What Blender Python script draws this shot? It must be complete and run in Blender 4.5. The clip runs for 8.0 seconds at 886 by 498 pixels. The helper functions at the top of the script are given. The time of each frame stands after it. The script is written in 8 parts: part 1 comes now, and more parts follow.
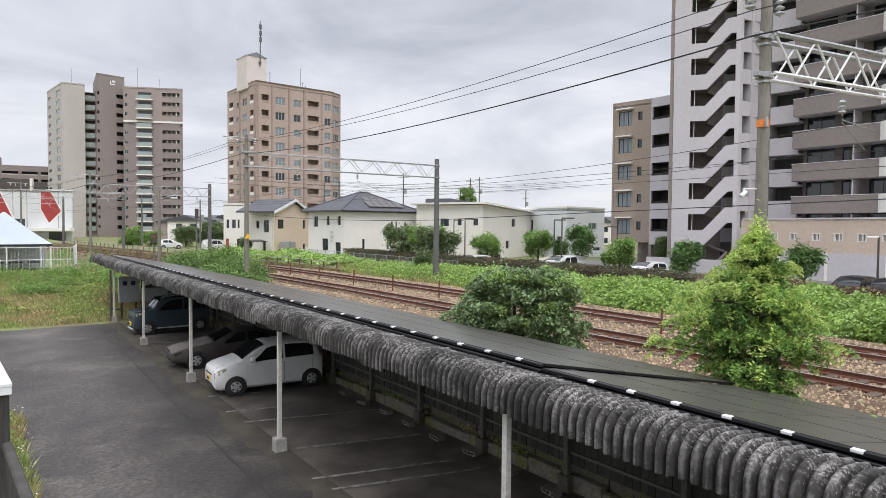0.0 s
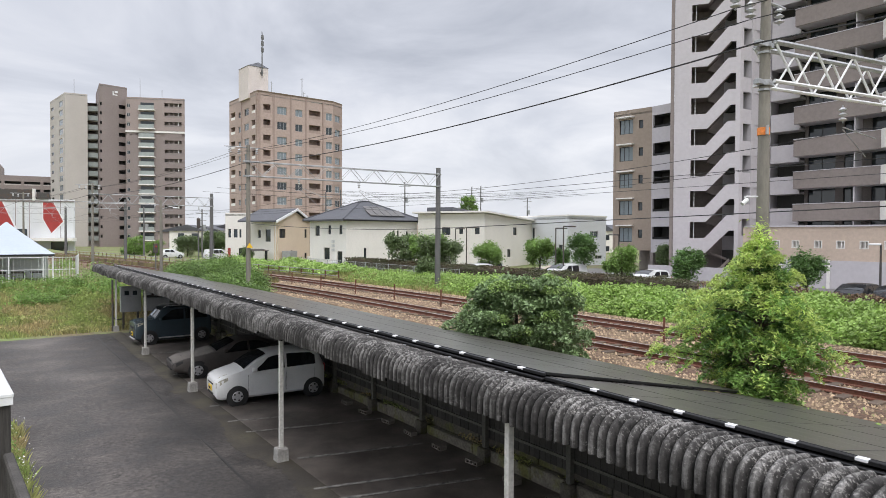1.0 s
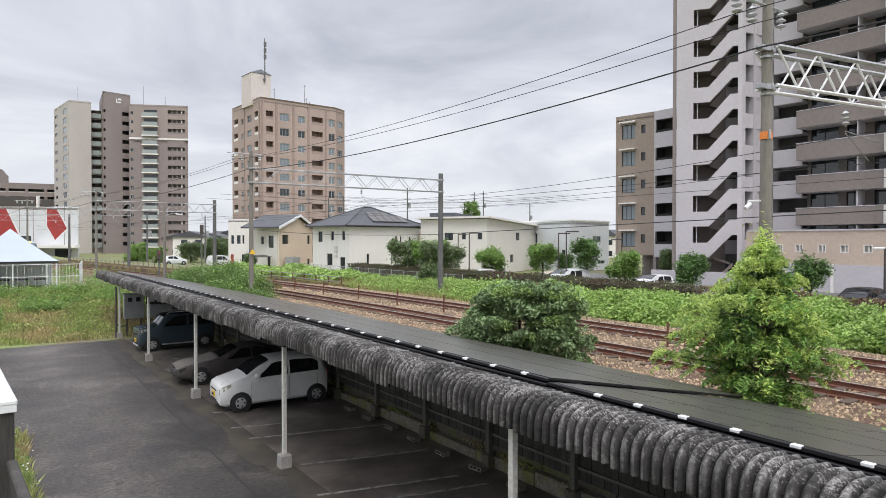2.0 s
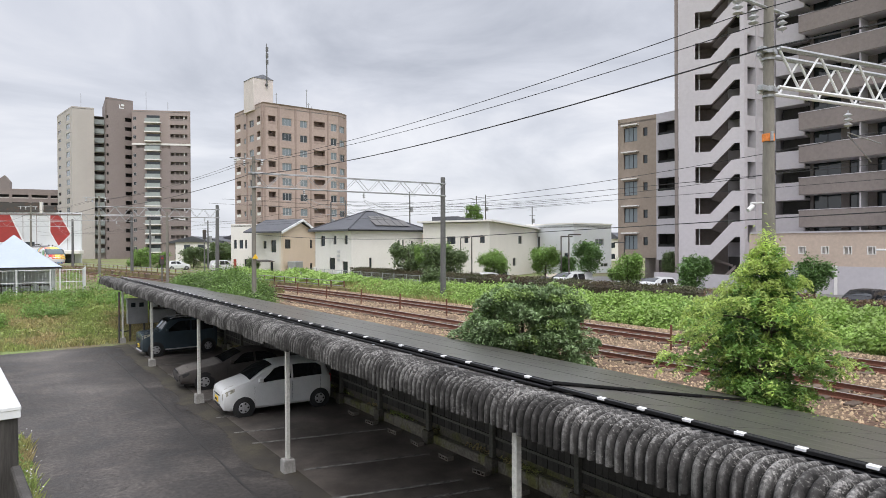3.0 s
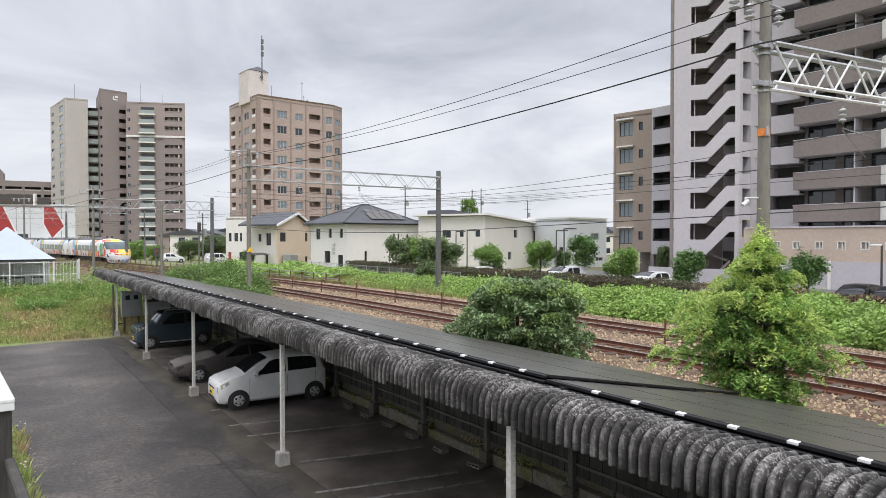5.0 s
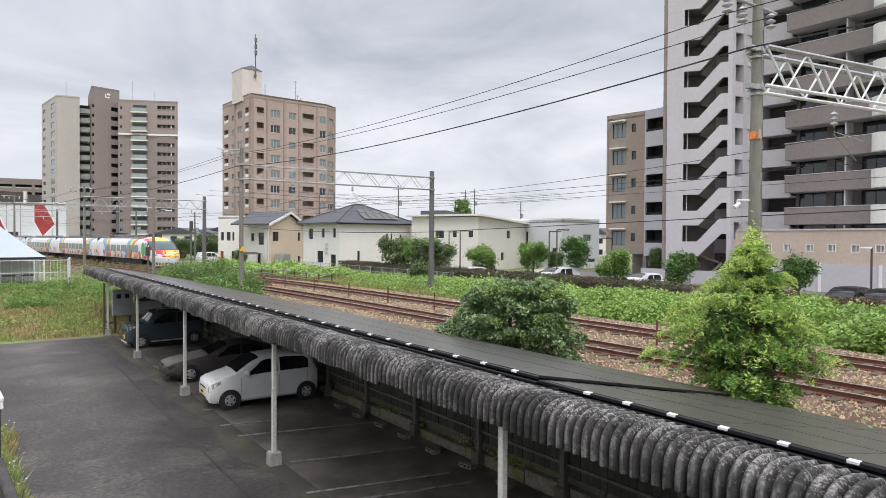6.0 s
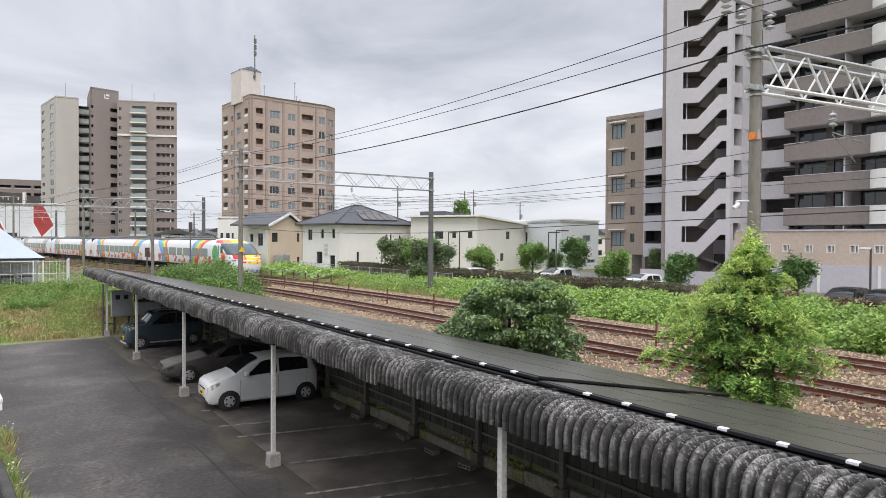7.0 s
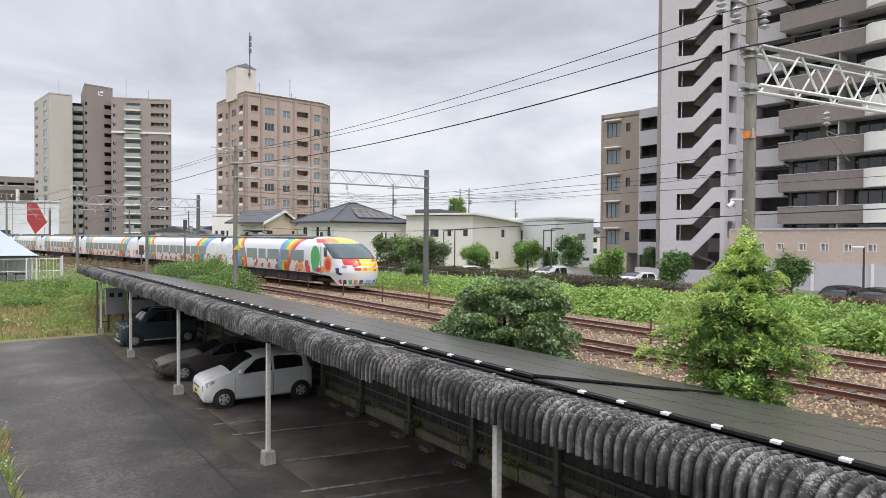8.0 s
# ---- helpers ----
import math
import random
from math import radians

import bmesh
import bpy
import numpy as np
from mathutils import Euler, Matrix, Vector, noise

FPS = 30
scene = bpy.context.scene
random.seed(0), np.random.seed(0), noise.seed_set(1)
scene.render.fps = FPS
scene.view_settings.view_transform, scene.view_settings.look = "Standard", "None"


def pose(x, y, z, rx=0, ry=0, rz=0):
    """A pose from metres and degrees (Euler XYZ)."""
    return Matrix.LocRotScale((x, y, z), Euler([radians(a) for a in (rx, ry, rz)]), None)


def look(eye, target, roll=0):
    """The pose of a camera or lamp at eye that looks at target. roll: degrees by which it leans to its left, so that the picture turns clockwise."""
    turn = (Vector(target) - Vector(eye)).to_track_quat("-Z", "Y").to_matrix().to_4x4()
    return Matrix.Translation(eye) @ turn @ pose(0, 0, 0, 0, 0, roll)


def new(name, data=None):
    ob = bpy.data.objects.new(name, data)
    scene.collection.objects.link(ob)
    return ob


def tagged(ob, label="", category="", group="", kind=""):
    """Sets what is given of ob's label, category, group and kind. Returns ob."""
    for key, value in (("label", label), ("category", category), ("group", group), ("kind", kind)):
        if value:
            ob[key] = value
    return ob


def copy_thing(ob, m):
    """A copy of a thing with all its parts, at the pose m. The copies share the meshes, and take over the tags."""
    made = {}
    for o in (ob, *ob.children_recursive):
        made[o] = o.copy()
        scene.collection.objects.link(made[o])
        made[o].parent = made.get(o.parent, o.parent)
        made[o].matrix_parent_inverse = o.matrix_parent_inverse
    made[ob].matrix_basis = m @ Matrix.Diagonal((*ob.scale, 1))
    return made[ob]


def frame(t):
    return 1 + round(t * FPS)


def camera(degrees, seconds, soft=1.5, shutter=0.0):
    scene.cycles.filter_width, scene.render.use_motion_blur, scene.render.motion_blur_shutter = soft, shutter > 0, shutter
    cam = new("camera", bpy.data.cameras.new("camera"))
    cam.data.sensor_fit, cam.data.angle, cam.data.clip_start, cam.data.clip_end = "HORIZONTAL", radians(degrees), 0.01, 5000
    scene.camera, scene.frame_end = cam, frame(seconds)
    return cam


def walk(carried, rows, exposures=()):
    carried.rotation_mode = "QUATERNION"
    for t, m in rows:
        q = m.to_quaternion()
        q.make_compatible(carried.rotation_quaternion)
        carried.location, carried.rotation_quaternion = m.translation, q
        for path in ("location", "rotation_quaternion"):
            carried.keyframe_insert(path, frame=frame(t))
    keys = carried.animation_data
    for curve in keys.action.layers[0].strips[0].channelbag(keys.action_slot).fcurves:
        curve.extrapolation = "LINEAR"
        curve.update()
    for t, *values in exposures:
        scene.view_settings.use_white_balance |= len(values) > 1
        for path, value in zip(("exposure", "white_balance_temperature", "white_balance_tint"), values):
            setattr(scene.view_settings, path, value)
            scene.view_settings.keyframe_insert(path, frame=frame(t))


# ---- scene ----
EYE = (0, 0, 5.1)
cam = camera(68.6, 8.0, soft=0.85)
walk(cam, [
    (0, look(EYE, (57.324, 81.868, 1.697), 0.450)),
    (0.5, look(EYE, (57.304, 81.900, 2.172), 0.147)),
    (1, look(EYE, (57.136, 82.044, 3.035), 0.256)),
    (1.5, look(EYE, (56.983, 82.160, 3.468), 0.219)),
    (3, look(EYE, (56.481, 82.519, 4.456), -0.258)),
    (3.5, look(EYE, (56.669, 82.390, 4.389), -0.116)),
    (4, look(EYE, (56.602, 82.434, 4.175), -0.074)),
    (4.5, look(EYE, (56.661, 82.386, 3.639), -0.100)),
    (6, look(EYE, (57.944, 81.487, 3.535), 0.301)),
    (6.5, look(EYE, (57.961, 81.473, 3.466), 0.361)),
    (7, look(EYE, (58.030, 81.428, 3.659), 0.281)),
    (7.5, look(EYE, (58.231, 81.284, 3.650), 0.319)),
    (8, look(EYE, (58.621, 80.997, 3.357), 0.363)),
])

# ---- light: overcast day ----
world = bpy.data.worlds.new("overcast_sky")
scene.world = world
world.use_nodes = True
SUN_EL, SUN_AZ = radians(58), radians(200)


def build_world():
    nt = world.node_tree
    N, L = nt.nodes, nt.links
    N.clear()
    out, bg = N.new("ShaderNodeOutputWorld"), N.new("ShaderNodeBackground")
    sky = N.new("ShaderNodeTexSky")
    sky.sky_type, sky.sun_disc = "NISHITA", False
    sky.sun_elevation, sky.sun_rotation = SUN_EL, SUN_AZ
    sky.air_density, sky.dust_density = 1.0, 3.0
    tc, sep = N.new("ShaderNodeTexCoord"), N.new("ShaderNodeSeparateXYZ")
    L.new(tc.outputs["Generated"], sep.inputs[0])
    # clouds lie on a flat layer overhead
    h = N.new("ShaderNodeMath"); h.operation = "MAXIMUM"; h.inputs[1].default_value = 0.0
    L.new(sep.outputs[2], h.inputs[0])
    a = N.new("ShaderNodeMath"); a.operation = "ADD"; a.inputs[1].default_value = 0.22
    L.new(h.outputs[0], a.inputs[0])
    dx = N.new("ShaderNodeMath"); dx.operation = "DIVIDE"
    dy = N.new("ShaderNodeMath"); dy.operation = "DIVIDE"
    L.new(sep.outputs[0], dx.inputs[0]); L.new(a.outputs[0], dx.inputs[1])
    L.new(sep.outputs[1], dy.inputs[0]); L.new(a.outputs[0], dy.inputs[1])
    cb = N.new("ShaderNodeCombineXYZ")
    L.new(dx.outputs[0], cb.inputs[0]); L.new(dy.outputs[0], cb.inputs[1])
    n1 = N.new("ShaderNodeTexNoise")
    n1.inputs["Scale"].default_value, n1.inputs["Detail"].default_value = 1.0, 8
    n1.inputs["Roughness"].default_value, n1.inputs["Distortion"].default_value = 0.55, 0.6
    L.new(cb.outputs[0], n1.inputs["Vector"])
    r = N.new("ShaderNodeValToRGB")
    e = r.color_ramp.elements
    e[0].position, e[0].color = 0.27, (0.40, 0.426, 0.495, 1)
    e[1].position, e[1].color = 0.63, (0.90, 0.905, 0.95, 1)
    m = e.new(0.48); m.color = (0.67, 0.692, 0.765, 1)
    L.new(n1.outputs["Fac"], r.inputs[0])
    # brighter towards the horizon
    hz = N.new("ShaderNodeValToRGB")
    q = hz.color_ramp.elements
    q[0].position, q[0].color = 0.0, (0.78, 0.78, 0.78, 1)
    q[1].position, q[1].color = 0.22, (0, 0, 0, 1)
    L.new(h.outputs[0], hz.inputs[0])
    mh = N.new("ShaderNodeMix"); mh.data_type = "RGBA"
    L.new(hz.outputs[0], mh.inputs[0]); L.new(r.outputs[0], mh.inputs[6])
    mh.inputs[7].default_value = (0.825, 0.848, 0.91, 1)
    # the clear sky behind the cloud, faint
    sc = N.new("ShaderNodeMix"); sc.data_type = "RGBA"; sc.blend_type = "ADD"
    sc.inputs[0].default_value = 0.012
    L.new(mh.outputs[2], sc.inputs[6]); L.new(sky.outputs[0], sc.inputs[7])
    zr = N.new("ShaderNodeMapRange")
    zr.interpolation_type = "SMOOTHSTEP"
    zr.inputs[1].default_value, zr.inputs[2].default_value = 0.34, 0.85
    zr.inputs[3].default_value, zr.inputs[4].default_value = 1.0, 2.6
    L.new(h.outputs[0], zr.inputs[0])
    st = N.new("ShaderNodeVectorMath"); st.operation = "SCALE"
    L.new(sc.outputs[2], st.inputs[0]); L.new(zr.outputs[0], st.inputs["Scale"])
    L.new(st.outputs[0], bg.inputs[0])
    bg.inputs[1].default_value = 0.98
    L.new(bg.outputs[0], out.inputs[0])


build_world()
sun = new("sun", bpy.data.lights.new("sun", "SUN"))
sun.data.energy, sun.data.angle, sun.data.color = 1.4, radians(30), (1.0, 0.955, 0.935)
sun.matrix_world = look((0, 0, 60), (60 * math.cos(SUN_EL) / math.sin(SUN_EL) * -math.sin(SUN_AZ), 60 * math.cos(SUN_EL) / math.sin(SUN_EL) * -math.cos(SUN_AZ), 0))
scene.view_settings.exposure = 0.0


# ---- materials ----
def mat(name, col, rough=0.7, metal=0.0, var=0.25, scale=0.8, fine=18.0, fvar=0.2, bump=0.15, bdist=0.01, col2=None, pos2=(0.45, 0.62),
        stretch=(1, 1, 1), island=0.0, rand=0.0, trans=0.0, spec=0.5, world=False):
    """Two-scale mottled surface: broad stains of col2 (or a darker col), fine grain, fine relief."""
    m = bpy.data.materials.new(name)
    m.use_nodes = True
    nt = m.node_tree
    N, L = nt.nodes, nt.links
    b = N["Principled BSDF"]
    b.inputs["Roughness"].default_value, b.inputs["Metallic"].default_value = rough, metal
    b.inputs["Specular IOR Level"].default_value = spec
    tc, mp = N.new("ShaderNodeTexCoord"), N.new("ShaderNodeMapping")
    mp.inputs["Scale"].default_value = stretch
    if world:
        ge = N.new("ShaderNodeNewGeometry")
        L.new(ge.outputs["Position"], mp.inputs["Vector"])
    else:
        L.new(tc.outputs["Object"], mp.inputs["Vector"])
    n1, n2 = N.new("ShaderNodeTexNoise"), N.new("ShaderNodeTexNoise")
    for n, s, d in ((n1, scale, 6), (n2, fine, 4)):
        n.inputs["Scale"].default_value, n.inputs["Detail"].default_value, n.inputs["Roughness"].default_value = s, d, 0.62
        L.new(mp.outputs[0], n.inputs["Vector"])
    rp = N.new("ShaderNodeValToRGB")
    e = rp.color_ramp.elements
    if col2 is None:
        e[0].position, e[1].position = 0.3, 0.7
        e[0].color, e[1].color = (*[c * (1 - var) for c in col], 1), (*[min(1, c * (1 + var)) for c in col], 1)
    else:
        e[0].position, e[1].position = pos2
        e[0].color, e[1].color = (*col, 1), (*col2, 1)
    L.new(n1.outputs["Fac"], rp.inputs[0])
    mr = N.new("ShaderNodeMapRange")
    mr.inputs[1].default_value, mr.inputs[2].default_value = 0.3, 0.7
    mr.inputs[3].default_value, mr.inputs[4].default_value = 1 - fvar, 1 + fvar
    L.new(n2.outputs["Fac"], mr.inputs[0])
    val = mr.outputs[0]
    if island or rand:
        src = N.new("ShaderNodeNewGeometry").outputs["Random Per Island"] if island else N.new("ShaderNodeObjectInfo").outputs["Random"]
        k = island or rand
        m2 = N.new("ShaderNodeMapRange")
        m2.inputs[3].default_value, m2.inputs[4].default_value = 1 - k, 1 + k
        L.new(src, m2.inputs[0])
        mu = N.new("ShaderNodeMath"); mu.operation = "MULTIPLY"
        L.new(val, mu.inputs[0]); L.new(m2.outputs[0], mu.inputs[1])
        val = mu.outputs[0]
    mx = N.new("ShaderNodeVectorMath"); mx.operation = "SCALE"
    L.new(rp.outputs[0], mx.inputs[0]); L.new(val, mx.inputs["Scale"])
    L.new(mx.outputs[0], b.inputs["Base Color"])
    if bump:
        bp = N.new("ShaderNodeBump")
        bp.inputs["Strength"].default_value, bp.inputs["Distance"].default_value = bump, bdist
        L.new(n2.outputs["Fac"], bp.inputs["Height"]); L.new(bp.outputs[0], b.inputs["Normal"])
    if trans:
        t, ms = N.new("ShaderNodeBsdfTranslucent"), N.new("ShaderNodeMixShader")
        ms.inputs[0].default_value = trans
        L.new(mx.outputs[0], t.inputs[0])
        L.new(b.outputs[0], ms.inputs[1]); L.new(t.outputs[0], ms.inputs[2])
        L.new(ms.outputs[0], N["Material Output"].inputs[0])
    return m


def glass(name, tint=(0.03, 0.04, 0.045), rough=0.04):
    """Window glass seen from outside: dark room behind, sky on the surface."""
    m = bpy.data.materials.new(name)
    m.use_nodes = True
    b = m.node_tree.nodes["Principled BSDF"]
    b.inputs["Base Color"].default_value = (*tint, 1)
    b.inputs["Roughness"].default_value = rough
    b.inputs["Specular IOR Level"].default_value = 0.8
    return m


def asphalt(name):
    """Old lane surface: worn pale wheel paths, dark patches of several sizes, coarse pale aggregate, hairline cracks."""
    m = bpy.data.materials.new(name)
    m.use_nodes = True
    N, L = m.node_tree.nodes, m.node_tree.links
    b = N["Principled BSDF"]
    ge = N.new("ShaderNodeNewGeometry")

    def noise_of(scale, detail, rough, dist=0.0):
        n = N.new("ShaderNodeTexNoise")
        n.inputs["Scale"].default_value, n.inputs["Detail"].default_value = scale, detail
        n.inputs["Roughness"].default_value, n.inputs["Distortion"].default_value = rough, dist
        L.new(ge.outputs["Position"], n.inputs["Vector"])
        return n.outputs["Fac"]

    def op(kind, a, c):
        n = N.new("ShaderNodeMath"); n.operation = kind
        for k, v in enumerate((a, c)):
            if isinstance(v, (int, float)):
                n.inputs[k].default_value = v
            else:
                L.new(v, n.inputs[k])
        return n.outputs[0]

    broad, patch, small, grit = noise_of(0.22, 3, 0.5), noise_of(0.8, 9, 0.7, 0.7), noise_of(9.0, 6, 0.78), noise_of(40.0, 4, 0.8)
    sp = N.new("ShaderNodeSeparateXYZ")
    L.new(ge.outputs["Position"], sp.inputs[0])
    # tyres have polished a pale track down the middle of the lane
    track = op("MULTIPLY", op("ABSOLUTE", op("SUBTRACT", sp.outputs[0], 1.9), 0.0), 0.034)
    f = op("SUBTRACT", op("ADD", op("ADD", op("MULTIPLY", broad, 0.30), op("MULTIPLY", patch, 0.50)), op("ADD", op("MULTIPLY", small, 0.55), op("MULTIPLY", grit, 0.50))), op("ADD", track, 0.425))
    rp = N.new("ShaderNodeValToRGB")
    e = rp.color_ramp.elements
    e[0].position, e[0].color = 0.36, (0.018, 0.0152, 0.0132, 1)
    e[1].position, e[1].color = 0.64, (0.165, 0.147, 0.131, 1)
    k = e.new(0.48); k.color = (0.060, 0.0515, 0.0455, 1)
    L.new(f, rp.inputs[0])
    cr = N.new("ShaderNodeTexVoronoi")
    cr.feature = "DISTANCE_TO_EDGE"
    cr.inputs["Scale"].default_value = 0.42
    wv = N.new("ShaderNodeVectorMath"); wv.operation = "ADD"
    nz = N.new("ShaderNodeTexNoise"); nz.inputs["Scale"].default_value, nz.inputs["Detail"].default_value = 1.6, 5
    L.new(ge.outputs["Position"], nz.inputs["Vector"])
    L.new(ge.outputs["Position"], wv.inputs[0]); L.new(nz.outputs["Color"], wv.inputs[1])
    L.new(wv.outputs[0], cr.inputs["Vector"])
    line = op("MULTIPLY", op("LESS_THAN", cr.outputs["Distance"], 0.003), op("GREATER_THAN", patch, 0.54))
    mx = N.new("ShaderNodeMix"); mx.data_type = "RGBA"
    L.new(op("MULTIPLY", line, 0.7), mx.inputs[0]); L.new(rp.outputs[0], mx.inputs[6])
    mx.inputs[7].default_value = (0.02, 0.018, 0.016, 1)
    L.new(mx.outputs[2], b.inputs["Base Color"])
    mr = N.new("ShaderNodeMapRange")
    mr.inputs[1].default_value, mr.inputs[2].default_value, mr.inputs[3].default_value, mr.inputs[4].default_value = 0.35, 0.65, 0.55, 0.85
    L.new(patch, mr.inputs[0]); L.new(mr.outputs[0], b.inputs["Roughness"])
    bp = N.new("ShaderNodeBump")
    bp.inputs["Strength"].default_value, bp.inputs["Distance"].default_value = 0.6, 0.012
    L.new(op("ADD", grit, op("MULTIPLY", small, 0.8)), bp.inputs["Height"]); L.new(bp.outputs[0], b.inputs["Normal"])
    return m


M_ASPHALT = asphalt("worn_asphalt")
M_STALL = mat("dark_oily_asphalt", (0.066, 0.056, 0.048), 0.5, scale=0.7, fine=40, fvar=0.3, bump=0.4, col2=(0.165, 0.143, 0.124), pos2=(0.42, 0.66))
M_MOSSLANE = mat("mossy_damp_asphalt", (0.040, 0.034, 0.027), 0.8, scale=0.9, fine=30, fvar=0.4, bump=0.6, col2=(0.075, 0.066, 0.043), pos2=(0.44, 0.66))
M_BLOCK = mat("stained_concrete_block", (0.155, 0.138, 0.118), 0.9, var=0.25, scale=2.5, fine=22, fvar=0.25, bump=0.3)
M_LEDGE = mat("moss_grown_concrete", (0.17, 0.155, 0.125), 0.95, scale=1.4, fine=16, fvar=0.4, bump=0.6, col2=(0.14, 0.14, 0.05), pos2=(0.48, 0.62))
M_FENCERAIL = mat("greenish_grey_rail", (0.095, 0.094, 0.078), 0.8, scale=1.5, fine=16, fvar=0.25)
M_PAINTLINE = mat("worn_white_road_paint", (0.22, 0.21, 0.195), 0.8, scale=5, fine=25, fvar=0.3, col2=(0.09, 0.085, 0.08), pos2=(0.46, 0.60))
M_EARTH = mat("earth_and_grass", (0.17, 0.135, 0.08), 0.95, scale=0.25, fine=6, fvar=0.35, bump=0.6, bdist=0.05, col2=(0.17, 0.22, 0.07), pos2=(0.4, 0.6))
M_LOT2 = mat("pale_car_park_asphalt", (0.16, 0.155, 0.15), 0.9, scale=0.3, fine=14)
M_BALLAST = mat("rust_stained_ballast", (0.20, 0.138, 0.088), 0.95, var=0.3, scale=0.5, fine=11, fvar=0.55, bump=1.0, bdist=0.05, col2=(0.12, 0.072, 0.048), pos2=(0.42, 0.62), world=True)
M_STONE = mat("ballast_stone", (0.335, 0.248, 0.16), 0.95, scale=0.6, fine=20, island=0.65, world=True)
M_RAIL = mat("rusty_rail_steel", (0.145, 0.058, 0.036), 0.7, scale=1.5, fine=30, fvar=0.3)
M_RAILTOP = mat("worn_rail_head", (0.42, 0.38, 0.36), 0.35, 0.8, scale=1.5, fine=30)
M_SLEEPER = mat("weathered_sleeper", (0.13, 0.095, 0.07), 0.9, scale=3, fine=20, rand=0.3)


def cement_sheet(name, dark, mid, pale, lichen, crest):
    """Old corrugated cement: valleys darkened for grime and painted-in shade, crests are worn pale, lichen grows in
    spots.
    """
    m = bpy.data.materials.new(name)
    m.use_nodes = True
    N, L = m.node_tree.nodes, m.node_tree.links
    b = N["Principled BSDF"]
    b.inputs["Roughness"].default_value = 0.95
    b.inputs["Specular IOR Level"].default_value = 0.2
    tc, ge, sp = N.new("ShaderNodeTexCoord"), N.new("ShaderNodeNewGeometry"), N.new("ShaderNodeSeparateXYZ")
    L.new(tc.outputs["Object"], sp.inputs[0])

    def op(kind, a, c):
        n = N.new("ShaderNodeMath"); n.operation = kind
        for k, v in enumerate((a, c)):
            if isinstance(v, (int, float)):
                n.inputs[k].default_value = v
            else:
                L.new(v, n.inputs[k])
        return n.outputs[0]

    def grain(scale, detail, rough):
        n = N.new("ShaderNodeTexNoise")
        n.inputs["Scale"].default_value, n.inputs["Detail"].default_value, n.inputs["Roughness"].default_value = scale, detail, rough
        L.new(ge.outputs["Position"], n.inputs["Vector"])
        return n.outputs["Fac"]

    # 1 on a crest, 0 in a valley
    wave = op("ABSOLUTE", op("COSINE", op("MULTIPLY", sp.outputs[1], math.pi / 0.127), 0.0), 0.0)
    big, small, spots = grain(2.2, 5, 0.6), grain(17.0, 5, 0.7), grain(34.0, 5, 0.75)
    mp, ns = N.new("ShaderNodeMapping"), N.new("ShaderNodeTexNoise")
    mp.inputs["Scale"].default_value = (1, 1, 0.08)
    ns.inputs["Scale"].default_value, ns.inputs["Detail"].default_value = 26.0, 4
    L.new(ge.outputs["Position"], mp.inputs["Vector"]); L.new(mp.outputs[0], ns.inputs["Vector"])
    small = op("ADD", op("MULTIPLY", small, 0.45), op("MULTIPLY", ns.outputs["Fac"], 0.55))
    # the wave term darkens valleys: grime, and occlusion put into the colour
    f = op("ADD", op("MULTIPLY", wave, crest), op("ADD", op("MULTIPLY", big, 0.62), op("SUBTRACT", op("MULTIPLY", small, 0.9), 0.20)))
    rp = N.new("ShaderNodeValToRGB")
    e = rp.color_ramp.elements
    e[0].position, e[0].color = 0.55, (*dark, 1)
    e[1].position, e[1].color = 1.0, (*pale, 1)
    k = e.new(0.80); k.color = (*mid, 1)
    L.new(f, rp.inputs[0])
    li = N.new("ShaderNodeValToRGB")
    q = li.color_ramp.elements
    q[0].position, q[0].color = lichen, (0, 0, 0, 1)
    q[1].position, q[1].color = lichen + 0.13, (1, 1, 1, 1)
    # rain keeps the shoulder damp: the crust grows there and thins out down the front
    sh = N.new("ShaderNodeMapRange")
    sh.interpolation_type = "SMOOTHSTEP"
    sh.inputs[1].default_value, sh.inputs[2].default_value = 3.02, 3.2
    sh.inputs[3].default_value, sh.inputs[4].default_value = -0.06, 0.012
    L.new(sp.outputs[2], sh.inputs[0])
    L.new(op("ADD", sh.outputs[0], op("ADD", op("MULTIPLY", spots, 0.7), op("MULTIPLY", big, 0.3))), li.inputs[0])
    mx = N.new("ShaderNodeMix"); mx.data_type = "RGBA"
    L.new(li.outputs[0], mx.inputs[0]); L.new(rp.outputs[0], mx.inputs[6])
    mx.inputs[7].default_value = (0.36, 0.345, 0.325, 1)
    oi, mr = N.new("ShaderNodeObjectInfo"), N.new("ShaderNodeMapRange")
    mr.inputs[3].default_value, mr.inputs[4].default_value = 0.82, 1.2
    L.new(oi.outputs["Random"], mr.inputs[0])
    sc = N.new("ShaderNodeVectorMath"); sc.operation = "SCALE"
    L.new(mx.outputs[2], sc.inputs[0]); L.new(mr.outputs[0], sc.inputs["Scale"])
    L.new(sc.outputs[0], b.inputs["Base Color"])
    bp = N.new("ShaderNodeBump")
    bp.inputs["Strength"].default_value, bp.inputs["Distance"].default_value = 0.8, 0.012
    L.new(small, bp.inputs["Height"]); L.new(bp.outputs[0], b.inputs["Normal"])
    return m


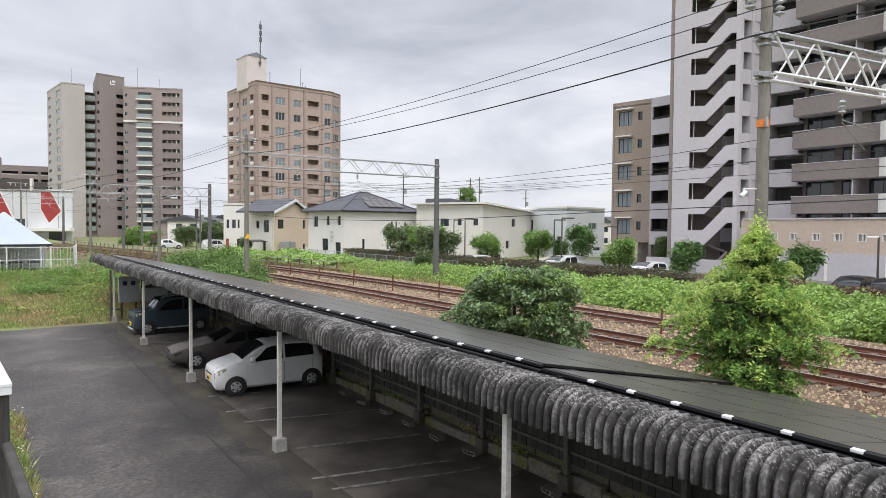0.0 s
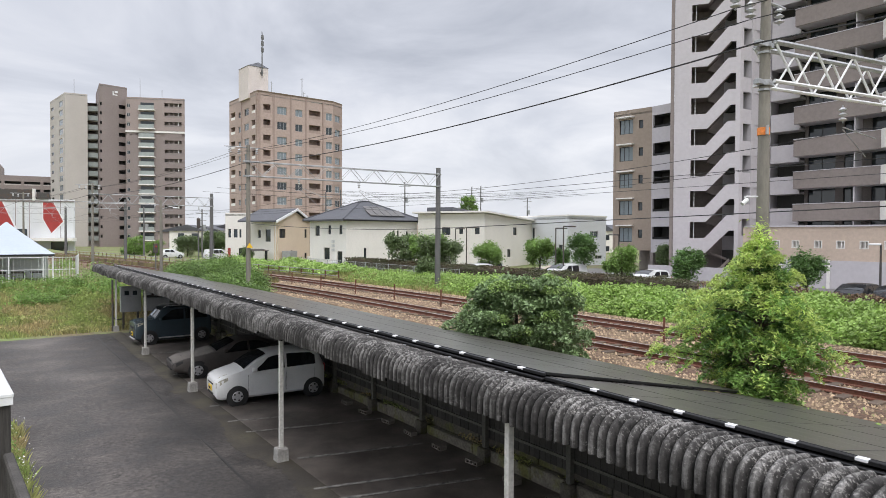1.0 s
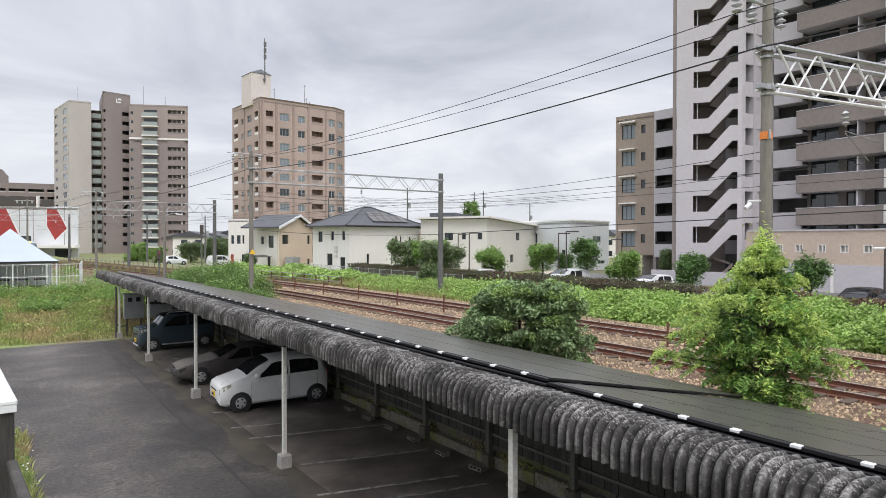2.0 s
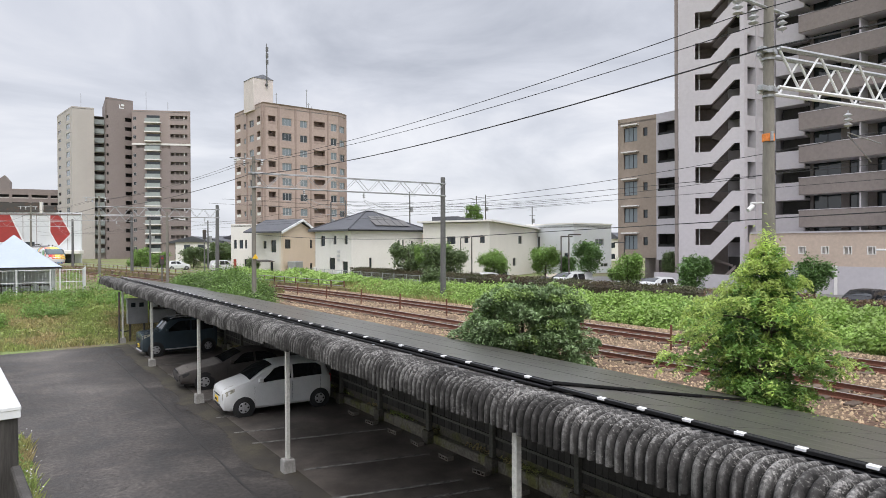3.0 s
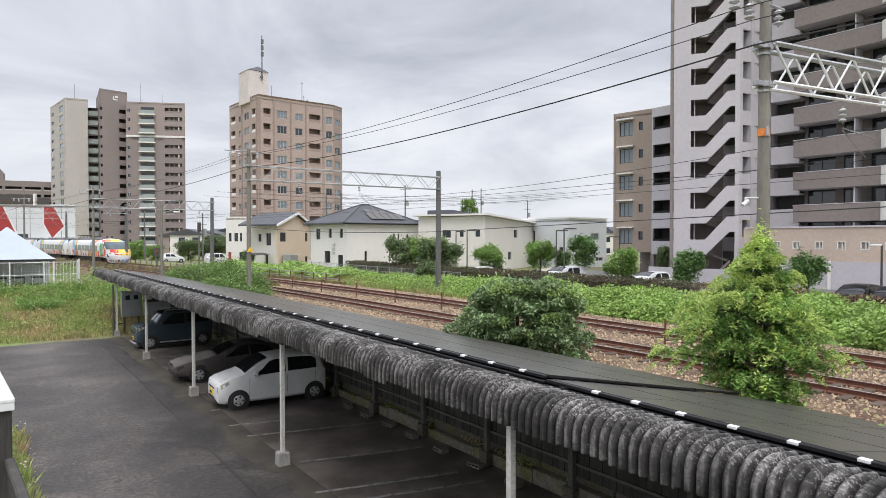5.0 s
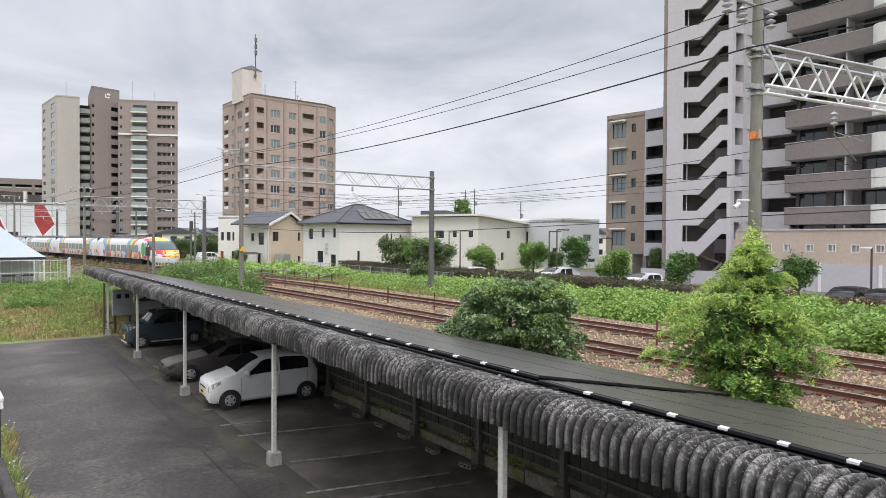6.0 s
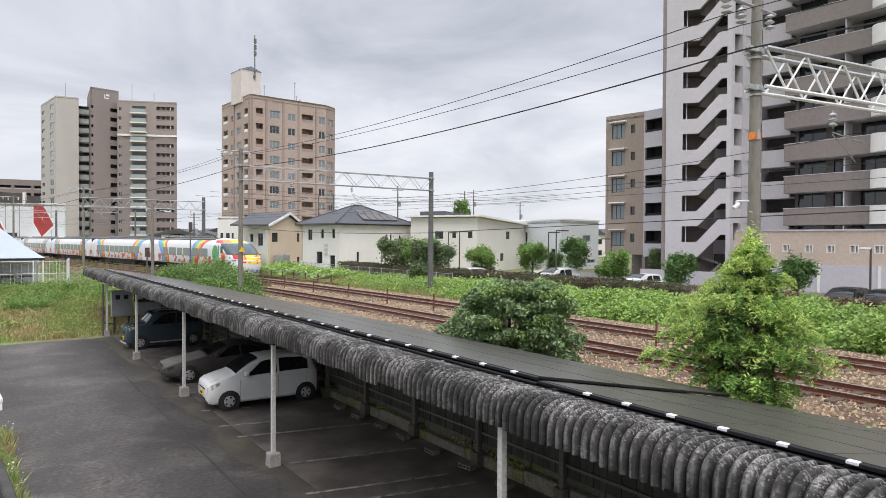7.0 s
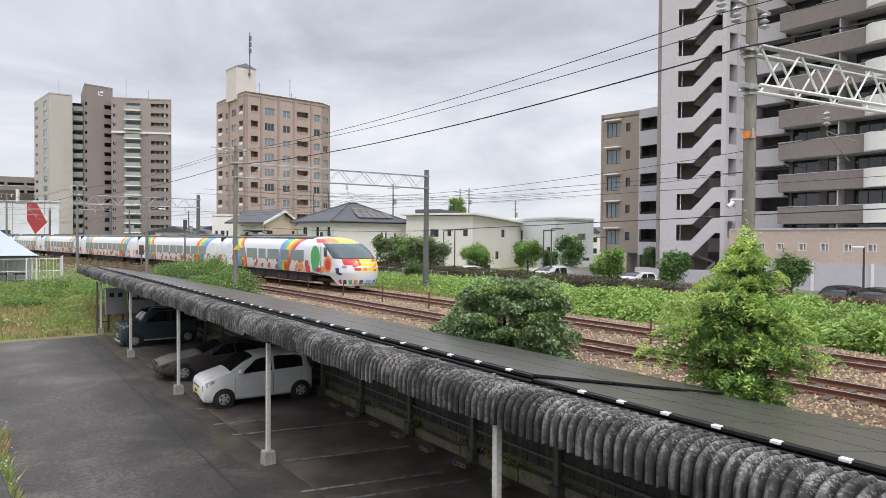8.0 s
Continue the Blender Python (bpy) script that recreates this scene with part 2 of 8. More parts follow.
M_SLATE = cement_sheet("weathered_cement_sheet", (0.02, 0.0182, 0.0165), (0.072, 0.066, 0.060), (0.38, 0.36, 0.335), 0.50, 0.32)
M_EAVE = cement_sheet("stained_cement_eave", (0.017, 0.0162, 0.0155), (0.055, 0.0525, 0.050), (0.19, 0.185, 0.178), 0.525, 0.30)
M_PANEL = mat("dark_solar_glass", (0.086, 0.080, 0.072), 0.30, var=0.14, scale=0.5, fine=3, fvar=0.08, bump=0.0, spec=0.5, stretch=(1, 0.3, 1))
M_SEAM = mat("pale_panel_seam", (0.27, 0.26, 0.25), 0.5, 0.3)
M_BLACK = mat("black_anodised_frame", (0.012, 0.012, 0.013), 0.45, 0.3)
M_ALU = mat("bare_aluminium", (0.62, 0.62, 0.62), 0.45, 0.6, var=0.1)
M_GALV = mat("galvanised_steel", (0.40, 0.41, 0.42), 0.5, 0.5, var=0.15, scale=2, fine=20)
M_POSTP = mat("old_white_post_paint", (0.55, 0.54, 0.50), 0.65, var=0.15, scale=2, fine=18, fvar=0.2, col2=(0.25, 0.18, 0.12), pos2=(0.60, 0.75))
M_CONC = mat("weathered_concrete", (0.30, 0.29, 0.27), 0.9, var=0.25, scale=1.5, fine=22, fvar=0.2, bump=0.3)
M_POLE = mat("spun_concrete_pole", (0.22, 0.205, 0.175), 0.85, var=0.22, scale=1.2, fine=16, fvar=0.15, bump=0.2, stretch=(1, 1, 0.3))
M_DARKBOARD = mat("dark_fence_board", (0.042, 0.039, 0.034), 0.85, scale=1.2, fine=14, rand=0.25)
M_BEAM = mat("dark_painted_steel", (0.07, 0.065, 0.06), 0.7, scale=1.2, fine=14, col2=(0.12, 0.07, 0.045), pos2=(0.5, 0.7))
M_MOSS = mat("mossy_concrete", (0.095, 0.087, 0.07), 0.95, scale=1.6, fine=18, fvar=0.35, bump=0.6, col2=(0.095, 0.10, 0.035), pos2=(0.48, 0.64))
M_WHITE = mat("white_painted_steel", (0.78, 0.79, 0.79), 0.45, var=0.08, scale=1.2, fine=14, fvar=0.06)
M_GREYPOLE = mat("grey_painted_mast", (0.13, 0.13, 0.128), 0.6, var=0.15, scale=1.5)
M_WIRE = mat("dark_cable", (0.03, 0.03, 0.032), 0.6)
M_CERAMIC = mat("grey_porcelain", (0.55, 0.56, 0.57), 0.25, var=0.1)
M_GLASS = glass("window_glass")
M_GLASS_L = glass("pale_curtained_glass", (0.20, 0.24, 0.26), 0.12)
# near-black stand-in for the shade inside recesses and vents
M_DARKIN = mat("painted_interior_shade", (0.05, 0.048, 0.046), 0.9)
M_CREAM = mat("cream_render", (0.49, 0.455, 0.42), 0.9, var=0.06, scale=0.15, fine=3, fvar=0.05, bump=0.1)
M_CREAM2 = mat("pale_cream_siding", (0.74, 0.715, 0.655), 0.85, var=0.05, scale=0.3, fine=5, fvar=0.05)
M_PEACH = mat("peach_siding", (0.66, 0.54, 0.41), 0.85, var=0.06, scale=0.3, fine=5, fvar=0.05)
M_OFFWHITE = mat("off_white_siding", (0.79, 0.77, 0.73), 0.85, var=0.05, scale=0.3, fine=5, fvar=0.05)
M_PALEGREY = mat("pale_grey_siding", (0.66, 0.68, 0.69), 0.85, var=0.05, scale=0.3, fine=5, fvar=0.05)
M_TAUPE = mat("taupe_tile_wall", (0.265, 0.222, 0.208), 0.8, var=0.08, scale=0.12, fine=2.5, fvar=0.1)
M_TAUPE_L = mat("light_taupe_tile_wall", (0.33, 0.272, 0.25), 0.8, var=0.08, scale=0.12, fine=2.5, fvar=0.1)
M_SALMON = mat("salmon_tile_wall", (0.435, 0.34, 0.295), 0.8, var=0.1, scale=0.15, fine=2.5, fvar=0.12)
M_SALMON2 = mat("darker_salmon_tile_band", (0.345, 0.265, 0.23), 0.8, var=0.08, scale=0.15, fine=2.5, fvar=0.1)
M_LILAC = mat("pale_mauve_render", (0.53, 0.505, 0.525), 0.85, var=0.06, scale=0.15, fine=3, fvar=0.05)
# grey kept low: part of the balcony recess shade is in this colour
M_INNER = mat("grey_balcony_wall_with_shade", (0.21, 0.185, 0.18), 0.85, var=0.1)
M_GREYTILE = mat("warm_grey_tile_band", (0.25, 0.215, 0.20), 0.8, var=0.08, scale=0.15, fine=3, fvar=0.1)
M_BROWNW = mat("brown_rendered_wall", (0.56, 0.45, 0.365), 0.85, var=0.08, scale=0.2, fine=4, fvar=0.08)
M_TANTILE = mat("tan_tile_wall", (0.33, 0.27, 0.22), 0.8, var=0.08, scale=0.15, fine=3, fvar=0.1)
M_ROOFT = mat("charcoal_roof_tile", (0.075, 0.078, 0.088), 0.6, var=0.15, scale=0.6, fine=8, fvar=0.2, bump=0.3, stretch=(1, 1, 3))
M_GREENGLASS = mat("green_balcony_glass", (0.33, 0.365, 0.35), 0.3, var=0.1)
M_TENT = mat("white_tent_fabric", (0.52, 0.585, 0.67), 0.6, var=0.04, scale=0.6, fine=6, fvar=0.03, trans=0.15)
M_RED = mat("red_sign_paint", (0.36, 0.045, 0.04), 0.5, var=0.1)
M_ORANGE = mat("orange_band", (0.85, 0.27, 0.06), 0.6, var=0.08)
M_YELLOW = mat("yellow_sign", (0.80, 0.50, 0.03), 0.5, var=0.1)
M_GIRDER = mat("mossy_girder_paint", (0.22, 0.19, 0.075), 0.9, scale=0.8, fine=10, fvar=0.3, col2=(0.10, 0.07, 0.045), pos2=(0.45, 0.62))
M_LEAF = mat("bright_leaf", (0.22, 0.345, 0.09), 0.5, var=0.2, scale=0.9, fine=5, island=0.4, trans=0.42, bump=0)
M_LEAFD = mat("dark_leaf", (0.15, 0.212, 0.085), 0.42, var=0.25, scale=0.9, fine=5, island=0.45, trans=0.22, bump=0)
M_LEAFM = mat("mid_leaf", (0.125, 0.225, 0.065), 0.45, var=0.25, scale=0.9, fine=5, island=0.4, trans=0.3, bump=0)
M_KUDZU = mat("vine_leaf", (0.315, 0.455, 0.12), 0.5, var=0.25, scale=0.5, fine=3, island=0.28, trans=0.3, bump=0)
M_HEDGE = mat("brownish_hedge_leaf", (0.095, 0.10, 0.05), 0.8, var=0.3, scale=0.5, fine=3, island=0.4, trans=0.15, col2=(0.12, 0.085, 0.055), pos2=(0.45, 0.65), bump=0)
M_HEDGE_R = mat("reddish_hedge_leaf", (0.14, 0.115, 0.06), 0.6, var=0.3, scale=0.5, fine=3, island=0.4, trans=0.15, col2=(0.21, 0.10, 0.07), pos2=(0.42, 0.62), bump=0)
M_GRASS = mat("mixed_grass", (0.29, 0.36, 0.11), 0.8, scale=0.35, fine=2, island=0.4, trans=0.3, col2=(0.42, 0.34, 0.17), pos2=(0.44, 0.6), bump=0, world=True)
M_BARK = mat("bark", (0.10, 0.08, 0.06), 0.9, scale=4, fine=25, bump=0.6)


# ---- mesh helpers ----
class Geo:
    """A growing list of vertices and faces."""

    def __init__(self):
        self.v, self.f = [], []

    def add(self, vs, fs):
        n = len(self.v)
        self.v += [tuple(p) for p in vs]
        self.f += [tuple(n + i for i in q) for q in fs]
        return self

    def quad(self, a, b, c, d):
        return self.add((a, b, c, d), ((0, 1, 2, 3),))

    def box(self, x0, x1, y0, y1, z0, z1, ch=0.0, m=None):
        """A box, with chamfered edges where ch is given."""
        if ch <= 0:
            vs = [(x, y, z) for x in (x0, x1) for y in (y0, y1) for z in (z0, z1)]
            fs = [(0, 1, 3, 2), (4, 6, 7, 5), (0, 4, 5, 1), (2, 3, 7, 6), (0, 2, 6, 4), (1, 5, 7, 3)]
        else:
            lo, hi, vs, fs, ix = (x0, y0, z0), (x1, y1, z1), [], [], {}
            for sx in (0, 1):
                for sy in (0, 1):
                    for sz in (0, 1):
                        for ax in range(3):
                            p = []
                            for k, s in enumerate((sx, sy, sz)):
                                full = hi[k] if s else lo[k]
                                p.append(full if k == ax else full + (-ch if s else ch))
                            ix[(sx, sy, sz, ax)] = len(vs)
                            vs.append(p)
            for ax in range(3):
                o = [k for k in range(3) if k != ax]
                for s in (0, 1):
                    q = []
                    for a, b in ((0, 0), (1, 0), (1, 1), (0, 1)):
                        c = [0, 0, 0]
                        c[ax], c[o[0]], c[o[1]] = s, a, b
                        q.append(ix[(*c, ax)])
                    fs.append(q if (s == 1) == (ax != 1) else q[::-1])
                for a in (0, 1):
                    for b in (0, 1):
                        c0, c1 = [0, 0, 0], [0, 0, 0]
                        c0[o[0]] = c1[o[0]] = a
                        c0[o[1]] = c1[o[1]] = b
                        c1[ax] = 1
                        fs.append((ix[(*c0, o[0])], ix[(*c1, o[0])], ix[(*c1, o[1])], ix[(*c0, o[1])]))
            for sx in (0, 1):
                for sy in (0, 1):
                    for sz in (0, 1):
                        fs.append(tuple(ix[(sx, sy, sz, k)] for k in range(3)))
        if m is not None:
            vs = [m @ Vector(p) for p in vs]
        return self.add(vs, fs)

    def tube(self, pts, radii, n=8, caps=True):
        """A round bar along pts."""
        if not hasattr(radii, "__len__"):
            radii = [radii] * len(pts)
        pts = [Vector(p) for p in pts]
        rings = []
        for i, p in enumerate(pts):
            d = (pts[min(i + 1, len(pts) - 1)] - pts[max(i - 1, 0)]).normalized()
            s = d.cross(Vector((0, 0, 1)) if abs(d.z) < 0.95 else Vector((1, 0, 0))).normalized()
            t = s.cross(d)
            rings.append([p + radii[i] * (s * math.cos(a) + t * math.sin(a)) for a in (2 * math.pi * k / n for k in range(n))])
        return self.loft(rings, caps, True)

    def loft(self, rings, caps=False, closed=False):
        n = len(rings[0])
        vs = [p for r in rings for p in r]
        fs = []
        for i in range(len(rings) - 1):
            for k in range(n if closed else n - 1):
                k2 = (k + 1) % n
                fs.append((i * n + k, i * n + k2, (i + 1) * n + k2, (i + 1) * n + k))
        if caps:
            fs.append(tuple(range(n))[::-1])
            fs.append(tuple((len(rings) - 1) * n + k for k in range(n)))
        return self.add(vs, fs)

    def prism(self, outline, y0, y1, m=None):
        """An outline in x, z, drawn out along y."""
        n = len(outline)
        vs = [(x, y0, z) for x, z in outline] + [(x, y1, z) for x, z in outline]
        fs = [tuple(range(n)), tuple(range(2 * n - 1, n - 1, -1))]
        fs += [(k, k + n, (k + 1) % n + n, (k + 1) % n) for k in range(n)]
        if m is not None:
            vs = [m @ Vector(p) for p in vs]
        return self.add(vs, fs)

    def mesh(self, name, material, smooth=False):
        me = bpy.data.meshes.new(name)
        me.from_pydata([tuple(p) for p in self.v], [], self.f)
        bm = bmesh.new()
        bm.from_mesh(me)
        if len(bm.faces) < 20000:
            bmesh.ops.recalc_face_normals(bm, faces=bm.faces)
        bm.to_mesh(me)
        bm.free()
        me.materials.append(material)
        if smooth:
            me.polygons.foreach_set("use_smooth", [True] * len(me.polygons))
            me.set_sharp_from_angle(angle=radians(38))
        return me


def part(name, geo, material, parent=None, label="", m=None, smooth=False):
    """Links a Geo or a mesh as one object, under parent where given."""
    ob = new(name, geo if isinstance(geo, bpy.types.Mesh) else geo.mesh(name, material, smooth))
    ob.parent = parent
    if m is not None:
        ob.matrix_basis = m
    if label:
        tagged(ob, label)
    return ob


def thing(name, m, label, category, group="", kind=""):
    ob = new(name)
    ob.matrix_basis = m
    ob.empty_display_size = 0.2
    return tagged(ob, label, category, group, kind)


def big_mesh(name, verts, faces, material, smooth=False):
    """A mesh straight from arrays, for leaves, blades and stones."""
    me = bpy.data.meshes.new(name)
    k = faces.shape[1]
    me.vertices.add(len(verts)); me.vertices.foreach_set("co", np.asarray(verts, dtype=np.float32).ravel())
    me.loops.add(faces.size); me.loops.foreach_set("vertex_index", faces.astype(np.int32).ravel())
    me.polygons.add(len(faces))
    me.polygons.foreach_set("loop_start", np.arange(0, faces.size, k, dtype=np.int32))
    me.update(calc_edges=True)
    me.validate()
    me.materials.append(material)
    if smooth:
        me.polygons.foreach_set("use_smooth", [True] * len(me.polygons))
    return me


rng = np.random.default_rng(7)


def leaf_mesh(name, centres, size, material, up=0.3, aspect=0.5, droop=0.3):
    """Folded leaves, one at each centre, turned at random and mostly facing up."""
    n = len(centres)
    nrm = rng.normal(size=(n, 3)); nrm[:, 2] = np.abs(nrm[:, 2]) + up
    nrm /= np.linalg.norm(nrm, axis=1)[:, None]
    d = rng.normal(size=(n, 3)); d[:, 2] -= droop
    d -= (d * nrm).sum(1)[:, None] * nrm
    d /= np.linalg.norm(d, axis=1)[:, None]
    s = np.cross(nrm, d)
    L = size * rng.uniform(0.6, 1.35, n)[:, None]
    c = np.asarray(centres)
    v = np.stack([c - d * L * 0.5, c + s * L * aspect * 0.5 + nrm * L * 0.08, c + d * L * 0.5 - nrm * L * 0.06, c - s * L * aspect * 0.5 + nrm * L * 0.08], 1).reshape(-1, 3)
    i = np.arange(n)[:, None] * 4
    f = np.concatenate([i + np.array([[0, 1, 2]]), i + np.array([[0, 2, 3]])], 0)
    return big_mesh(name, v, f, material)


def shift(y):
    """How far the railway has swung aside at y."""
    return 0.0 if y < 25 else (-0.0016 * (y - 25) ** 2 if y < 70 else -3.24 - 0.144 * (y - 70))


def slope(y):
    return 0.0 if y < 25 else (-0.0032 * (y - 25) if y < 70 else -0.144)


RAIL_Z, NEAR_X, FAR_X = 1.75, 16.15, 20.05


def smooth_step(a, b, x):
    t = min(1.0, max(0.0, (x - a) / (b - a)))
    return t * t * (3 - 2 * t)


def ground_z(x, y):
    """Height of the land: low car park, railway bank, higher town beyond."""
    s = x - shift(y)
    edge = 9.75 if y < 47 else 9.75 + (y - 47) * 0.05
    z = 1.30 * smooth_step(edge, edge + 0.9, s) + 0.18 * smooth_step(11.5, 14.0, s)
    z += 0.25 * smooth_step(23.5, 26.0, s) * (1 - smooth_step(28.5, 31.0, s)) - 0.28 * smooth_step(29.5, 31.5, s)
    if y > 37.6 and s < 12:
        z = max(z, 1.4 * min(1.0, (y - 37.6) / 19.0) ** 0.85)
    if s < 9.7 and y > 37.6:
        z += 0.12 * noise.noise((x * 0.25, y * 0.25, 0)) * smooth_step(37.6, 40, y)
    return z


# ---- ground ----
def build_ground():
    xs = [-2500, -800, -300, -120, -60, -30, -15, -8, -4, -1] + [round(0.5 * i, 2) for i in range(0, 80)] + [42, 46, 52, 60, 75, 100, 150, 300, 800, 2600]
    ys = [-2500, -600, -150, -50, -20] + [-10 + 1.5 * i for i in range(0, 62)] + [86, 92, 100, 110, 125, 145, 175, 220, 300, 450, 800, 1600, 3500]
    g = Geo()
    n = len(xs)
    vs = [(x, y, ground_z(x, y) - 0.02) for y in ys for x in xs]
    fs = [(j * n + i, j * n + i + 1, (j + 1) * n + i + 1, (j + 1) * n + i) for j in range(len(ys) - 1) for i in range(n - 1)]
    g.add(vs, fs)
    tagged(part("ground", g, M_EARTH, smooth=True), "earth ground with patchy grass around the car park and railway", "ground", kind="structure")


build_ground()


def build_lot():
    g = Geo().box(-2.5, 5.55, -6, 37.3, -0.3, 0.0)
    tagged(part("pavement", g, M_ASPHALT), "worn grey asphalt lane of the car park with pale patches", "pavement", kind="structure")
    g = Geo().box(5.554, 9.3, -6, 37.5, -0.3, -0.004)
    tagged(part("parking_floor", g, M_STALL), "dark oily asphalt of the parking stalls under the roof", "pavement", kind="structure")
    # tar joint in the lane, and the damp strip along the stalls
    rings = []
    for k in range(44):
        y = -6 + 43.2 * k / 43
        w = 0.028 + 0.012 * math.sin(y * 2.3)
        x = 4.31 + 0.03 * math.sin(y * 0.31) + 0.01 * math.sin(y * 1.7)
        rings.append([(x - w, y, 0.005), (x + w, y, 0.005), (x + w, y, -0.05), (x - w, y, -0.05)])
    tagged(part("drain_joint", Geo().loft(rings, True, True), mat("tar_joint", (0.022, 0.020, 0.018), 0.6, var=0.3, scale=2.0, fine=10)), "dark tar joint along the asphalt lane", "joint", kind="structure")
    rings = []
    for k in range(400):
        y = 6.0 + 31.2 * k / 399
        x = 4.95 + 0.30 * noise.noise((y * 0.35, 0.0, 4.0)) + 0.2 * noise.noise((y * 1.6, 2.0, 4.0)) + 0.16 * noise.noise((y * 5.0, 2.0, 8.0))
        rings.append([(x, y, 0.004), (5.552, y, 0.004), (5.552, y, -0.05), (x, y, -0.05)])
    tagged(part("damp_strip", Geo().loft(rings, True, True), M_MOSSLANE), "damp mossy asphalt strip beside the parking stalls", "pavement", kind="structure")
    # stall lines run a little askew; some were repainted beside the old ones
    for x0, y, x1 in ((5.35, 8.7, 8.7), (5.39, 11.37, 8.5), (5.28, 12.08, 8.28), (5.7, 13.95, 8.66), (5.36, 16.57, 9.1), (5.26, 17.79, 6.6), (5.29, 19.67, 6.7), (5.5, 22.2, 8.4), (5.4, 24.9, 7.5), (5.5, 27.4, 8.6), (5.5, 29.9, 8.4), (5.5, 32.4, 8.2), (5.5, 35.0, 8.4)):
        ob = part("parking_line", Geo().box(0, (x1 - x0) * 1.026, -0.045, 0.045, 0.0, 0.008), M_PAINTLINE, m=pose(x0, y, 0.0, rz=-13.0))
        tagged(ob, "worn white painted line between parking stalls", "road marking", "stall lines", "structure")


build_lot()


# ---- railway ----
def along(off, z, y0, y1, step):
    n = int((y1 - y0) / step) + 1
    return [(off + shift(y0 + i * step), y0 + i * step, z) for i in range(n)]


def sweep(profile, off, y0, y1, step):
    """A profile in (side, z) drawn along the track."""
    rings = []
    for x, y, z in along(off, 0, y0, y1, step):
        a = math.atan(slope(y))
        rings.append([(x + p * math.cos(a), y - p * math.sin(a), q) for p, q in profile])
    return rings


def build_tracks():
    bed = [(-4.6, 1.32), (-3.4, 1.56), (-2.0, 1.60), (0, 1.59), (2.0, 1.60), (3.9, 1.59), (5.5, 1.60), (6.4, 1.58), (7.5, 1.40)]
    g = Geo().loft(sweep([(p, q - 0.02) for p, q in bed], NEAR_X, -30, 190, 1.0))
    tagged(part("ballast_bed", g, M_BALLAST, smooth=True), "rust-stained crushed stone ballast under two railway tracks", "ballast", kind="structure")
    # loose stones on the bed
    n = 42000
    y = -2 + 52 * rng.random(n) ** 1.3
    s = rng.uniform(-4.2, 7.2, n)
    zz = np.interp(s, [b[0] for b in bed], [b[1] for b in bed])
    c = np.stack([NEAR_X + s + np.array([shift(v) for v in y]), y, zz], 1)
    tet = np.array([[1, 0, -0.4], [-0.5, 0.87, -0.4], [-0.5, -0.87, -0.4], [0.1, 0.1, 0.75]])
    ang = rng.uniform(0, 6.28, n)
    ca, sa = np.cos(ang), np.sin(ang)
    sz = rng.uniform(0.022, 0.055, n)
    v = np.zeros((n, 4, 3))
    for k in range(4):
        tx, ty, tz = tet[k]
        v[:, k, 0], v[:, k, 1], v[:, k, 2] = (tx * ca - ty * sa) * sz, (tx * sa + ty * ca) * sz, tz * sz
    v += c[:, None, :] + rng.normal(0, 0.008, (n, 4, 3))
    i = np.arange(n)[:, None] * 4
    f = np.concatenate([i + np.array([q]) for q in ((0, 1, 3), (1, 2, 3), (2, 0, 3))], 0)
    st = new("ballast_stones", big_mesh("ballast_stones", v.reshape(-1, 3), f, M_STONE))
    tagged(st, "loose brown and grey crushed stones on the track bed", "gravel", kind="stuff")
    sl = Geo().box(-1.05, 1.05, -0.11, 0.11, 1.50, 1.628, 0.015).mesh("sleeper", M_SLEEPER)
    for nm, off, side in (("track", NEAR_X, "nearer the carport"), ("track", FAR_X, "beside the vine bank")):
        t = thing(nm, Matrix(), "rusty single railway track on ballast " + side, "railway track", "railway tracks", "structure")
        for q in (-0.5335, 0.5335):
            prof = [(q - 0.07, 1.595), (q + 0.07, 1.595), (q + 0.065, 1.62), (q + 0.012, 1.64), (q + 0.012, 1.715), (q + 0.034, 1.725), (q + 0.034, 1.744),
                    (q - 0.034, 1.744), (q - 0.034, 1.725), (q - 0.012, 1.715), (q - 0.012, 1.64), (q - 0.065, 1.62)]
            r = part("rail", Geo().loft(sweep(prof, off, -30, 190, 1.0), True, True), M_RAIL, t)
            part("rail_head", Geo().loft(sweep([(q - 0.03, 1.7445), (q - 0.024, 1.75), (q + 0.024, 1.75), (q + 0.03, 1.7445)], off, -30, 190, 1.0)), M_RAILTOP, r, "worn running surface")
        y = 2.0
        while y < 78:
            part("sleeper", sl, None, t, m=pose(off + shift(y), y, 0, rz=math.degrees(math.atan(-slope(y)))))
            y += 0.66


build_tracks()


# ---- carport with solar panels ----
PITCH, WAVES = 0.127, 6
SHEET = PITCH * WAVES


def roof_z(x):
    return 3.2 - (x - 5.5) * 0.19


def corrugated(profile, amp, per=8, taper=0.0):
    """A corrugated sheet, WAVES wide, along a profile in x, z."""
    n = WAVES * per + per // 2 + 1
    rings = []
    for i, (x, z) in enumerate(profile):
        a, b = profile[max(i - 1, 0)], profile[min(i + 1, len(profile) - 1)]
        t = Vector((b[0] - a[0], 0, b[1] - a[1])).normalized()
        nx, nz = -t.z, t.x
        ring = []
        for k in range(n):
            w = amp * (2 * abs(math.cos(math.pi * k / per)) - 1)
            ring.append((x + nx * w, k * PITCH / per, z + nz * w))
        rings.append(ring)
    return Geo().loft(rings)


def thicken(geo, d):
    """A lower skin under an open sheet, so that it has an edge."""
    n = len(geo.v)
    geo.v += [(x + d * 0.7, y, z - d * 0.7) for x, y, z in geo.v]
    geo.f += [tuple(i + n for i in f[::-1]) for f in geo.f]
    return geo


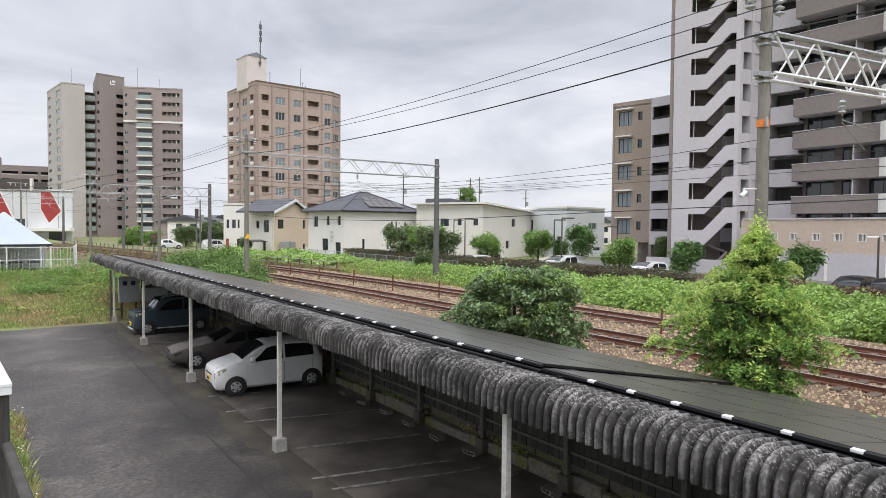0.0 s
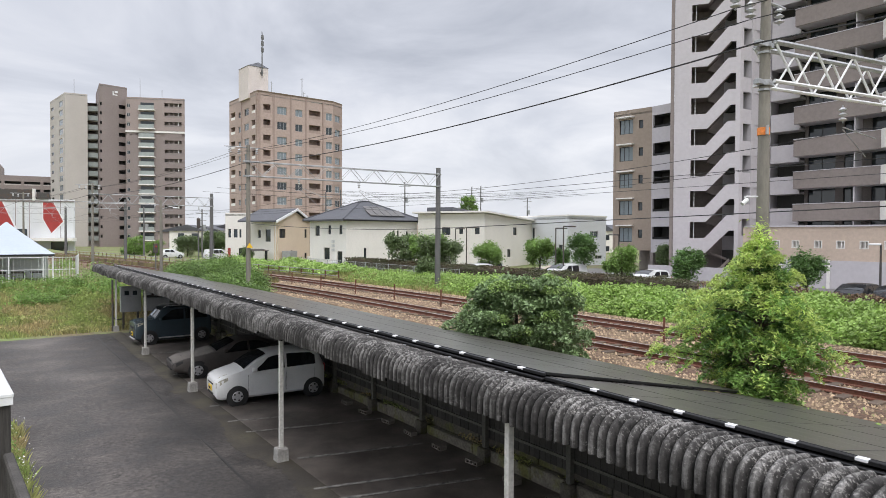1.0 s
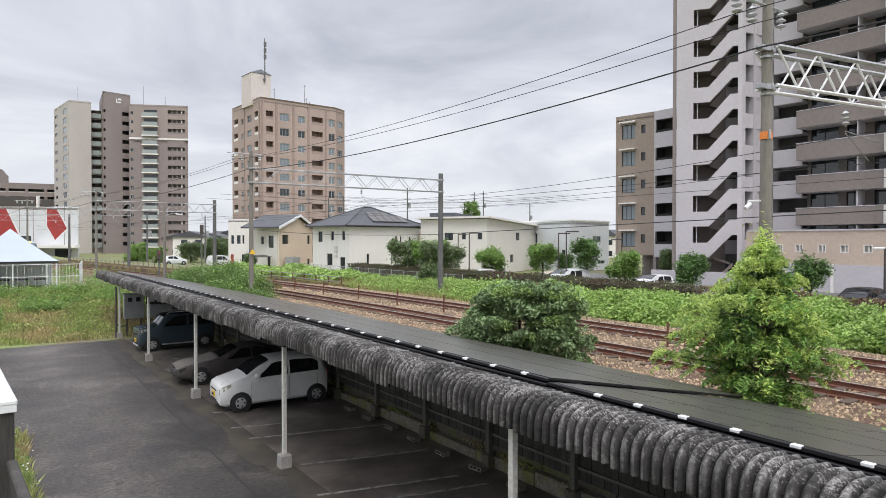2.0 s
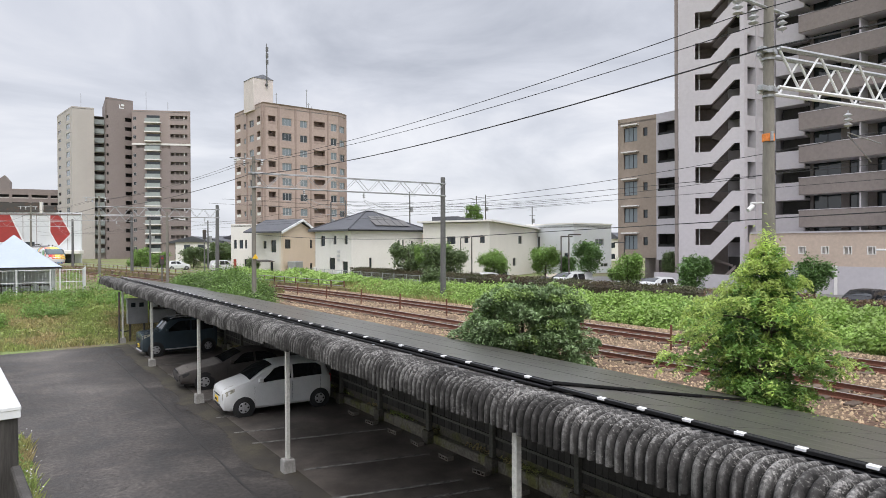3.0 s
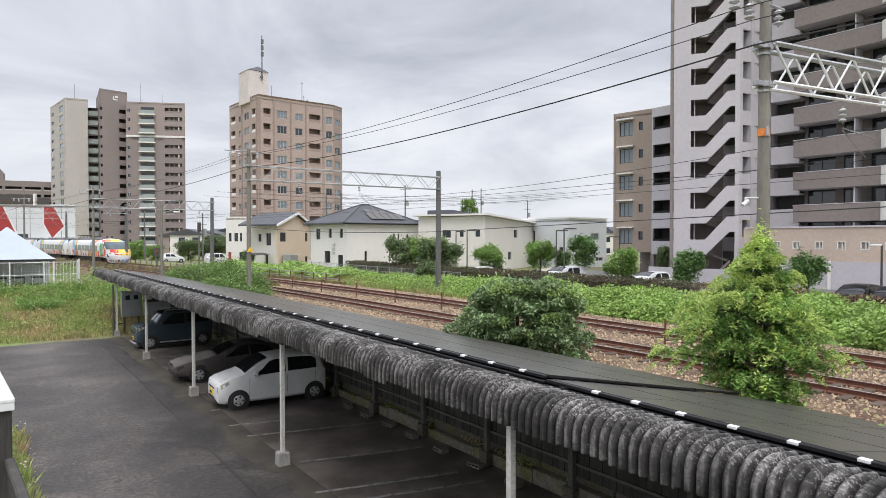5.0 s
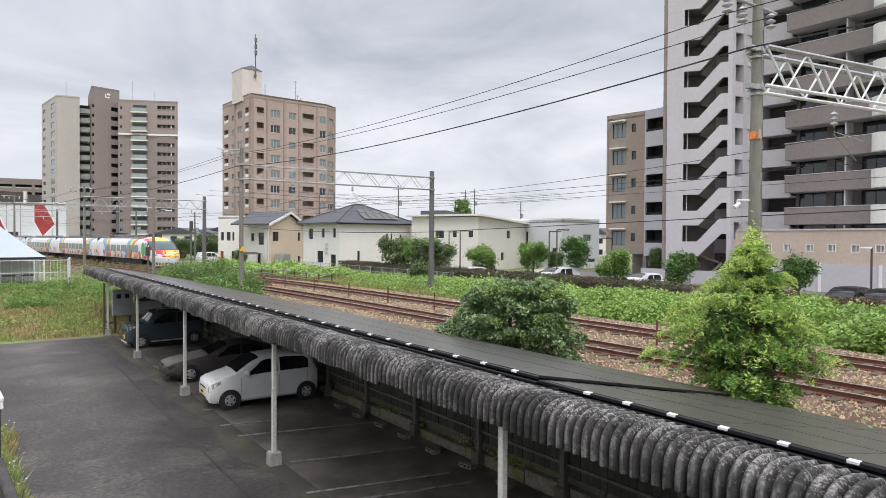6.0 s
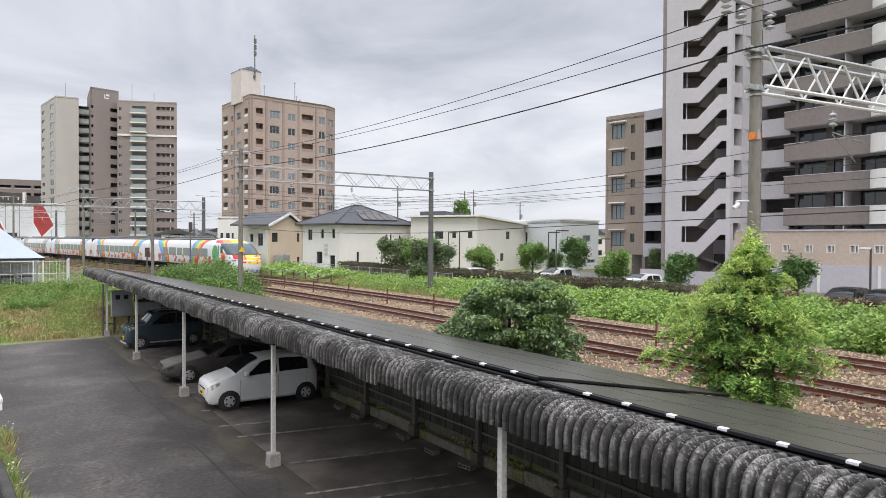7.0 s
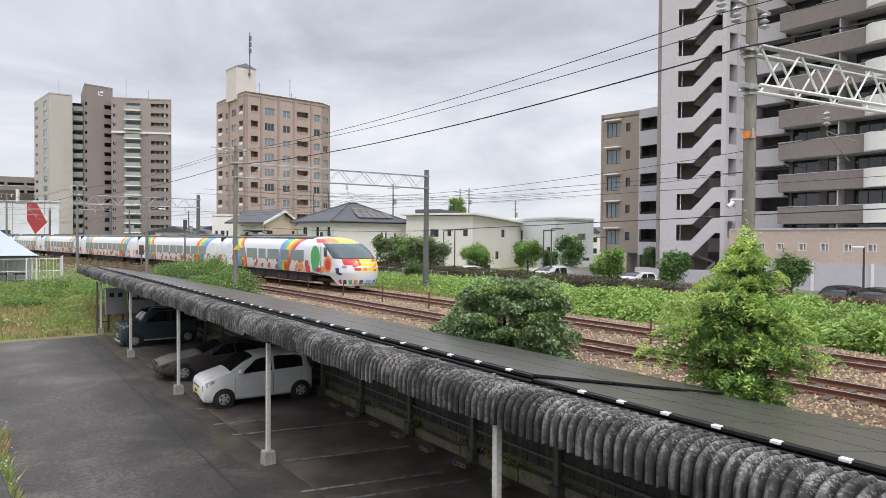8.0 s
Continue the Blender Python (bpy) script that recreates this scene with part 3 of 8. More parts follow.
def build_carport():
    cp = thing("carport", Matrix(), "long carport roofed with weathered corrugated cement sheets", "carport")
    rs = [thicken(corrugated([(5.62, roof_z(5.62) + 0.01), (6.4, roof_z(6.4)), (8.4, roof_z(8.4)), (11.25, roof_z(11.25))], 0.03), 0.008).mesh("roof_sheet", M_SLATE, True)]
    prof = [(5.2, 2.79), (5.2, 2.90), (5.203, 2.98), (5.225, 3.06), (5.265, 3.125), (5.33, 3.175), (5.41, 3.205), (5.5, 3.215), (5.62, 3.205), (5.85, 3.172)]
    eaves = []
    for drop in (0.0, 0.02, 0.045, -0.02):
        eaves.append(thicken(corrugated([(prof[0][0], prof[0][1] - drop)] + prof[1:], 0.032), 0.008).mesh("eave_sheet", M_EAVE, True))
    r = random.Random(4)
    y, i = -2.4, 0
    while y < 45.6:
        part("roof_sheet", rs[0], None, cp, m=pose(0, y, 0.004 * (i % 2)))
        part("eave_sheet", eaves[r.choice((0, 0, 1, 2, 3))], None, cp, m=pose(r.uniform(-0.004, 0.004), y, 0.008))
        y += SHEET
        i += 1
    # front posts on concrete feet
    post = Geo().box(-0.046, 0.046, -0.046, 0.046, 0.3, 2.86, 0.008).mesh("front_post", M_POSTP)
    foot = Geo().loft([[(-a, -a, z), (a, -a, z), (a, a, z), (-a, a, z)] for a, z in ((0.135, -0.05), (0.125, 0.27), (0.11, 0.30))], True, True).mesh("footing", M_CONC)
    for k in range(6):
        yy = -1.65 + 7.85 * k
        p = part("front_post", post, None, cp, "peeling white painted steel post", m=pose(5.35, yy, 0))
        part("footing", foot, None, p, "grey concrete footing")
        g = Geo().prism([(5.42, 2.78), (11.1, 1.86), (11.1, 1.98), (5.42, 2.96)], yy - 0.04, yy + 0.04)
        part("rafter", g, M_BEAM, cp)
    # rear posts, boards and rails
    bpost = Geo().box(-0.06, 0.06, -0.06, 0.06, 0.0, 2.33, 0.008).mesh("rear_post", M_FENCERAIL)
    brace = Geo().tube([(0, 0, 1.1), (-0.55, 0.1, 2.3)], 0.04, 6).mesh("brace", M_FENCERAIL)
    bfoot = Geo().box(-0.14, 0.05, -0.14, 0.14, -0.05, 0.32, 0.02).mesh("rear_footing", M_MOSS)
    yy = -1.65
    while yy < 46:
        p = part("rear_post", bpost, None, cp, m=pose(9.16, yy, 0))
        part("rear_footing", bfoot, None, p)
        if int(yy) % 2:
            part("brace", brace, None, cp, m=pose(9.1, yy, 0, rz=70))
        yy += 7.85 / 3
    for x, z in ((5.42, 2.95), (6.7, 2.80), (8.0, 2.55), (9.2, 2.32), (10.9, 2.0)):
        part("purlin", Geo().box(x - 0.04, x + 0.04, -2.4, 45.6, z, z + 0.09, 0.006), M_BEAM, cp)
    bm = Geo().box(0, 0.02, 0.004, 0.158, 0.50, 2.30, 0.004).mesh("board", M_DARKBOARD)
    yy = -2.4
    while yy < 45:
        part("board", bm, None, cp, m=pose(9.24 + 0.008 * (int(yy * 6.25 + 90) % 2), yy, 0))
        yy += 0.162
    for z in (0.72, 1.45):
        part("fence_rail", Geo().box(9.19, 9.232, -2.4, 45.6, z, z + 0.06, 0.005), M_FENCERAIL, cp)


build_carport()


def build_rear_wall():
    g = Geo()
    yy = -6.0
    while yy < 46:
        g.box(9.42, 9.72, yy + 0.01, yy + 1.99, -0.3, 1.25, 0.02)
        yy += 2.0
    tagged(part("retaining_wall", g, M_MOSS), "mossy low concrete retaining wall behind the carport", "retaining wall", kind="structure")


build_rear_wall()


def build_ledge():
    g = Geo()
    yy = -6.0
    while yy < 46:
        g.box(9.21, 9.42, yy + 0.01, yy + 1.99, -0.3, 0.20 + 0.05 * (int(yy) % 3), 0.02)
        yy += 2.0
    tagged(part("kerb_ledge", g, M_LEDGE), "moss-grown concrete ledge at the foot of the fence", "ledge", kind="structure")
    r = np.random.default_rng(52)
    y = r.uniform(7, 34, 5200)
    y = y[np.sin(y * 1.3) + 0.8 * np.sin(y * 3.7) + r.uniform(-0.6, 0.6, len(y)) > 0.3]
    p = np.stack([r.uniform(9.21, 9.4, len(y)), y, 0.27 + r.uniform(0, 0.08, len(y))], 1)
    tagged(new("ledge_moss", leaf_mesh("ledge_moss", p, 0.07, M_GRASS, 0.6, 0.4)), "small weeds and moss tufts on the concrete ledge", "weeds", kind="stuff")


build_ledge()


def build_panels():
    r = random.Random(9)
    tilt = math.degrees(math.atan(0.19))

    def panel(w, length, seams):
        g = Geo().box(0, length, 0, w, 0.0, 0.038, 0.004)
        me = g.mesh("frame", M_BLACK)
        gl = Geo().box(0.008, length - 0.008, 0.005, w - 0.005, 0.03, 0.0395).mesh("glass", M_PANEL)
        sm = [Geo().box(length * s - 0.004, length * s + 0.004, 0.013, w - 0.013, 0.0396, 0.0405).mesh("seam", M_SEAM) for s in seams]
        return me, gl, sm

    far = panel(0.985, 1.64, (0.333, 0.667))
    near = panel(1.20, 1.23, (0.33, 0.67))

    def put(meshes, x, y, lift):
        t = thing("solar_panel", pose(x, y, roof_z(x) + 0.10 + lift, ry=tilt), "dark framed solar panel lying on the carport roof", "solar panel", "solar panels")
        f = part("frame", meshes[0], None, t, "black aluminium frame")
        part("glass", meshes[1], None, t, "matt dark cell glass")
        for s in meshes[2]:
            part("seam", s, None, t)

    y = 6.33
    while y < 43.0:
        for k in range(3):
            put(far, 6.12 + k * 1.655, y, 0.05)
        y += 0.99
    y = 6.3 - 1.21
    while y > -3:
        for k in range(4):
            put(near, 6.12 + k * 1.245, y, 0)
        y -= 1.21
    for a, b, lift in ((6.32, 43.3, 0.045), (-3.6, 6.3, 0.0)):
        t = thing("mounting_rail", Matrix(), "black mounting rail with white end clips along the panels", "mounting rail", "mounting rails")
        z = roof_z(6.06) + 0.085 + lift
        part("upper_rail", Geo().box(6.05, 6.10, a, b, z, z + 0.045, 0.006), M_BLACK, t)
        part("lower_rail", Geo().box(6.02, 6.08, a, b, z - 0.06, z - 0.02, 0.008), M_BLACK, t)
        clip = Geo().box(-0.02, 0.05, -0.05, 0.05, 0.02, 0.05, 0.004).mesh("end_clip", M_WHITE)
        foot = Geo().box(-0.06, 0.05, -0.03, 0.03, -0.13, -0.085, 0.008).box(-0.02, 0.02, -0.02, 0.02, -0.09, -0.05, 0.005).mesh("roof_bracket", M_GALV)
        y = 6.78 if lift else 5.44
        step = 0.69 if lift else -0.597
        i = 0
        while a < y < b:
            part("end_clip", clip, None, t, "white end clip", m=pose(6.05, y, z + 0.001))
            if i % 2 == 0:
                part("roof_bracket", foot, None, t, "grey steel roof bracket", m=pose(6.0, y + 0.25, z))
            y += step
            i += 1


build_panels()


def build_wheel_stops():
    for k, y in enumerate((8.85, 10.12, 11.44, 12.73, 14.07, 15.28, 16.48, 17.7, 22.9, 24.3, 26.6, 27.9)):
        g = Geo()
        for z0, z1 in ((0, 0.025), (0.075, 0.10)):
            g.box(-0.095, 0.095, -0.195, 0.195, z0, z1)
        for q in (-0.195, -0.075, 0.045, 0.165):
            g.box(-0.094, 0.094, q, q + 0.03, 0.02, 0.08)
        ob = part("concrete_block", g, M_BLOCK, m=pose(8.78 + 0.03 * (k % 3), y, 0.0, rz=(-4, 3, 7, -2)[k % 4]))
        tagged(ob, "hollow grey concrete block used as a wheel stop", "concrete block", "wheel stop blocks")


build_wheel_stops()


# ---- buildings ----
def face_matrix(p0, p1):
    """Local u along the wall from left to right, depth inward, z up."""
    d = (Vector((*p1, 0)) - Vector((*p0, 0))).normalized()
    inw = Vector((-d.y, d.x, 0))
    m = Matrix.Identity(4)
    for i in range(3):
        m[i][0], m[i][1], m[i][2] = d[i], inw[i], (0, 0, 1)[i]
    m.translation = (*p0, 0)
    return m, (Vector(p1) - Vector(p0)).length


def wall_geo(length, z0, z1, holes, depth=0.25):
    """A wall with openings that go through its thickness."""
    us = sorted({0.0, length, *[h[0] for h in holes], *[h[1] for h in holes]})
    zs = sorted({z0, z1, *[h[2] for h in holes], *[h[3] for h in holes]})
    g = Geo()
    open_cells = set()
    for i in range(len(us) - 1):
        for j in range(len(zs) - 1):
            u, z = (us[i] + us[i + 1]) / 2, (zs[j] + zs[j + 1]) / 2
            if any(a < u < b and c < z < d for a, b, c, d in holes):
                open_cells.add((i, j))
    for j in range(len(zs) - 1):
        i = 0
        while i < len(us) - 1:
            if (i, j) in open_cells:
                i += 1
                continue
            k = i
            while k + 1 < len(us) - 1 and (k + 1, j) not in open_cells:
                k += 1
            for y in (0.0, depth):
                g.quad((us[i], y, zs[j]), (us[k + 1], y, zs[j]), (us[k + 1], y, zs[j + 1]), (us[i], y, zs[j + 1]))
            i = k + 1
    for a, b, c, d in holes:
        for p, q in (((a, c), (b, c)), ((b, c), (b, d)), ((b, d), (a, d)), ((a, d), (a, c))):
            g.quad((p[0], 0, p[1]), (q[0], 0, q[1]), (q[0], depth, q[1]), (p[0], depth, p[1]))
    return g


WIN = {}


def window(parent, m, u, z, w, h, frame=M_ALU, pane=M_GLASS, depth=0.12, mull=1, name="window"):
    """A sliding window: frame with mullions, and a pane behind it; its foot at u, z on the wall."""
    key = (round(w, 2), round(h, 2), frame.name, pane.name, mull)
    if key not in WIN:
        t = 0.05
        ring = lambda a, y: [(a, y, a), (w - a, y, a), (w - a, y, h - a), (a, y, h - a)]
        g = Geo().loft([ring(0, 0), ring(t, 0), ring(t, 0.06), ring(0, 0.06), ring(0, 0)], False, True)
        WIN[key] = (g.mesh("window", frame), Geo().box(0.02, w - 0.02, 0.03, 0.045, 0.02, h - 0.02).mesh("pane", pane),
                    Geo().box(-t / 2, t / 2, 0.005, 0.055, t, h - t).mesh("mullion", frame))
    a, b, c = WIN[key]
    o = part(name, a, None, parent, m=m @ pose(u, depth, z))
    part("pane", b, None, o)
    for k in range(mull):
        part("mullion", c, None, o, m=pose(w * (k + 1) / (mull + 1), 0, 0))
    return o


def shell(parent, pts, back, z0, z1, wall_mats, holes, roof=True, parapet=0.4, name="wall"):
    """Front walls along pts (left to right), plain walls behind, a flat roof. holes: per wall, a list of openings."""
    poly = list(pts) + [back[1], back[0]]
    mats = []
    for i in range(len(poly)):
        p, q = poly[i], poly[(i + 1) % len(poly)]
        m, ln = face_matrix(p, q)
        hs = holes[i] if i < len(holes) else []
        part(name, wall_geo(ln, z0, z1, hs), wall_mats[i] if i < len(wall_mats) else wall_mats[-1], parent, m=m)
        mats.append((m, ln))
    if roof:
        n = len(poly)
        g = Geo().add([(x, y, z) for z in (z1 - parapet - 0.2, z1 - parapet) for x, y in poly],
                      [tuple(range(n))[::-1], tuple(range(n, 2 * n))] + [(k, (k + 1) % n, (k + 1) % n + n, k + n) for k in range(n)])
        part("roof", g, M_CONC, parent)
    return mats


def rows(z_first, step, n):
    return [z_first - step * k for k in range(n)]


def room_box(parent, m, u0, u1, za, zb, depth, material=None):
    """The recess behind an open balcony: back, sides, floor and ceiling. The default colour has its shade painted in.
    """
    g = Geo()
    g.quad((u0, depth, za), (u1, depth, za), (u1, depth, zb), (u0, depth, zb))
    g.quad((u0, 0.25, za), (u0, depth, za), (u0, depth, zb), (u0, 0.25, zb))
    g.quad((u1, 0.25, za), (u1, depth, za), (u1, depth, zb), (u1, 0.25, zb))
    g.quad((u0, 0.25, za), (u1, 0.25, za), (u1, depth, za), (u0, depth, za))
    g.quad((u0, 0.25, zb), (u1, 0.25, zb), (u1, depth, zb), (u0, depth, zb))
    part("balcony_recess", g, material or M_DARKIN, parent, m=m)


def build_mid_tower():
    t = thing("apartment_tower", Matrix(), "eleven-storey salmon tiled apartment tower with recessed balconies", "building")
    pts = [(39.9, 133.3), (40.9, 119.2), (56.7, 120.3), (59.5, 122.0)]
    zz = rows(28.0, 2.86, 10)
    ln = [(Vector(pts[i + 1]) - Vector(pts[i])).length for i in range(3)]
    # (u0, u1, height, kind) as fractions of each wall
    left = [(0.06, 0.22, 1.5, "bal"), (0.34, 0.42, 1.1, "win"), (0.55, 0.70, 1.3, "win"), (0.80, 0.92, 1.6, "bal")]
    front = [(0.07, 0.16, 1.6, "bal"), (0.245, 0.365, 1.45, "win"), (0.48, 0.575, 1.35, "win"), (0.665, 0.82, 1.55, "bal"), (0.90, 0.985, 1.45, "win")]
    right = [(0.2, 0.75, 1.3, "win")]
    holes = []
    for k, cols in enumerate((left, front, right)):
        holes.append([(a * ln[k], b * ln[k], z, z + h) for a, b, h, _ in cols for z in zz])
    ms = shell(t, pts, [(43.0, 140.0), (61.0, 137.0)], 0.6, 31.7, [M_SALMON, M_SALMON, M_SALMON2, M_SALMON], holes)
    for k, cols in enumerate((left, front, right)):
        m = ms[k][0]
        for a, b, h, kind in cols:
            u, w = a * ln[k], (b - a) * ln[k]
            for j, z in enumerate(zz):
                if kind == "win":
                    window(t, m, u, z, w, h, M_ALU, M_GLASS_L if (j * 3 + k) % 4 else M_GLASS, mull=1 if w < 1.6 else 2)
                else:
                    room_box(t, m, u, u + w, z, z + h, 1.3, M_SALMON2)
                    part("balustrade", Geo().box(u, u + w, 0.02, 0.08, z, z + 0.55, 0.01), M_SALMON2 if k else M_OFFWHITE, t, m=m)
        # vertical pilaster bands
        for q in ((0.46, 0.97) if k == 0 else (0.02, 0.20, 0.42, 0.62, 0.86) if k == 1 else ()):
            part("pilaster", Geo().box(q * ln[k] - 0.18, q * ln[k] + 0.18, -0.12, -0.002, 0.8, 31.5), M_SALMON2, t, m=m)
    part("coping", Geo().loft([[(x, y, 31.70), (x * 0.998, y * 0.998, 31.95)] for x, y in pts]), M_SALMON2, t)
    # machine house on the roof, with a sloping top
    m, l2 = face_matrix((40.3, 122.6), (44.8, 123.0))
    part("machine_house", Geo().box(0, 4.0, 0, 4.6, 31.0, 37.2), mat("pale_pink_render", (0.66, 0.60, 0.56), 0.85, var=0.06), t, "pale roof machine house", m=m)
    g = Geo().add([(-0.1, -0.1, 37.2), (4.1, -0.1, 37.2), (4.1, 4.7, 37.2), (-0.1, 4.7, 37.2), (2.7, 1.6, 38.5), (2.7, 3.2, 38.5)],
                  [(0, 1, 4), (1, 2, 5, 4), (2, 3, 5), (3, 0, 4, 5), (3, 2, 1, 0)])
    part("machine_roof", g, M_ROOFT, t, "grey hipped roof", m=m)
    for u in (1.0, 1.6):
        part("vent", Geo().box(u, u + 0.3, -0.05, 0.02, 32.0, 32.5, 0.01), M_DARKIN, t, m=m)
    g = Geo().tube([(2.6, -0.3, 35.6), (2.6, -0.3, 44.0)], [0.14, 0.08])
    for z in (40.0, 41.2, 42.4):
        g.box(2.35, 2.85, -0.55, -0.35, z, z + 0.9, 0.03)
    g.box(2.4, 2.8, -0.4, 0.0, 36.0, 36.3)
    part("mast_antenna", g, M_GREYPOLE, t, m=m)
    m = ms[1][0]
    for u, h in ((3.2, 2.6), (9.5, 4.2), (9.9, 1.6), (10.6, 1.0)):
        part("antenna", Geo().tube([(u, 1.0, 31.0), (u, 1.0, 31.6 + h)], 0.07, 6).box(u - 0.3, u + 0.3, 0.97, 1.03, 31.3 + h, 31.36 + h), M_GALV, t, m=m)


build_mid_tower()


def build_twin_tower():
    t = thing("high_rise", Matrix(), "sixteen-storey cream and taupe apartment high-rise with stacked balconies", "building")
    zz = rows(45.2, 2.92, 15)
    # cream block
    pts = [(16.4, 251.0), (19.0, 231.0), (25.1, 230.4)]
    l0 = (Vector(pts[1]) - Vector(pts[0])).length
    hs = [[(l0 * 0.08, l0 * 0.26, z, z + 1.0) for z in zz] + [(l0 * 0.62, l0 * 0.86, z - 0.3, z + 1.5) for z in zz]]
    ms = shell(t, pts, [(20.0, 252.0), (27.0, 251.0)], 0.6, 48.6, [M_CREAM, M_CREAM, M_CREAM], hs)
    for j, z in enumerate(zz):
        window(t, ms[0][0], l0 * 0.08, z, l0 * 0.18, 1.0, M_BLACK, M_GLASS)
        window(t, ms[0][0], l0 * 0.62, z - 0.3, l0 * 0.24, 1.8, M_ALU, M_GLASS_L)
    # recessed balcony strip
    m, ln = face_matrix((25.1, 233.0), (28.2, 232.4))
    part("recess_wall", wall_geo(ln, 0.6, 46.0, [(0.1, ln - 0.1, z + 0.3, z + 1.3) for z in zz]), M_CREAM, t, m=m)
    for z in zz:
        room_box(t, m, 0.1, ln - 0.1, z + 0.3, z + 1.3, 1.8, M_GREYTILE)
        part("balcony", Geo().box(0, ln, -1.0, -0.9, z - 1.2, z + 0.15).box(0, ln, -1.0, 0.0, z - 1.35, z - 1.2), M_GREENGLASS, t, "greenish balcony front", m=m)
    # tall taupe stair block
    pts = [(27.7, 225.0), (35.7, 226.6)]
    ln = (Vector(pts[1]) - Vector(pts[0])).length
    hs = [[(0.15, 0.75, z - 0.3, z + 0.6) for z in zz] + [(ln * 0.70, ln * 0.95, z - 0.7, z + 0.5) for z in zz]]
    ms = shell(t, pts, [(29.0, 244.0), (38.0, 244.0)], 0.6, 51.4, [M_TAUPE], hs)
    for z in zz:
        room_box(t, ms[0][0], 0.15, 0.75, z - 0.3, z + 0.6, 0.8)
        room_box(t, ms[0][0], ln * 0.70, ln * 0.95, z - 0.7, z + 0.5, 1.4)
    part("emblem", Geo().box(3.9, 5.3, -0.06, -0.01, 48.4, 48.7).box(3.9, 4.2, -0.06, -0.01, 48.7, 49.6).box(4.5, 5.4, -0.06, -0.01, 49.2, 49.8), M_WHITE, t, m=ms[0][0])
    # wing with balconies
    pts = [(34.9, 223.9), (50.7, 216.4)]
    ln = (Vector(pts[1]) - Vector(pts[0])).length
    cols = [(0.02, 0.07, -0.4, 0.7, "win"), (0.655, 0.95, -0.35, 1.25, "bal")]
    hs = [[(a * ln, b * ln, z + c, z + d) for a, b, c, d, _ in cols for z in zz]]
    low = [[h for h in hs[0] if h[3] < 36.7]]
    up = [[h for h in hs[0] if h[3] >= 36.7]]
    ms = shell(t, pts, [(40.0, 242.0), (55.0, 236.0)], 0.6, 37.0, [M_TAUPE], low, roof=False)
    shell(t, pts, [(40.0, 242.0), (55.0, 236.0)], 37.6, 48.0, [M_TAUPE_L], up, name="upper_wall")
    part("string_course", Geo().box(-0.05, ln + 0.05, -0.15, 0.3, 37.0, 37.6), M_OFFWHITE, t, m=ms[0][0])
    m = ms[0][0]
    for j, z in enumerate(zz):
        window(t, m, 0.02 * ln, z - 0.4, 0.05 * ln, 1.1, M_ALU, M_GLASS)
        room_box(t, m, 0.655 * ln, 0.95 * ln, z - 0.35, z + 1.25, 1.4, M_GREYTILE)
        for q in (0.72, 0.80, 0.88):
            part("pier", Geo().box(q * ln, q * ln + 0.35, 0.3, 0.6, z - 0.1, z + 1.25), M_OFFWHITE if q > 0.85 else M_TAUPE, t, m=m)
        part("railing", Geo().box(0.655 * ln, 0.95 * ln, 0.05, 0.1, z - 0.35, z + 0.2), M_GREYTILE, t, m=m)
        part("balcony", Geo().box(0.235 * ln, 0.49 * ln, -1.2, -1.1, z - 1.0, z + 0.2), M_GREENGLASS, t, "greenish glass balcony front", m=m)
        part("balcony_slab", Geo().box(0.225 * ln, 0.50 * ln, -1.3, 0.0, z - 1.35, z - 1.0), M_OFFWHITE, t, m=m)
        part("balcony_door", Geo().box(0.25 * ln, 0.475 * ln, -0.03, -0.005, z - 0.9, z + 1.2), M_GLASS, t, m=m)
    for x, y, h in ((22, 236, 6), (40.5, 232, 8), (46, 226, 4)):
        part("antenna", Geo().tube([(x, y, 47), (x, y, 48 + h)], 0.08, 6), M_GALV, t)


build_twin_tower()


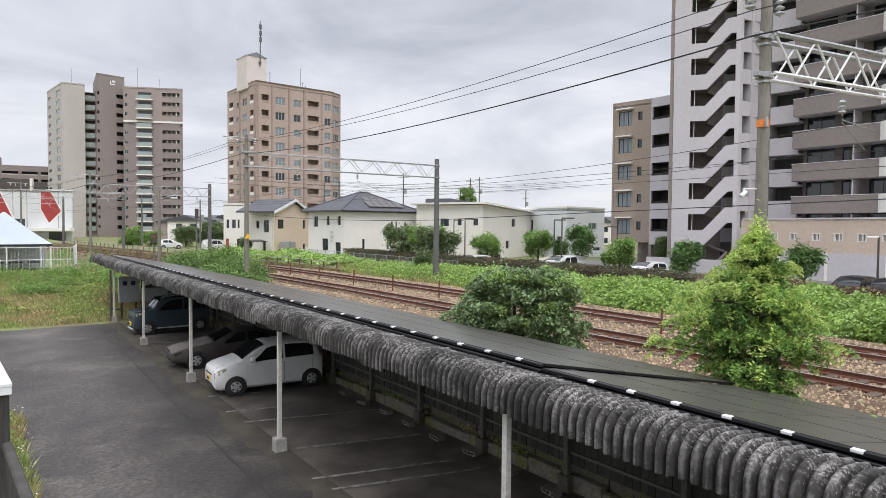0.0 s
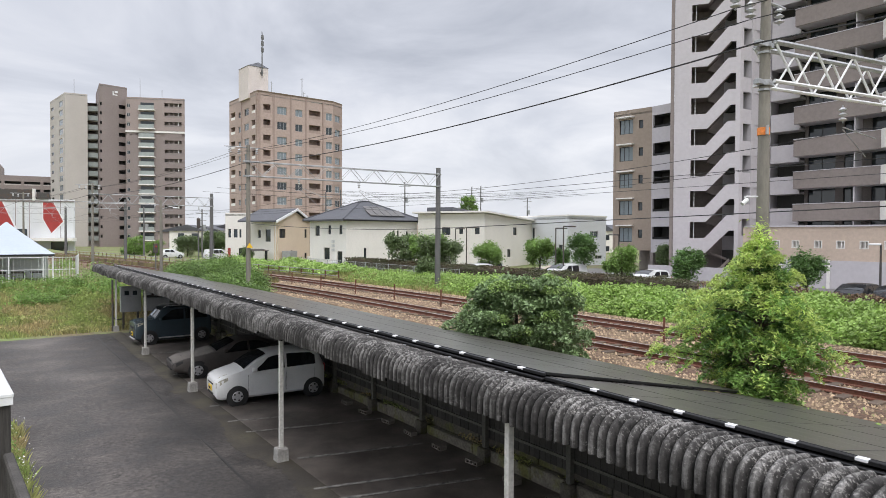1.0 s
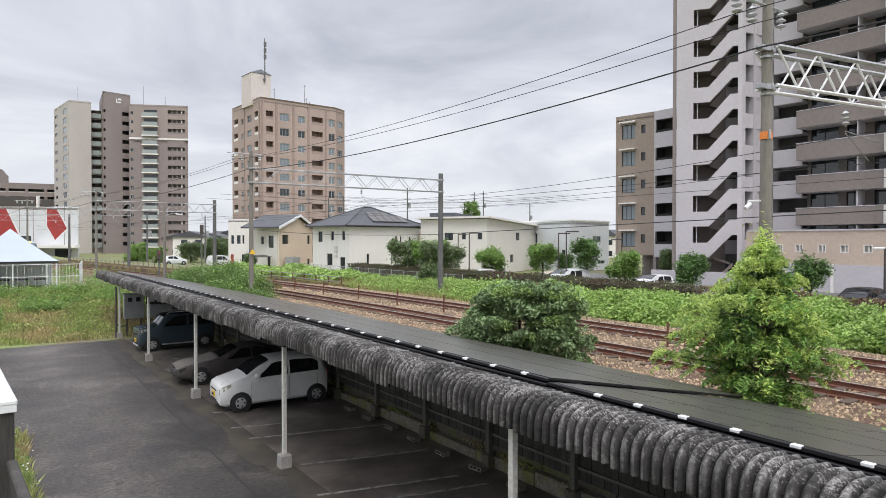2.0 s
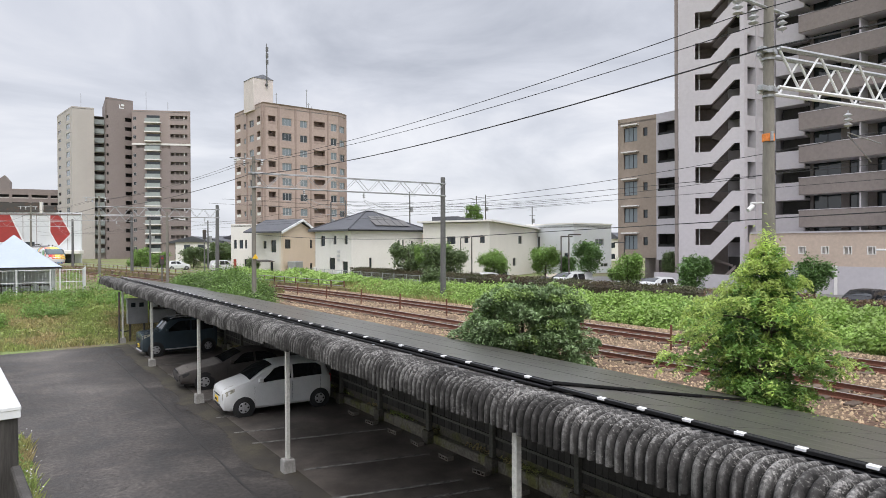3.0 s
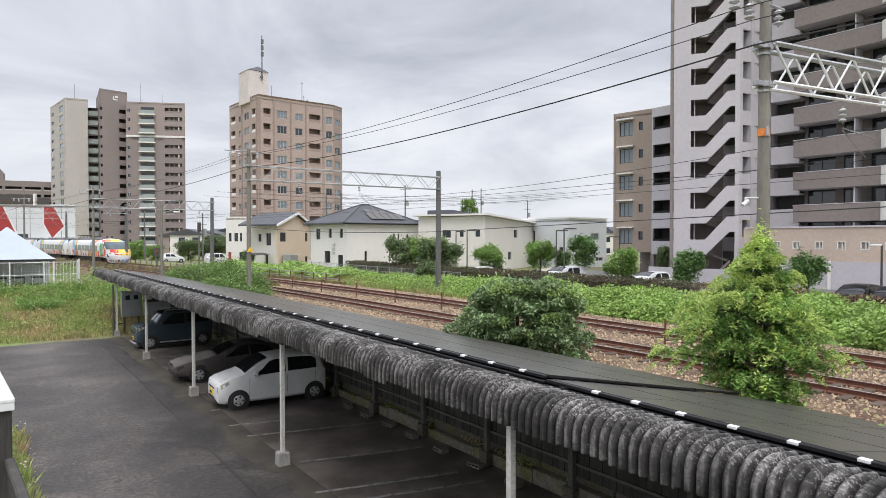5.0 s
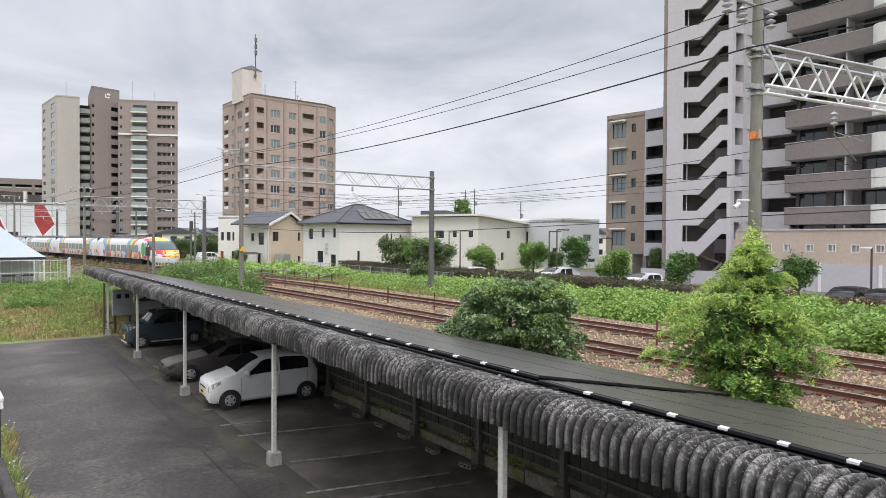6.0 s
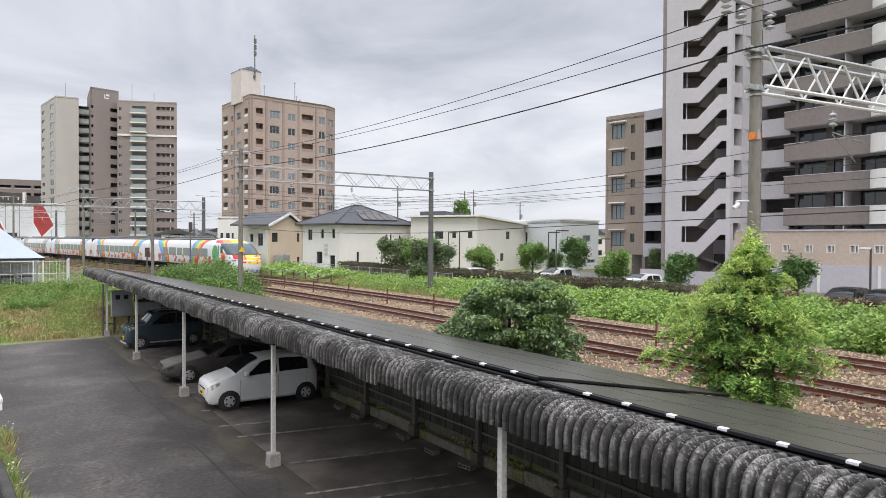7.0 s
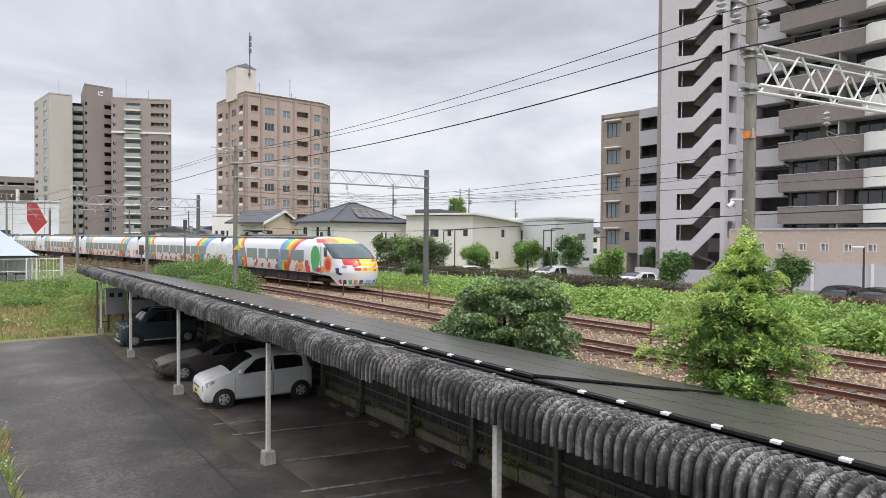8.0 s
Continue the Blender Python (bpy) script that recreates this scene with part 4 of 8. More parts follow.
def build_stair_block():
    """Tall block beyond the far car park: stair tower, balcony wing, low tan wing."""
    t = thing("apartment_block", Matrix(), "tall pale mauve apartment block with zigzag outdoor stair and taupe balconies", "building")
    m, ln = face_matrix((53.8, 38.6), (57.1, 33.9))
    z0, z1 = 1.2, 46.0
    part("pier", Geo().box(0, 1.5, 0, 0.3, z0, z1), M_LILAC, t, m=m)
    part("corner_pier", Geo().box(5.36, ln, 0, 0.3, z0, z1), M_LILAC, t, m=m)
    part("dark_edge", Geo().box(-0.35, -0.02, 0.1, 0.5, z0, z1), M_GREYTILE, t, m=m)
    # darker than the outer mauve, so the stairwell shade sits in the colour
    part("stair_back_wall", Geo().box(0, ln, 2.6, 2.8, z0, z1), M_GREYTILE, t, m=m)
    part("stair_side_wall", Geo().box(0.0, 0.25, 0.3, 2.6, z0, z1), M_LILAC, t, m=m)
    z = 22.55 - 2.93 * 7
    k = 0
    while z < 46:
        # parapet of the landing and of the rising flight
        top = [(1.5, z), (2.8, z), (4.7, z + 2.15), (5.36, z + 2.15)]
        low = [(5.36, z + 0.72), (4.9, z + 0.72), (2.9, z - 1.40), (1.5, z - 1.40)]
        if z > 3.5:
            part("stair_parapet", Geo().prism(top + low, 0.0, 0.2), M_LILAC, t, m=m)
        part("stair_flight", Geo().prism([(3.0, z - 1.1), (5.0, z + 1.0), (5.0, z + 0.75), (3.0, z - 1.4)], 0.3, 1.4), M_GREYTILE, t, m=m)
        part("stair_flight", Geo().prism([(3.0, z + 1.7), (5.0, z + 1.0), (5.0, z + 0.75), (3.0, z + 1.45)], 1.45, 2.55), M_GREYTILE, t, m=m)
        part("landing", Geo().box(1.5, 3.1, 0.22, 2.6, z - 1.35, z - 1.1), M_GREYTILE, t, m=m)
        part("pipe", Geo().tube([(1.85, 0.5, z - 1.1), (1.85, 0.5, z + 1.6)], 0.04, 6), M_WHITE, t, m=m)
        z += 2.93
        k += 1
    # flank with small openings
    m, ln = face_matrix((57.1, 33.9), (61.2, 33.2))
    zs = [22.9 + 2.95 * k for k in range(-7, 9)]
    hs = [(0.4, 3.2, z, z + 1.6) for z in zs]
    part("flank_wall", wall_geo(ln, z0, z1, hs), M_LILAC, t, m=m)
    for z in zs:
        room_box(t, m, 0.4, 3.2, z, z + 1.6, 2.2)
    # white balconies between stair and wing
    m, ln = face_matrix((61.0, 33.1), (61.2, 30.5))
    # back wall blackened: the shade behind the white fronts is in its colour
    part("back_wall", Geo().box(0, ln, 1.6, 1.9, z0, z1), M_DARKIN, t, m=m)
    for z in zs:
        part("white_balcony", Geo().box(0, ln, 0, 0.18, z - 2.0, z - 0.35, 0.02).box(0, ln, 0.18, 1.7, z - 2.0, z - 1.8), M_LILAC, t, m=m)
    # balcony wing along the railway
    m, ln = face_matrix((60.3, 30.6), (60.3, 4.0))
    m = m @ pose(0, 0, 0.35)
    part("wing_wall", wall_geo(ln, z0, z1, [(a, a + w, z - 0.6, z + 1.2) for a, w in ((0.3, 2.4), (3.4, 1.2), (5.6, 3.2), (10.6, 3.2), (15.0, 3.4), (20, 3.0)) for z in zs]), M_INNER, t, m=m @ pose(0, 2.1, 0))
    for z in zs:
        for a, w in ((0.3, 2.4), (3.4, 1.2), (5.6, 3.2), (10.6, 3.2)):
            window(t, m @ pose(0, 2.1, 0), a, z - 0.6, w, 1.8, M_BLACK, M_GLASS, mull=1 + (a > 5), name="balcony_door")
        part("balcony_parapet", Geo().box(0, ln, 0, 0.16, z - 1.95, z - 0.42, 0.02), M_GREYTILE, t, m=m)
        part("parapet_cap", Geo().box(-0.02, ln, -0.03, 0.2, z - 0.42, z - 0.36), M_LILAC, t, m=m)
        part("balcony_slab", Geo().box(0, ln, 0.16, 2.1, z - 1.95, z - 1.75), M_LILAC, t, m=m)
        for q in (5.0, 9.8, 14.4):
            part("divider", Geo().box(q, q + 0.1, 0.2, 1.58, z - 1.7, z + 0.95), M_LILAC, t, m=m)
        # rounded white end balconies
        ring = [[(9.0 + 1.5 * math.cos(a) * 1.2, -1.1 * math.sin(a) - 0.05, q) for a in [math.pi * k / 10 for k in range(11)]] for q in (z - 1.95, z - 1.9, z - 0.5, z - 0.42)]
        part("rounded_balcony", Geo().loft(ring, True), M_OFFWHITE, t, "white rounded balcony front", m=m, smooth=True)
    # body behind
    part("body", Geo().box(58.5, 72.0, 33.6, 40.5, z0, z1 - 0.2).box(63.0, 74.0, 4.0, 33.3, z0, z1 - 0.2), M_LILAC, t)
    # low tan wing
    zz = [4.5 + 2.95 * k for k in range(5)]
    pts = [(57.0, 48.7), (57.8, 44.2)]
    l1 = (Vector(pts[1]) - Vector(pts[0])).length
    hs = [(0.75, 2.35, z, z + 1.55) for z in zz] + [(3.05, 3.55, z + 0.45, z + 1.35) for z in zz]
    ms = shell(t, pts, [(63.0, 49.0), (66.0, 43.6)], 3.6, 18.9, [M_TANTILE], [hs])
    for z in zz:
        window(t, ms[0][0], 0.75, z, 1.6, 1.55, M_BLACK, M_GLASS_L, mull=2)
        window(t, ms[0][0], 3.05, z + 0.45, 0.5, 0.9, M_BLACK, M_GLASS, mull=0)
        part("awning", Geo().box(0.6, 2.55, -0.5, 0.02, z + 1.72, z + 1.86, 0.02), M_OFFWHITE, t, m=ms[0][0])
    for y in (47.4, 44.2):
        part("column", Geo().box(57.9, 58.3, y - 0.2, y + 0.2, 1.0, 3.6), M_GREYTILE, t)
    part("undercroft_wall", Geo().box(62.0, 62.3, 40.5, 49.0, 1.0, 3.6), M_GREYTILE, t)
    m, ln = face_matrix((57.8, 44.2), (57.8, 39.4))
    hs = [(0.15, ln - 0.15, z + 0.3, z + 1.65) for z in zz]
    part("balcony_wall", wall_geo(ln, 3.4, 18.9, hs), M_LILAC, t, m=m)
    for z in zz:
        room_box(t, m, 0.15, ln - 0.15, z + 0.3, z + 1.65, 1.6)
        part("balcony_rail", Geo().box(0.15, ln - 0.15, 0.05, 0.09, z + 0.3, z + 0.55), M_BLACK, t, m=m)


build_stair_block()


def hip_roof(poly, z, rise, over=0.6, ridge=0.35):
    """Hipped roof over a four-cornered plan: eaves overhang, short ridge along the longer side."""
    c = [Vector((*p, 0)) for p in poly]
    mid = sum(c, Vector()) / 4
    e = [p + (p - mid).normalized() * over * 1.4 for p in c]
    a, b = (c[0] + c[3]) / 2, (c[1] + c[2]) / 2
    if (c[1] - c[0]).length < (c[2] - c[1]).length:
        a, b = (c[0] + c[1]) / 2, (c[2] + c[3]) / 2
        order = ((0, 1, "a"), (1, 2, "ab"), (2, 3, "b"), (3, 0, "ba"))
    else:
        order = ((1, 2, "b"), (2, 3, "ba"), (3, 0, "a"), (0, 1, "ab"))
    r0, r1 = mid + (a - mid) * ridge, mid + (b - mid) * ridge
    r = {"a": r0, "b": r1}
    g = Geo()
    top = lambda v, zz: (v.x, v.y, zz)
    for i, j, key in order:
        if len(key) == 1:
            g.add([top(e[i], z), top(e[j], z), top(r[key], z + rise)], [(0, 1, 2)])
        else:
            g.quad(top(e[i], z), top(e[j], z), top(r[key[1]], z + rise), top(r[key[0]], z + rise))
    for i in range(4):
        j = (i + 1) % 4
        g.quad(top(e[i], z - 0.18), top(e[j], z - 0.18), top(e[j], z), top(e[i], z))
    g.quad(*[top(p, z - 0.18) for p in e])
    return g, r0, r1


def build_houses():
    # white house with hipped charcoal roof
    t = thing("house", Matrix(), "white two-storey house with charcoal hipped roof and solar panels", "house", "houses")
    pts = [(32.3, 75.1), (33.7, 68.0), (44.2, 69.2)]
    bk = [(42.8, 76.3)]
    l0, l1 = 7.24, 10.57
    hs = [[(l0 * 0.16, l0 * 0.28, 5.0, 6.25), (l0 * 0.52, l0 * 0.60, 5.2, 6.25), (l0 * 0.82, l0 * 0.90, 5.2, 6.25), (l0 * 0.40, l0 * 0.56, 2.2, 3.6), (l0 * 0.76, l0 * 0.9, 1.6, 3.2)],
          [(l1 * 0.635, l1 * 0.665, 4.2, 5.7), (l1 * 0.70, l1 * 0.725, 4.2, 5.7), (l1 * 0.83, l1 * 0.86, 4.3, 5.6), (l1 * 0.235, l1 * 0.27, 2.0, 3.6)]]
    ms = shell(t, pts, [(32.3 + 0.01, 75.12), bk[0]], 1.0, 6.8, [M_OFFWHITE], hs, roof=False)
    for k in (0, 1):
        for a, b, c, d in hs[k]:
            window(t, ms[k][0], a, c, b - a, d - c, M_BLACK, M_GLASS, mull=1 if b - a > 0.7 else 0)
    poly = [pts[0], pts[1], pts[2], bk[0]]
    g, r0, r1 = hip_roof(poly, 6.95, 2.35, 0.65, 0.10)
    part("roof", g, M_ROOFT, t, "charcoal hipped roof")
    mid = sum((Vector((*p, 0)) for p in poly), Vector()) / 4
    lift = lambda v, z: (v.x, v.y, z)
    for p in poly:
        e = Vector((*p, 0))
        e += (e - mid).normalized() * 0.91
        q = r0 if (r0 - e).length < (r1 - e).length else r1
        part("hip_cap", Geo().tube([lift(e, 6.97), lift(q, 9.32)], 0.09, 6), M_ROOFT, t)
    part("ridge_cap", Geo().tube([lift(r0, 9.33), lift(r1, 9.33)], 0.1, 6), M_ROOFT, t)
    part("gutter", Geo().tube([lift(Vector((*poly[1], 0)) + (Vector((*poly[1], 0)) - mid).normalized() * 0.95, 6.86), lift(Vector((*poly[2], 0)) + (Vector((*poly[2], 0)) - mid).normalized() * 0.95, 6.86)], 0.06, 6), M_BLACK, t)
    # panels lie on the long front slope
    m, ln = face_matrix(pts[1], pts[2])
    sl = math.degrees(math.atan2(2.25, 4.3))
    for k in range(5):
        part("roof_panel", Geo().box(3.6 + k * 1.05, 4.55 + k * 1.05, 0.9, 2.5, 0.07, 0.12, 0.01, Matrix.Translation((0, -0.65, 6.95)) @ pose(0, 0, 0, rx=sl)), M_PANEL, t, m=m)
    for k in range(3):
        part("roof_panel", Geo().box(3.9 + k * 1.05, 4.85 + k * 1.05, 2.56, 3.5, 0.07, 0.12, 0.01, Matrix.Translation((0, -0.65, 6.95)) @ pose(0, 0, 0, rx=sl)), M_PANEL, t, m=m)
    part("wall_vents", Geo().box(4.5, 5.1, -0.06, -0.01, 3.2, 3.5, 0.01).box(4.5, 5.1, -0.06, -0.01, 3.7, 4.0, 0.01).box(4.5, 5.1, -0.06, -0.01, 4.2, 4.5, 0.01), M_ALU, t, m=ms[0][0])
    part("air_conditioner", Geo().box(5.0, 5.9, -0.5, -0.15, 1.2, 2.0, 0.04), M_WHITE, t, m=ms[0][0])
    part("plinth", Geo().box(-0.02, l1, -0.05, 0.0, 0.9, 1.75), M_CONC, t, m=ms[1][0])

    # peach house with gable
    t = thing("house", Matrix(), "peach and cream two-storey house with white gable trim", "house", "houses")
    pts = [(28.9, 87.2), (30.3, 81.4), (37.1, 86.4)]
    l0, l1 = 5.97, 8.44
    hs = [[(l0 * 0.30, l0 * 0.42, 4.7, 5.7), (l0 * 0.60, l0 * 0.80, 4.2, 5.8), (l0 * 0.55, l0 * 0.68, 1.3, 3.1)],
          [(l1 * 0.10, l1 * 0.27, 4.7, 5.9), (l1 * 0.84, l1 * 0.92, 4.7, 5.9), (l1 * 0.42, l1 * 0.49, 1.4, 3.0), (l1 * 0.84, l1 * 0.92, 1.8, 2.6)]]
    ms = shell(t, pts, [(29.4, 88.0), (34.0, 90.5)], 1.0, 6.9, [M_CREAM2, M_PEACH], hs, roof=False)
    for k in (0, 1):
        for a, b, c, d in hs[k]:
            window(t, ms[k][0], a, c, b - a, d - c, M_BLACK, M_GLASS)
    m = ms[1][0]
    part("gable", Geo().prism([(0, 6.9), (l1, 6.9), (l1 * 0.55, 8.3)], 0.05, 0.3), M_PEACH, t, m=m)
    for s, e in (((-0.5, 6.75), (l1 * 0.55, 8.5)), ((l1 * 0.55, 8.5), (l1 + 0.5, 6.75))):
        part("roof_slope", Geo().prism([s, e, (e[0], e[1] + 0.2), (s[0], s[1] + 0.2)], -0.35, 5.5), M_ROOFT, t, m=m)
        part("barge_board", Geo().prism([(s[0], s[1] - 0.12), (e[0], e[1] - 0.12), (e[0], e[1] + 0.21), (s[0], s[1] + 0.21)], -0.47, -0.36), M_WHITE, t, m=m)
    part("awning", Geo().prism([(1.0, 3.2), (2.6, 3.0), (2.6, 3.06), (1.0, 3.26)], -2.6, -0.5), M_BEAM, t, m=ms[0][0] @ pose(2.6, 0, 0))
    part("garden_wall", Geo().box(l1 * 0.55, l1 * 1.0, -2.0, -1.85, 0.9, 2.2), M_OFFWHITE, t, m=m)
    part("shed", Geo().box(0.9, 2.6, -1.6, -0.3, 0.9, 3.0, 0.04), M_GALV, t, m=m)

    # white flat-roofed house behind
    t = thing("house", Matrix(), "white flat-roofed house with small square windows", "house", "houses")
    pts = [(27.3, 93.2), (32.0, 89.6)]
    hs = [[(0.4, 0.8, 4.7, 5.9), (1.2, 1.75, 4.7, 5.9), (2.0, 2.3, 4.7, 5.9), (3.2, 4.2, 4.7, 5.9), (1.9, 2.9, 1.6, 3.2), (0.3, 0.75, 1.0, 3.2)]]
    ms = shell(t, pts, [(31.0, 99.0), (36.0, 95.0)], 0.8, 8.2, [M_OFFWHITE], hs, parapet=0.2)
    for a, b, c, d in hs[0][:5]:
        window(t, ms[0][0], a, c, b - a, d - c, M_BLACK, M_GLASS, mull=0)
    part("door", Geo().box(0.3, 0.75, 0.1, 0.16, 1.0, 3.2), M_RED, t, "faded red door", m=ms[0][0])

    # long cream house with shallow mono-pitch roof
    t = thing("house", Matrix(), "long cream two-storey house with shallow pitched roof", "house", "houses")
    pts = [(43.3, 67.6), (47.4, 59.6), (61.6, 66.8)]
    l0, l1 = 8.99, 15.92
    hs = [[(l0 * 0.37, l0 * 0.50, 5.2, 6.1), (l0 * 0.63, l0 * 0.69, 5.3, 6.1), (l0 * 0.86, l0 * 0.93, 5.3, 6.1)],
          [(l1 * 0.56, l1 * 0.64, 5.2, 6.2), (l1 * 0.44, l1 * 0.51, 2.4, 3.4)]]
    ms = shell(t, pts, [(43.4, 67.7), (57.5, 74.8)], 1.0, 7.1, [M_CREAM2, M_CREAM2], hs, roof=False)
    for k in (0, 1):
        for a, b, c, d in hs[k]:
            window(t, ms[k][0], a, c, b - a, d - c, M_BLACK, M_GLASS, mull=1)
    m = ms[1][0]
    part("gable", Geo().prism([(0, 7.1), (l1, 7.1), (0, 7.75)], 0.02, 0.3), M_CREAM2, t, m=m)
    part("side_band", Geo().box(0, l0, 0.02, 0.3, 7.1, 7.72), M_CREAM2, t, m=ms[0][0])
    part("roof_slope", Geo().prism([(-0.6, 7.82), (l1 + 0.6, 7.12), (l1 + 0.6, 7.30), (-0.6, 8.02)], -0.6, 9.5), M_OFFWHITE, t, m=m)
    part("clerestory", Geo().prism([(1.5, 7.95), (10.5, 7.5), (7.5, 8.35), (1.5, 8.6)], 5.0, 8.6), M_ROOFT, t, m=m)

    # brown gabled house between the two
    t = thing("house", Matrix(), "small brown two-storey house with tiled roof", "house", "houses")
    ms = shell(t, [(46.0, 76.8), (50.5, 76.0)], [(46.6, 84.0), (51.5, 83.0)], 0.9, 6.6, [M_BROWNW], [[(0.4, 2.0, 4.2, 5.6), (3.3, 4.1, 4.5, 5.6)]], roof=False)
    window(t, ms[0][0], 0.4, 4.2, 1.6, 1.4, M_BLACK, M_GLASS)
    window(t, ms[0][0], 3.3, 4.5, 0.8, 1.1, M_BLACK, M_GLASS)
    part("roof_slope", Geo().prism([(-3.6, 8.5), (6.4, 6.75), (6.4, 6.95), (-3.6, 8.7)], -0.5, 7.0), M_ROOFT, t, m=ms[0][0])

    # pale grey boxy house
    t = thing("house", Matrix(), "pale grey flat-roofed two-storey house", "house", "houses")
    pts = [(61.5, 71.0), (61.3, 59.7), (70.0, 61.0)]
    l0, l1 = 11.3, 8.8
    hs = [[(l0 * 0.38, l0 * 0.43, 4.2, 6.2), (l0 * 0.22, l0 * 0.27, 4.0, 6.0), (l0 * 0.60, l0 * 0.72, 3.6, 4.2), (l0 * 0.84, l0 * 0.91, 1.8, 4.0)],
          [(l1 * 0.56, l1 * 0.78, 4.9, 5.8), (l1 * 0.15, l1 * 0.2, 5.0, 5.6), (l1 * 0.7, l1 * 0.9, 2.0, 2.5)]]
    ms = shell(t, pts, [(62, 76), (73, 72)], 0.9, 7.7, [M_PALEGREY], hs, parapet=0.2)
    for k in (0, 1):
        for a, b, c, d in hs[k]:
            window(t, ms[k][0], a, c, b - a, d - c, M_ALU, M_GLASS, mull=1 if b - a > 1 else 0)
    part("coping", Geo().box(-0.1, l1 + 0.1, -0.1, 0.35, 7.7, 7.9), M_OFFWHITE, t, m=ms[1][0])
    part("coping", Geo().box(-0.1, l0, -0.1, 0.35, 7.7, 7.9), M_OFFWHITE, t, m=ms[0][0])


build_houses()


def build_brown_wall_building():
    t = thing("garage_building", Matrix(), "low brown-topped building with small square openings and white base", "building")
    m, ln = face_matrix((52.0, 30.2), (52.0, 4.0))
    hs = [(u, u + 0.6, 4.25, 4.85) for u in (2.25, 3.8, 5.5, 7.1, 8.7, 10.3, 11.9, 13.5)]
    part("upper_wall", wall_geo(ln, 3.35, 5.9, hs), M_BROWNW, t, m=m)
    for h in hs:
        part("square_window", Geo().box(h[0], h[1], -0.02, 0.2, 4.25, 4.31).box(h[0], h[1], -0.02, 0.2, 4.79, 4.85).box(h[0], h[0] + 0.06, -0.02, 0.2, 4.31, 4.79).box(h[1] - 0.06, h[1], -0.02, 0.2, 4.31, 4.79).box(h[0] + 0.33, h[0] + 0.39, -0.01, 0.2, 4.31, 4.79), M_OFFWHITE, t, m=m)
        part("pane", Geo().box(h[0], h[1], 0.21, 0.23, 4.25, 4.85), M_CREAM, t, m=m)
    part("lower_wall", Geo().box(0, ln, -0.04, 0.25, 1.0, 3.35), M_LILAC, t, m=m)
    for u in (2.9, 6.5, 10.6, 14.6):
        part("buttress", Geo().box(u, u + 0.2, -0.14, -0.05, 1.0, 3.4), M_OFFWHITE, t, m=m)
    part("coping", Geo().box(-0.1, ln, -0.08, 0.35, 5.9, 6.02), M_LILAC, t, m=m)
    part("roof", Geo().box(52.25, 60.0, 4.0, 30.2, 5.5, 5.7), M_CONC, t)
    part("end_wall", Geo().box(52.0, 60.0, 30.2, 30.45, 1.0, 5.9), M_BROWNW, t)
    # low white garden wall towards the tan wing
    g = Geo().box(50.6, 50.85, 30.2, 39.0, 0.9, 2.45)
    tagged(part("boundary_wall", g, M_LILAC), "low pale boundary wall beside the car park", "wall", kind="structure")


build_brown_wall_building()


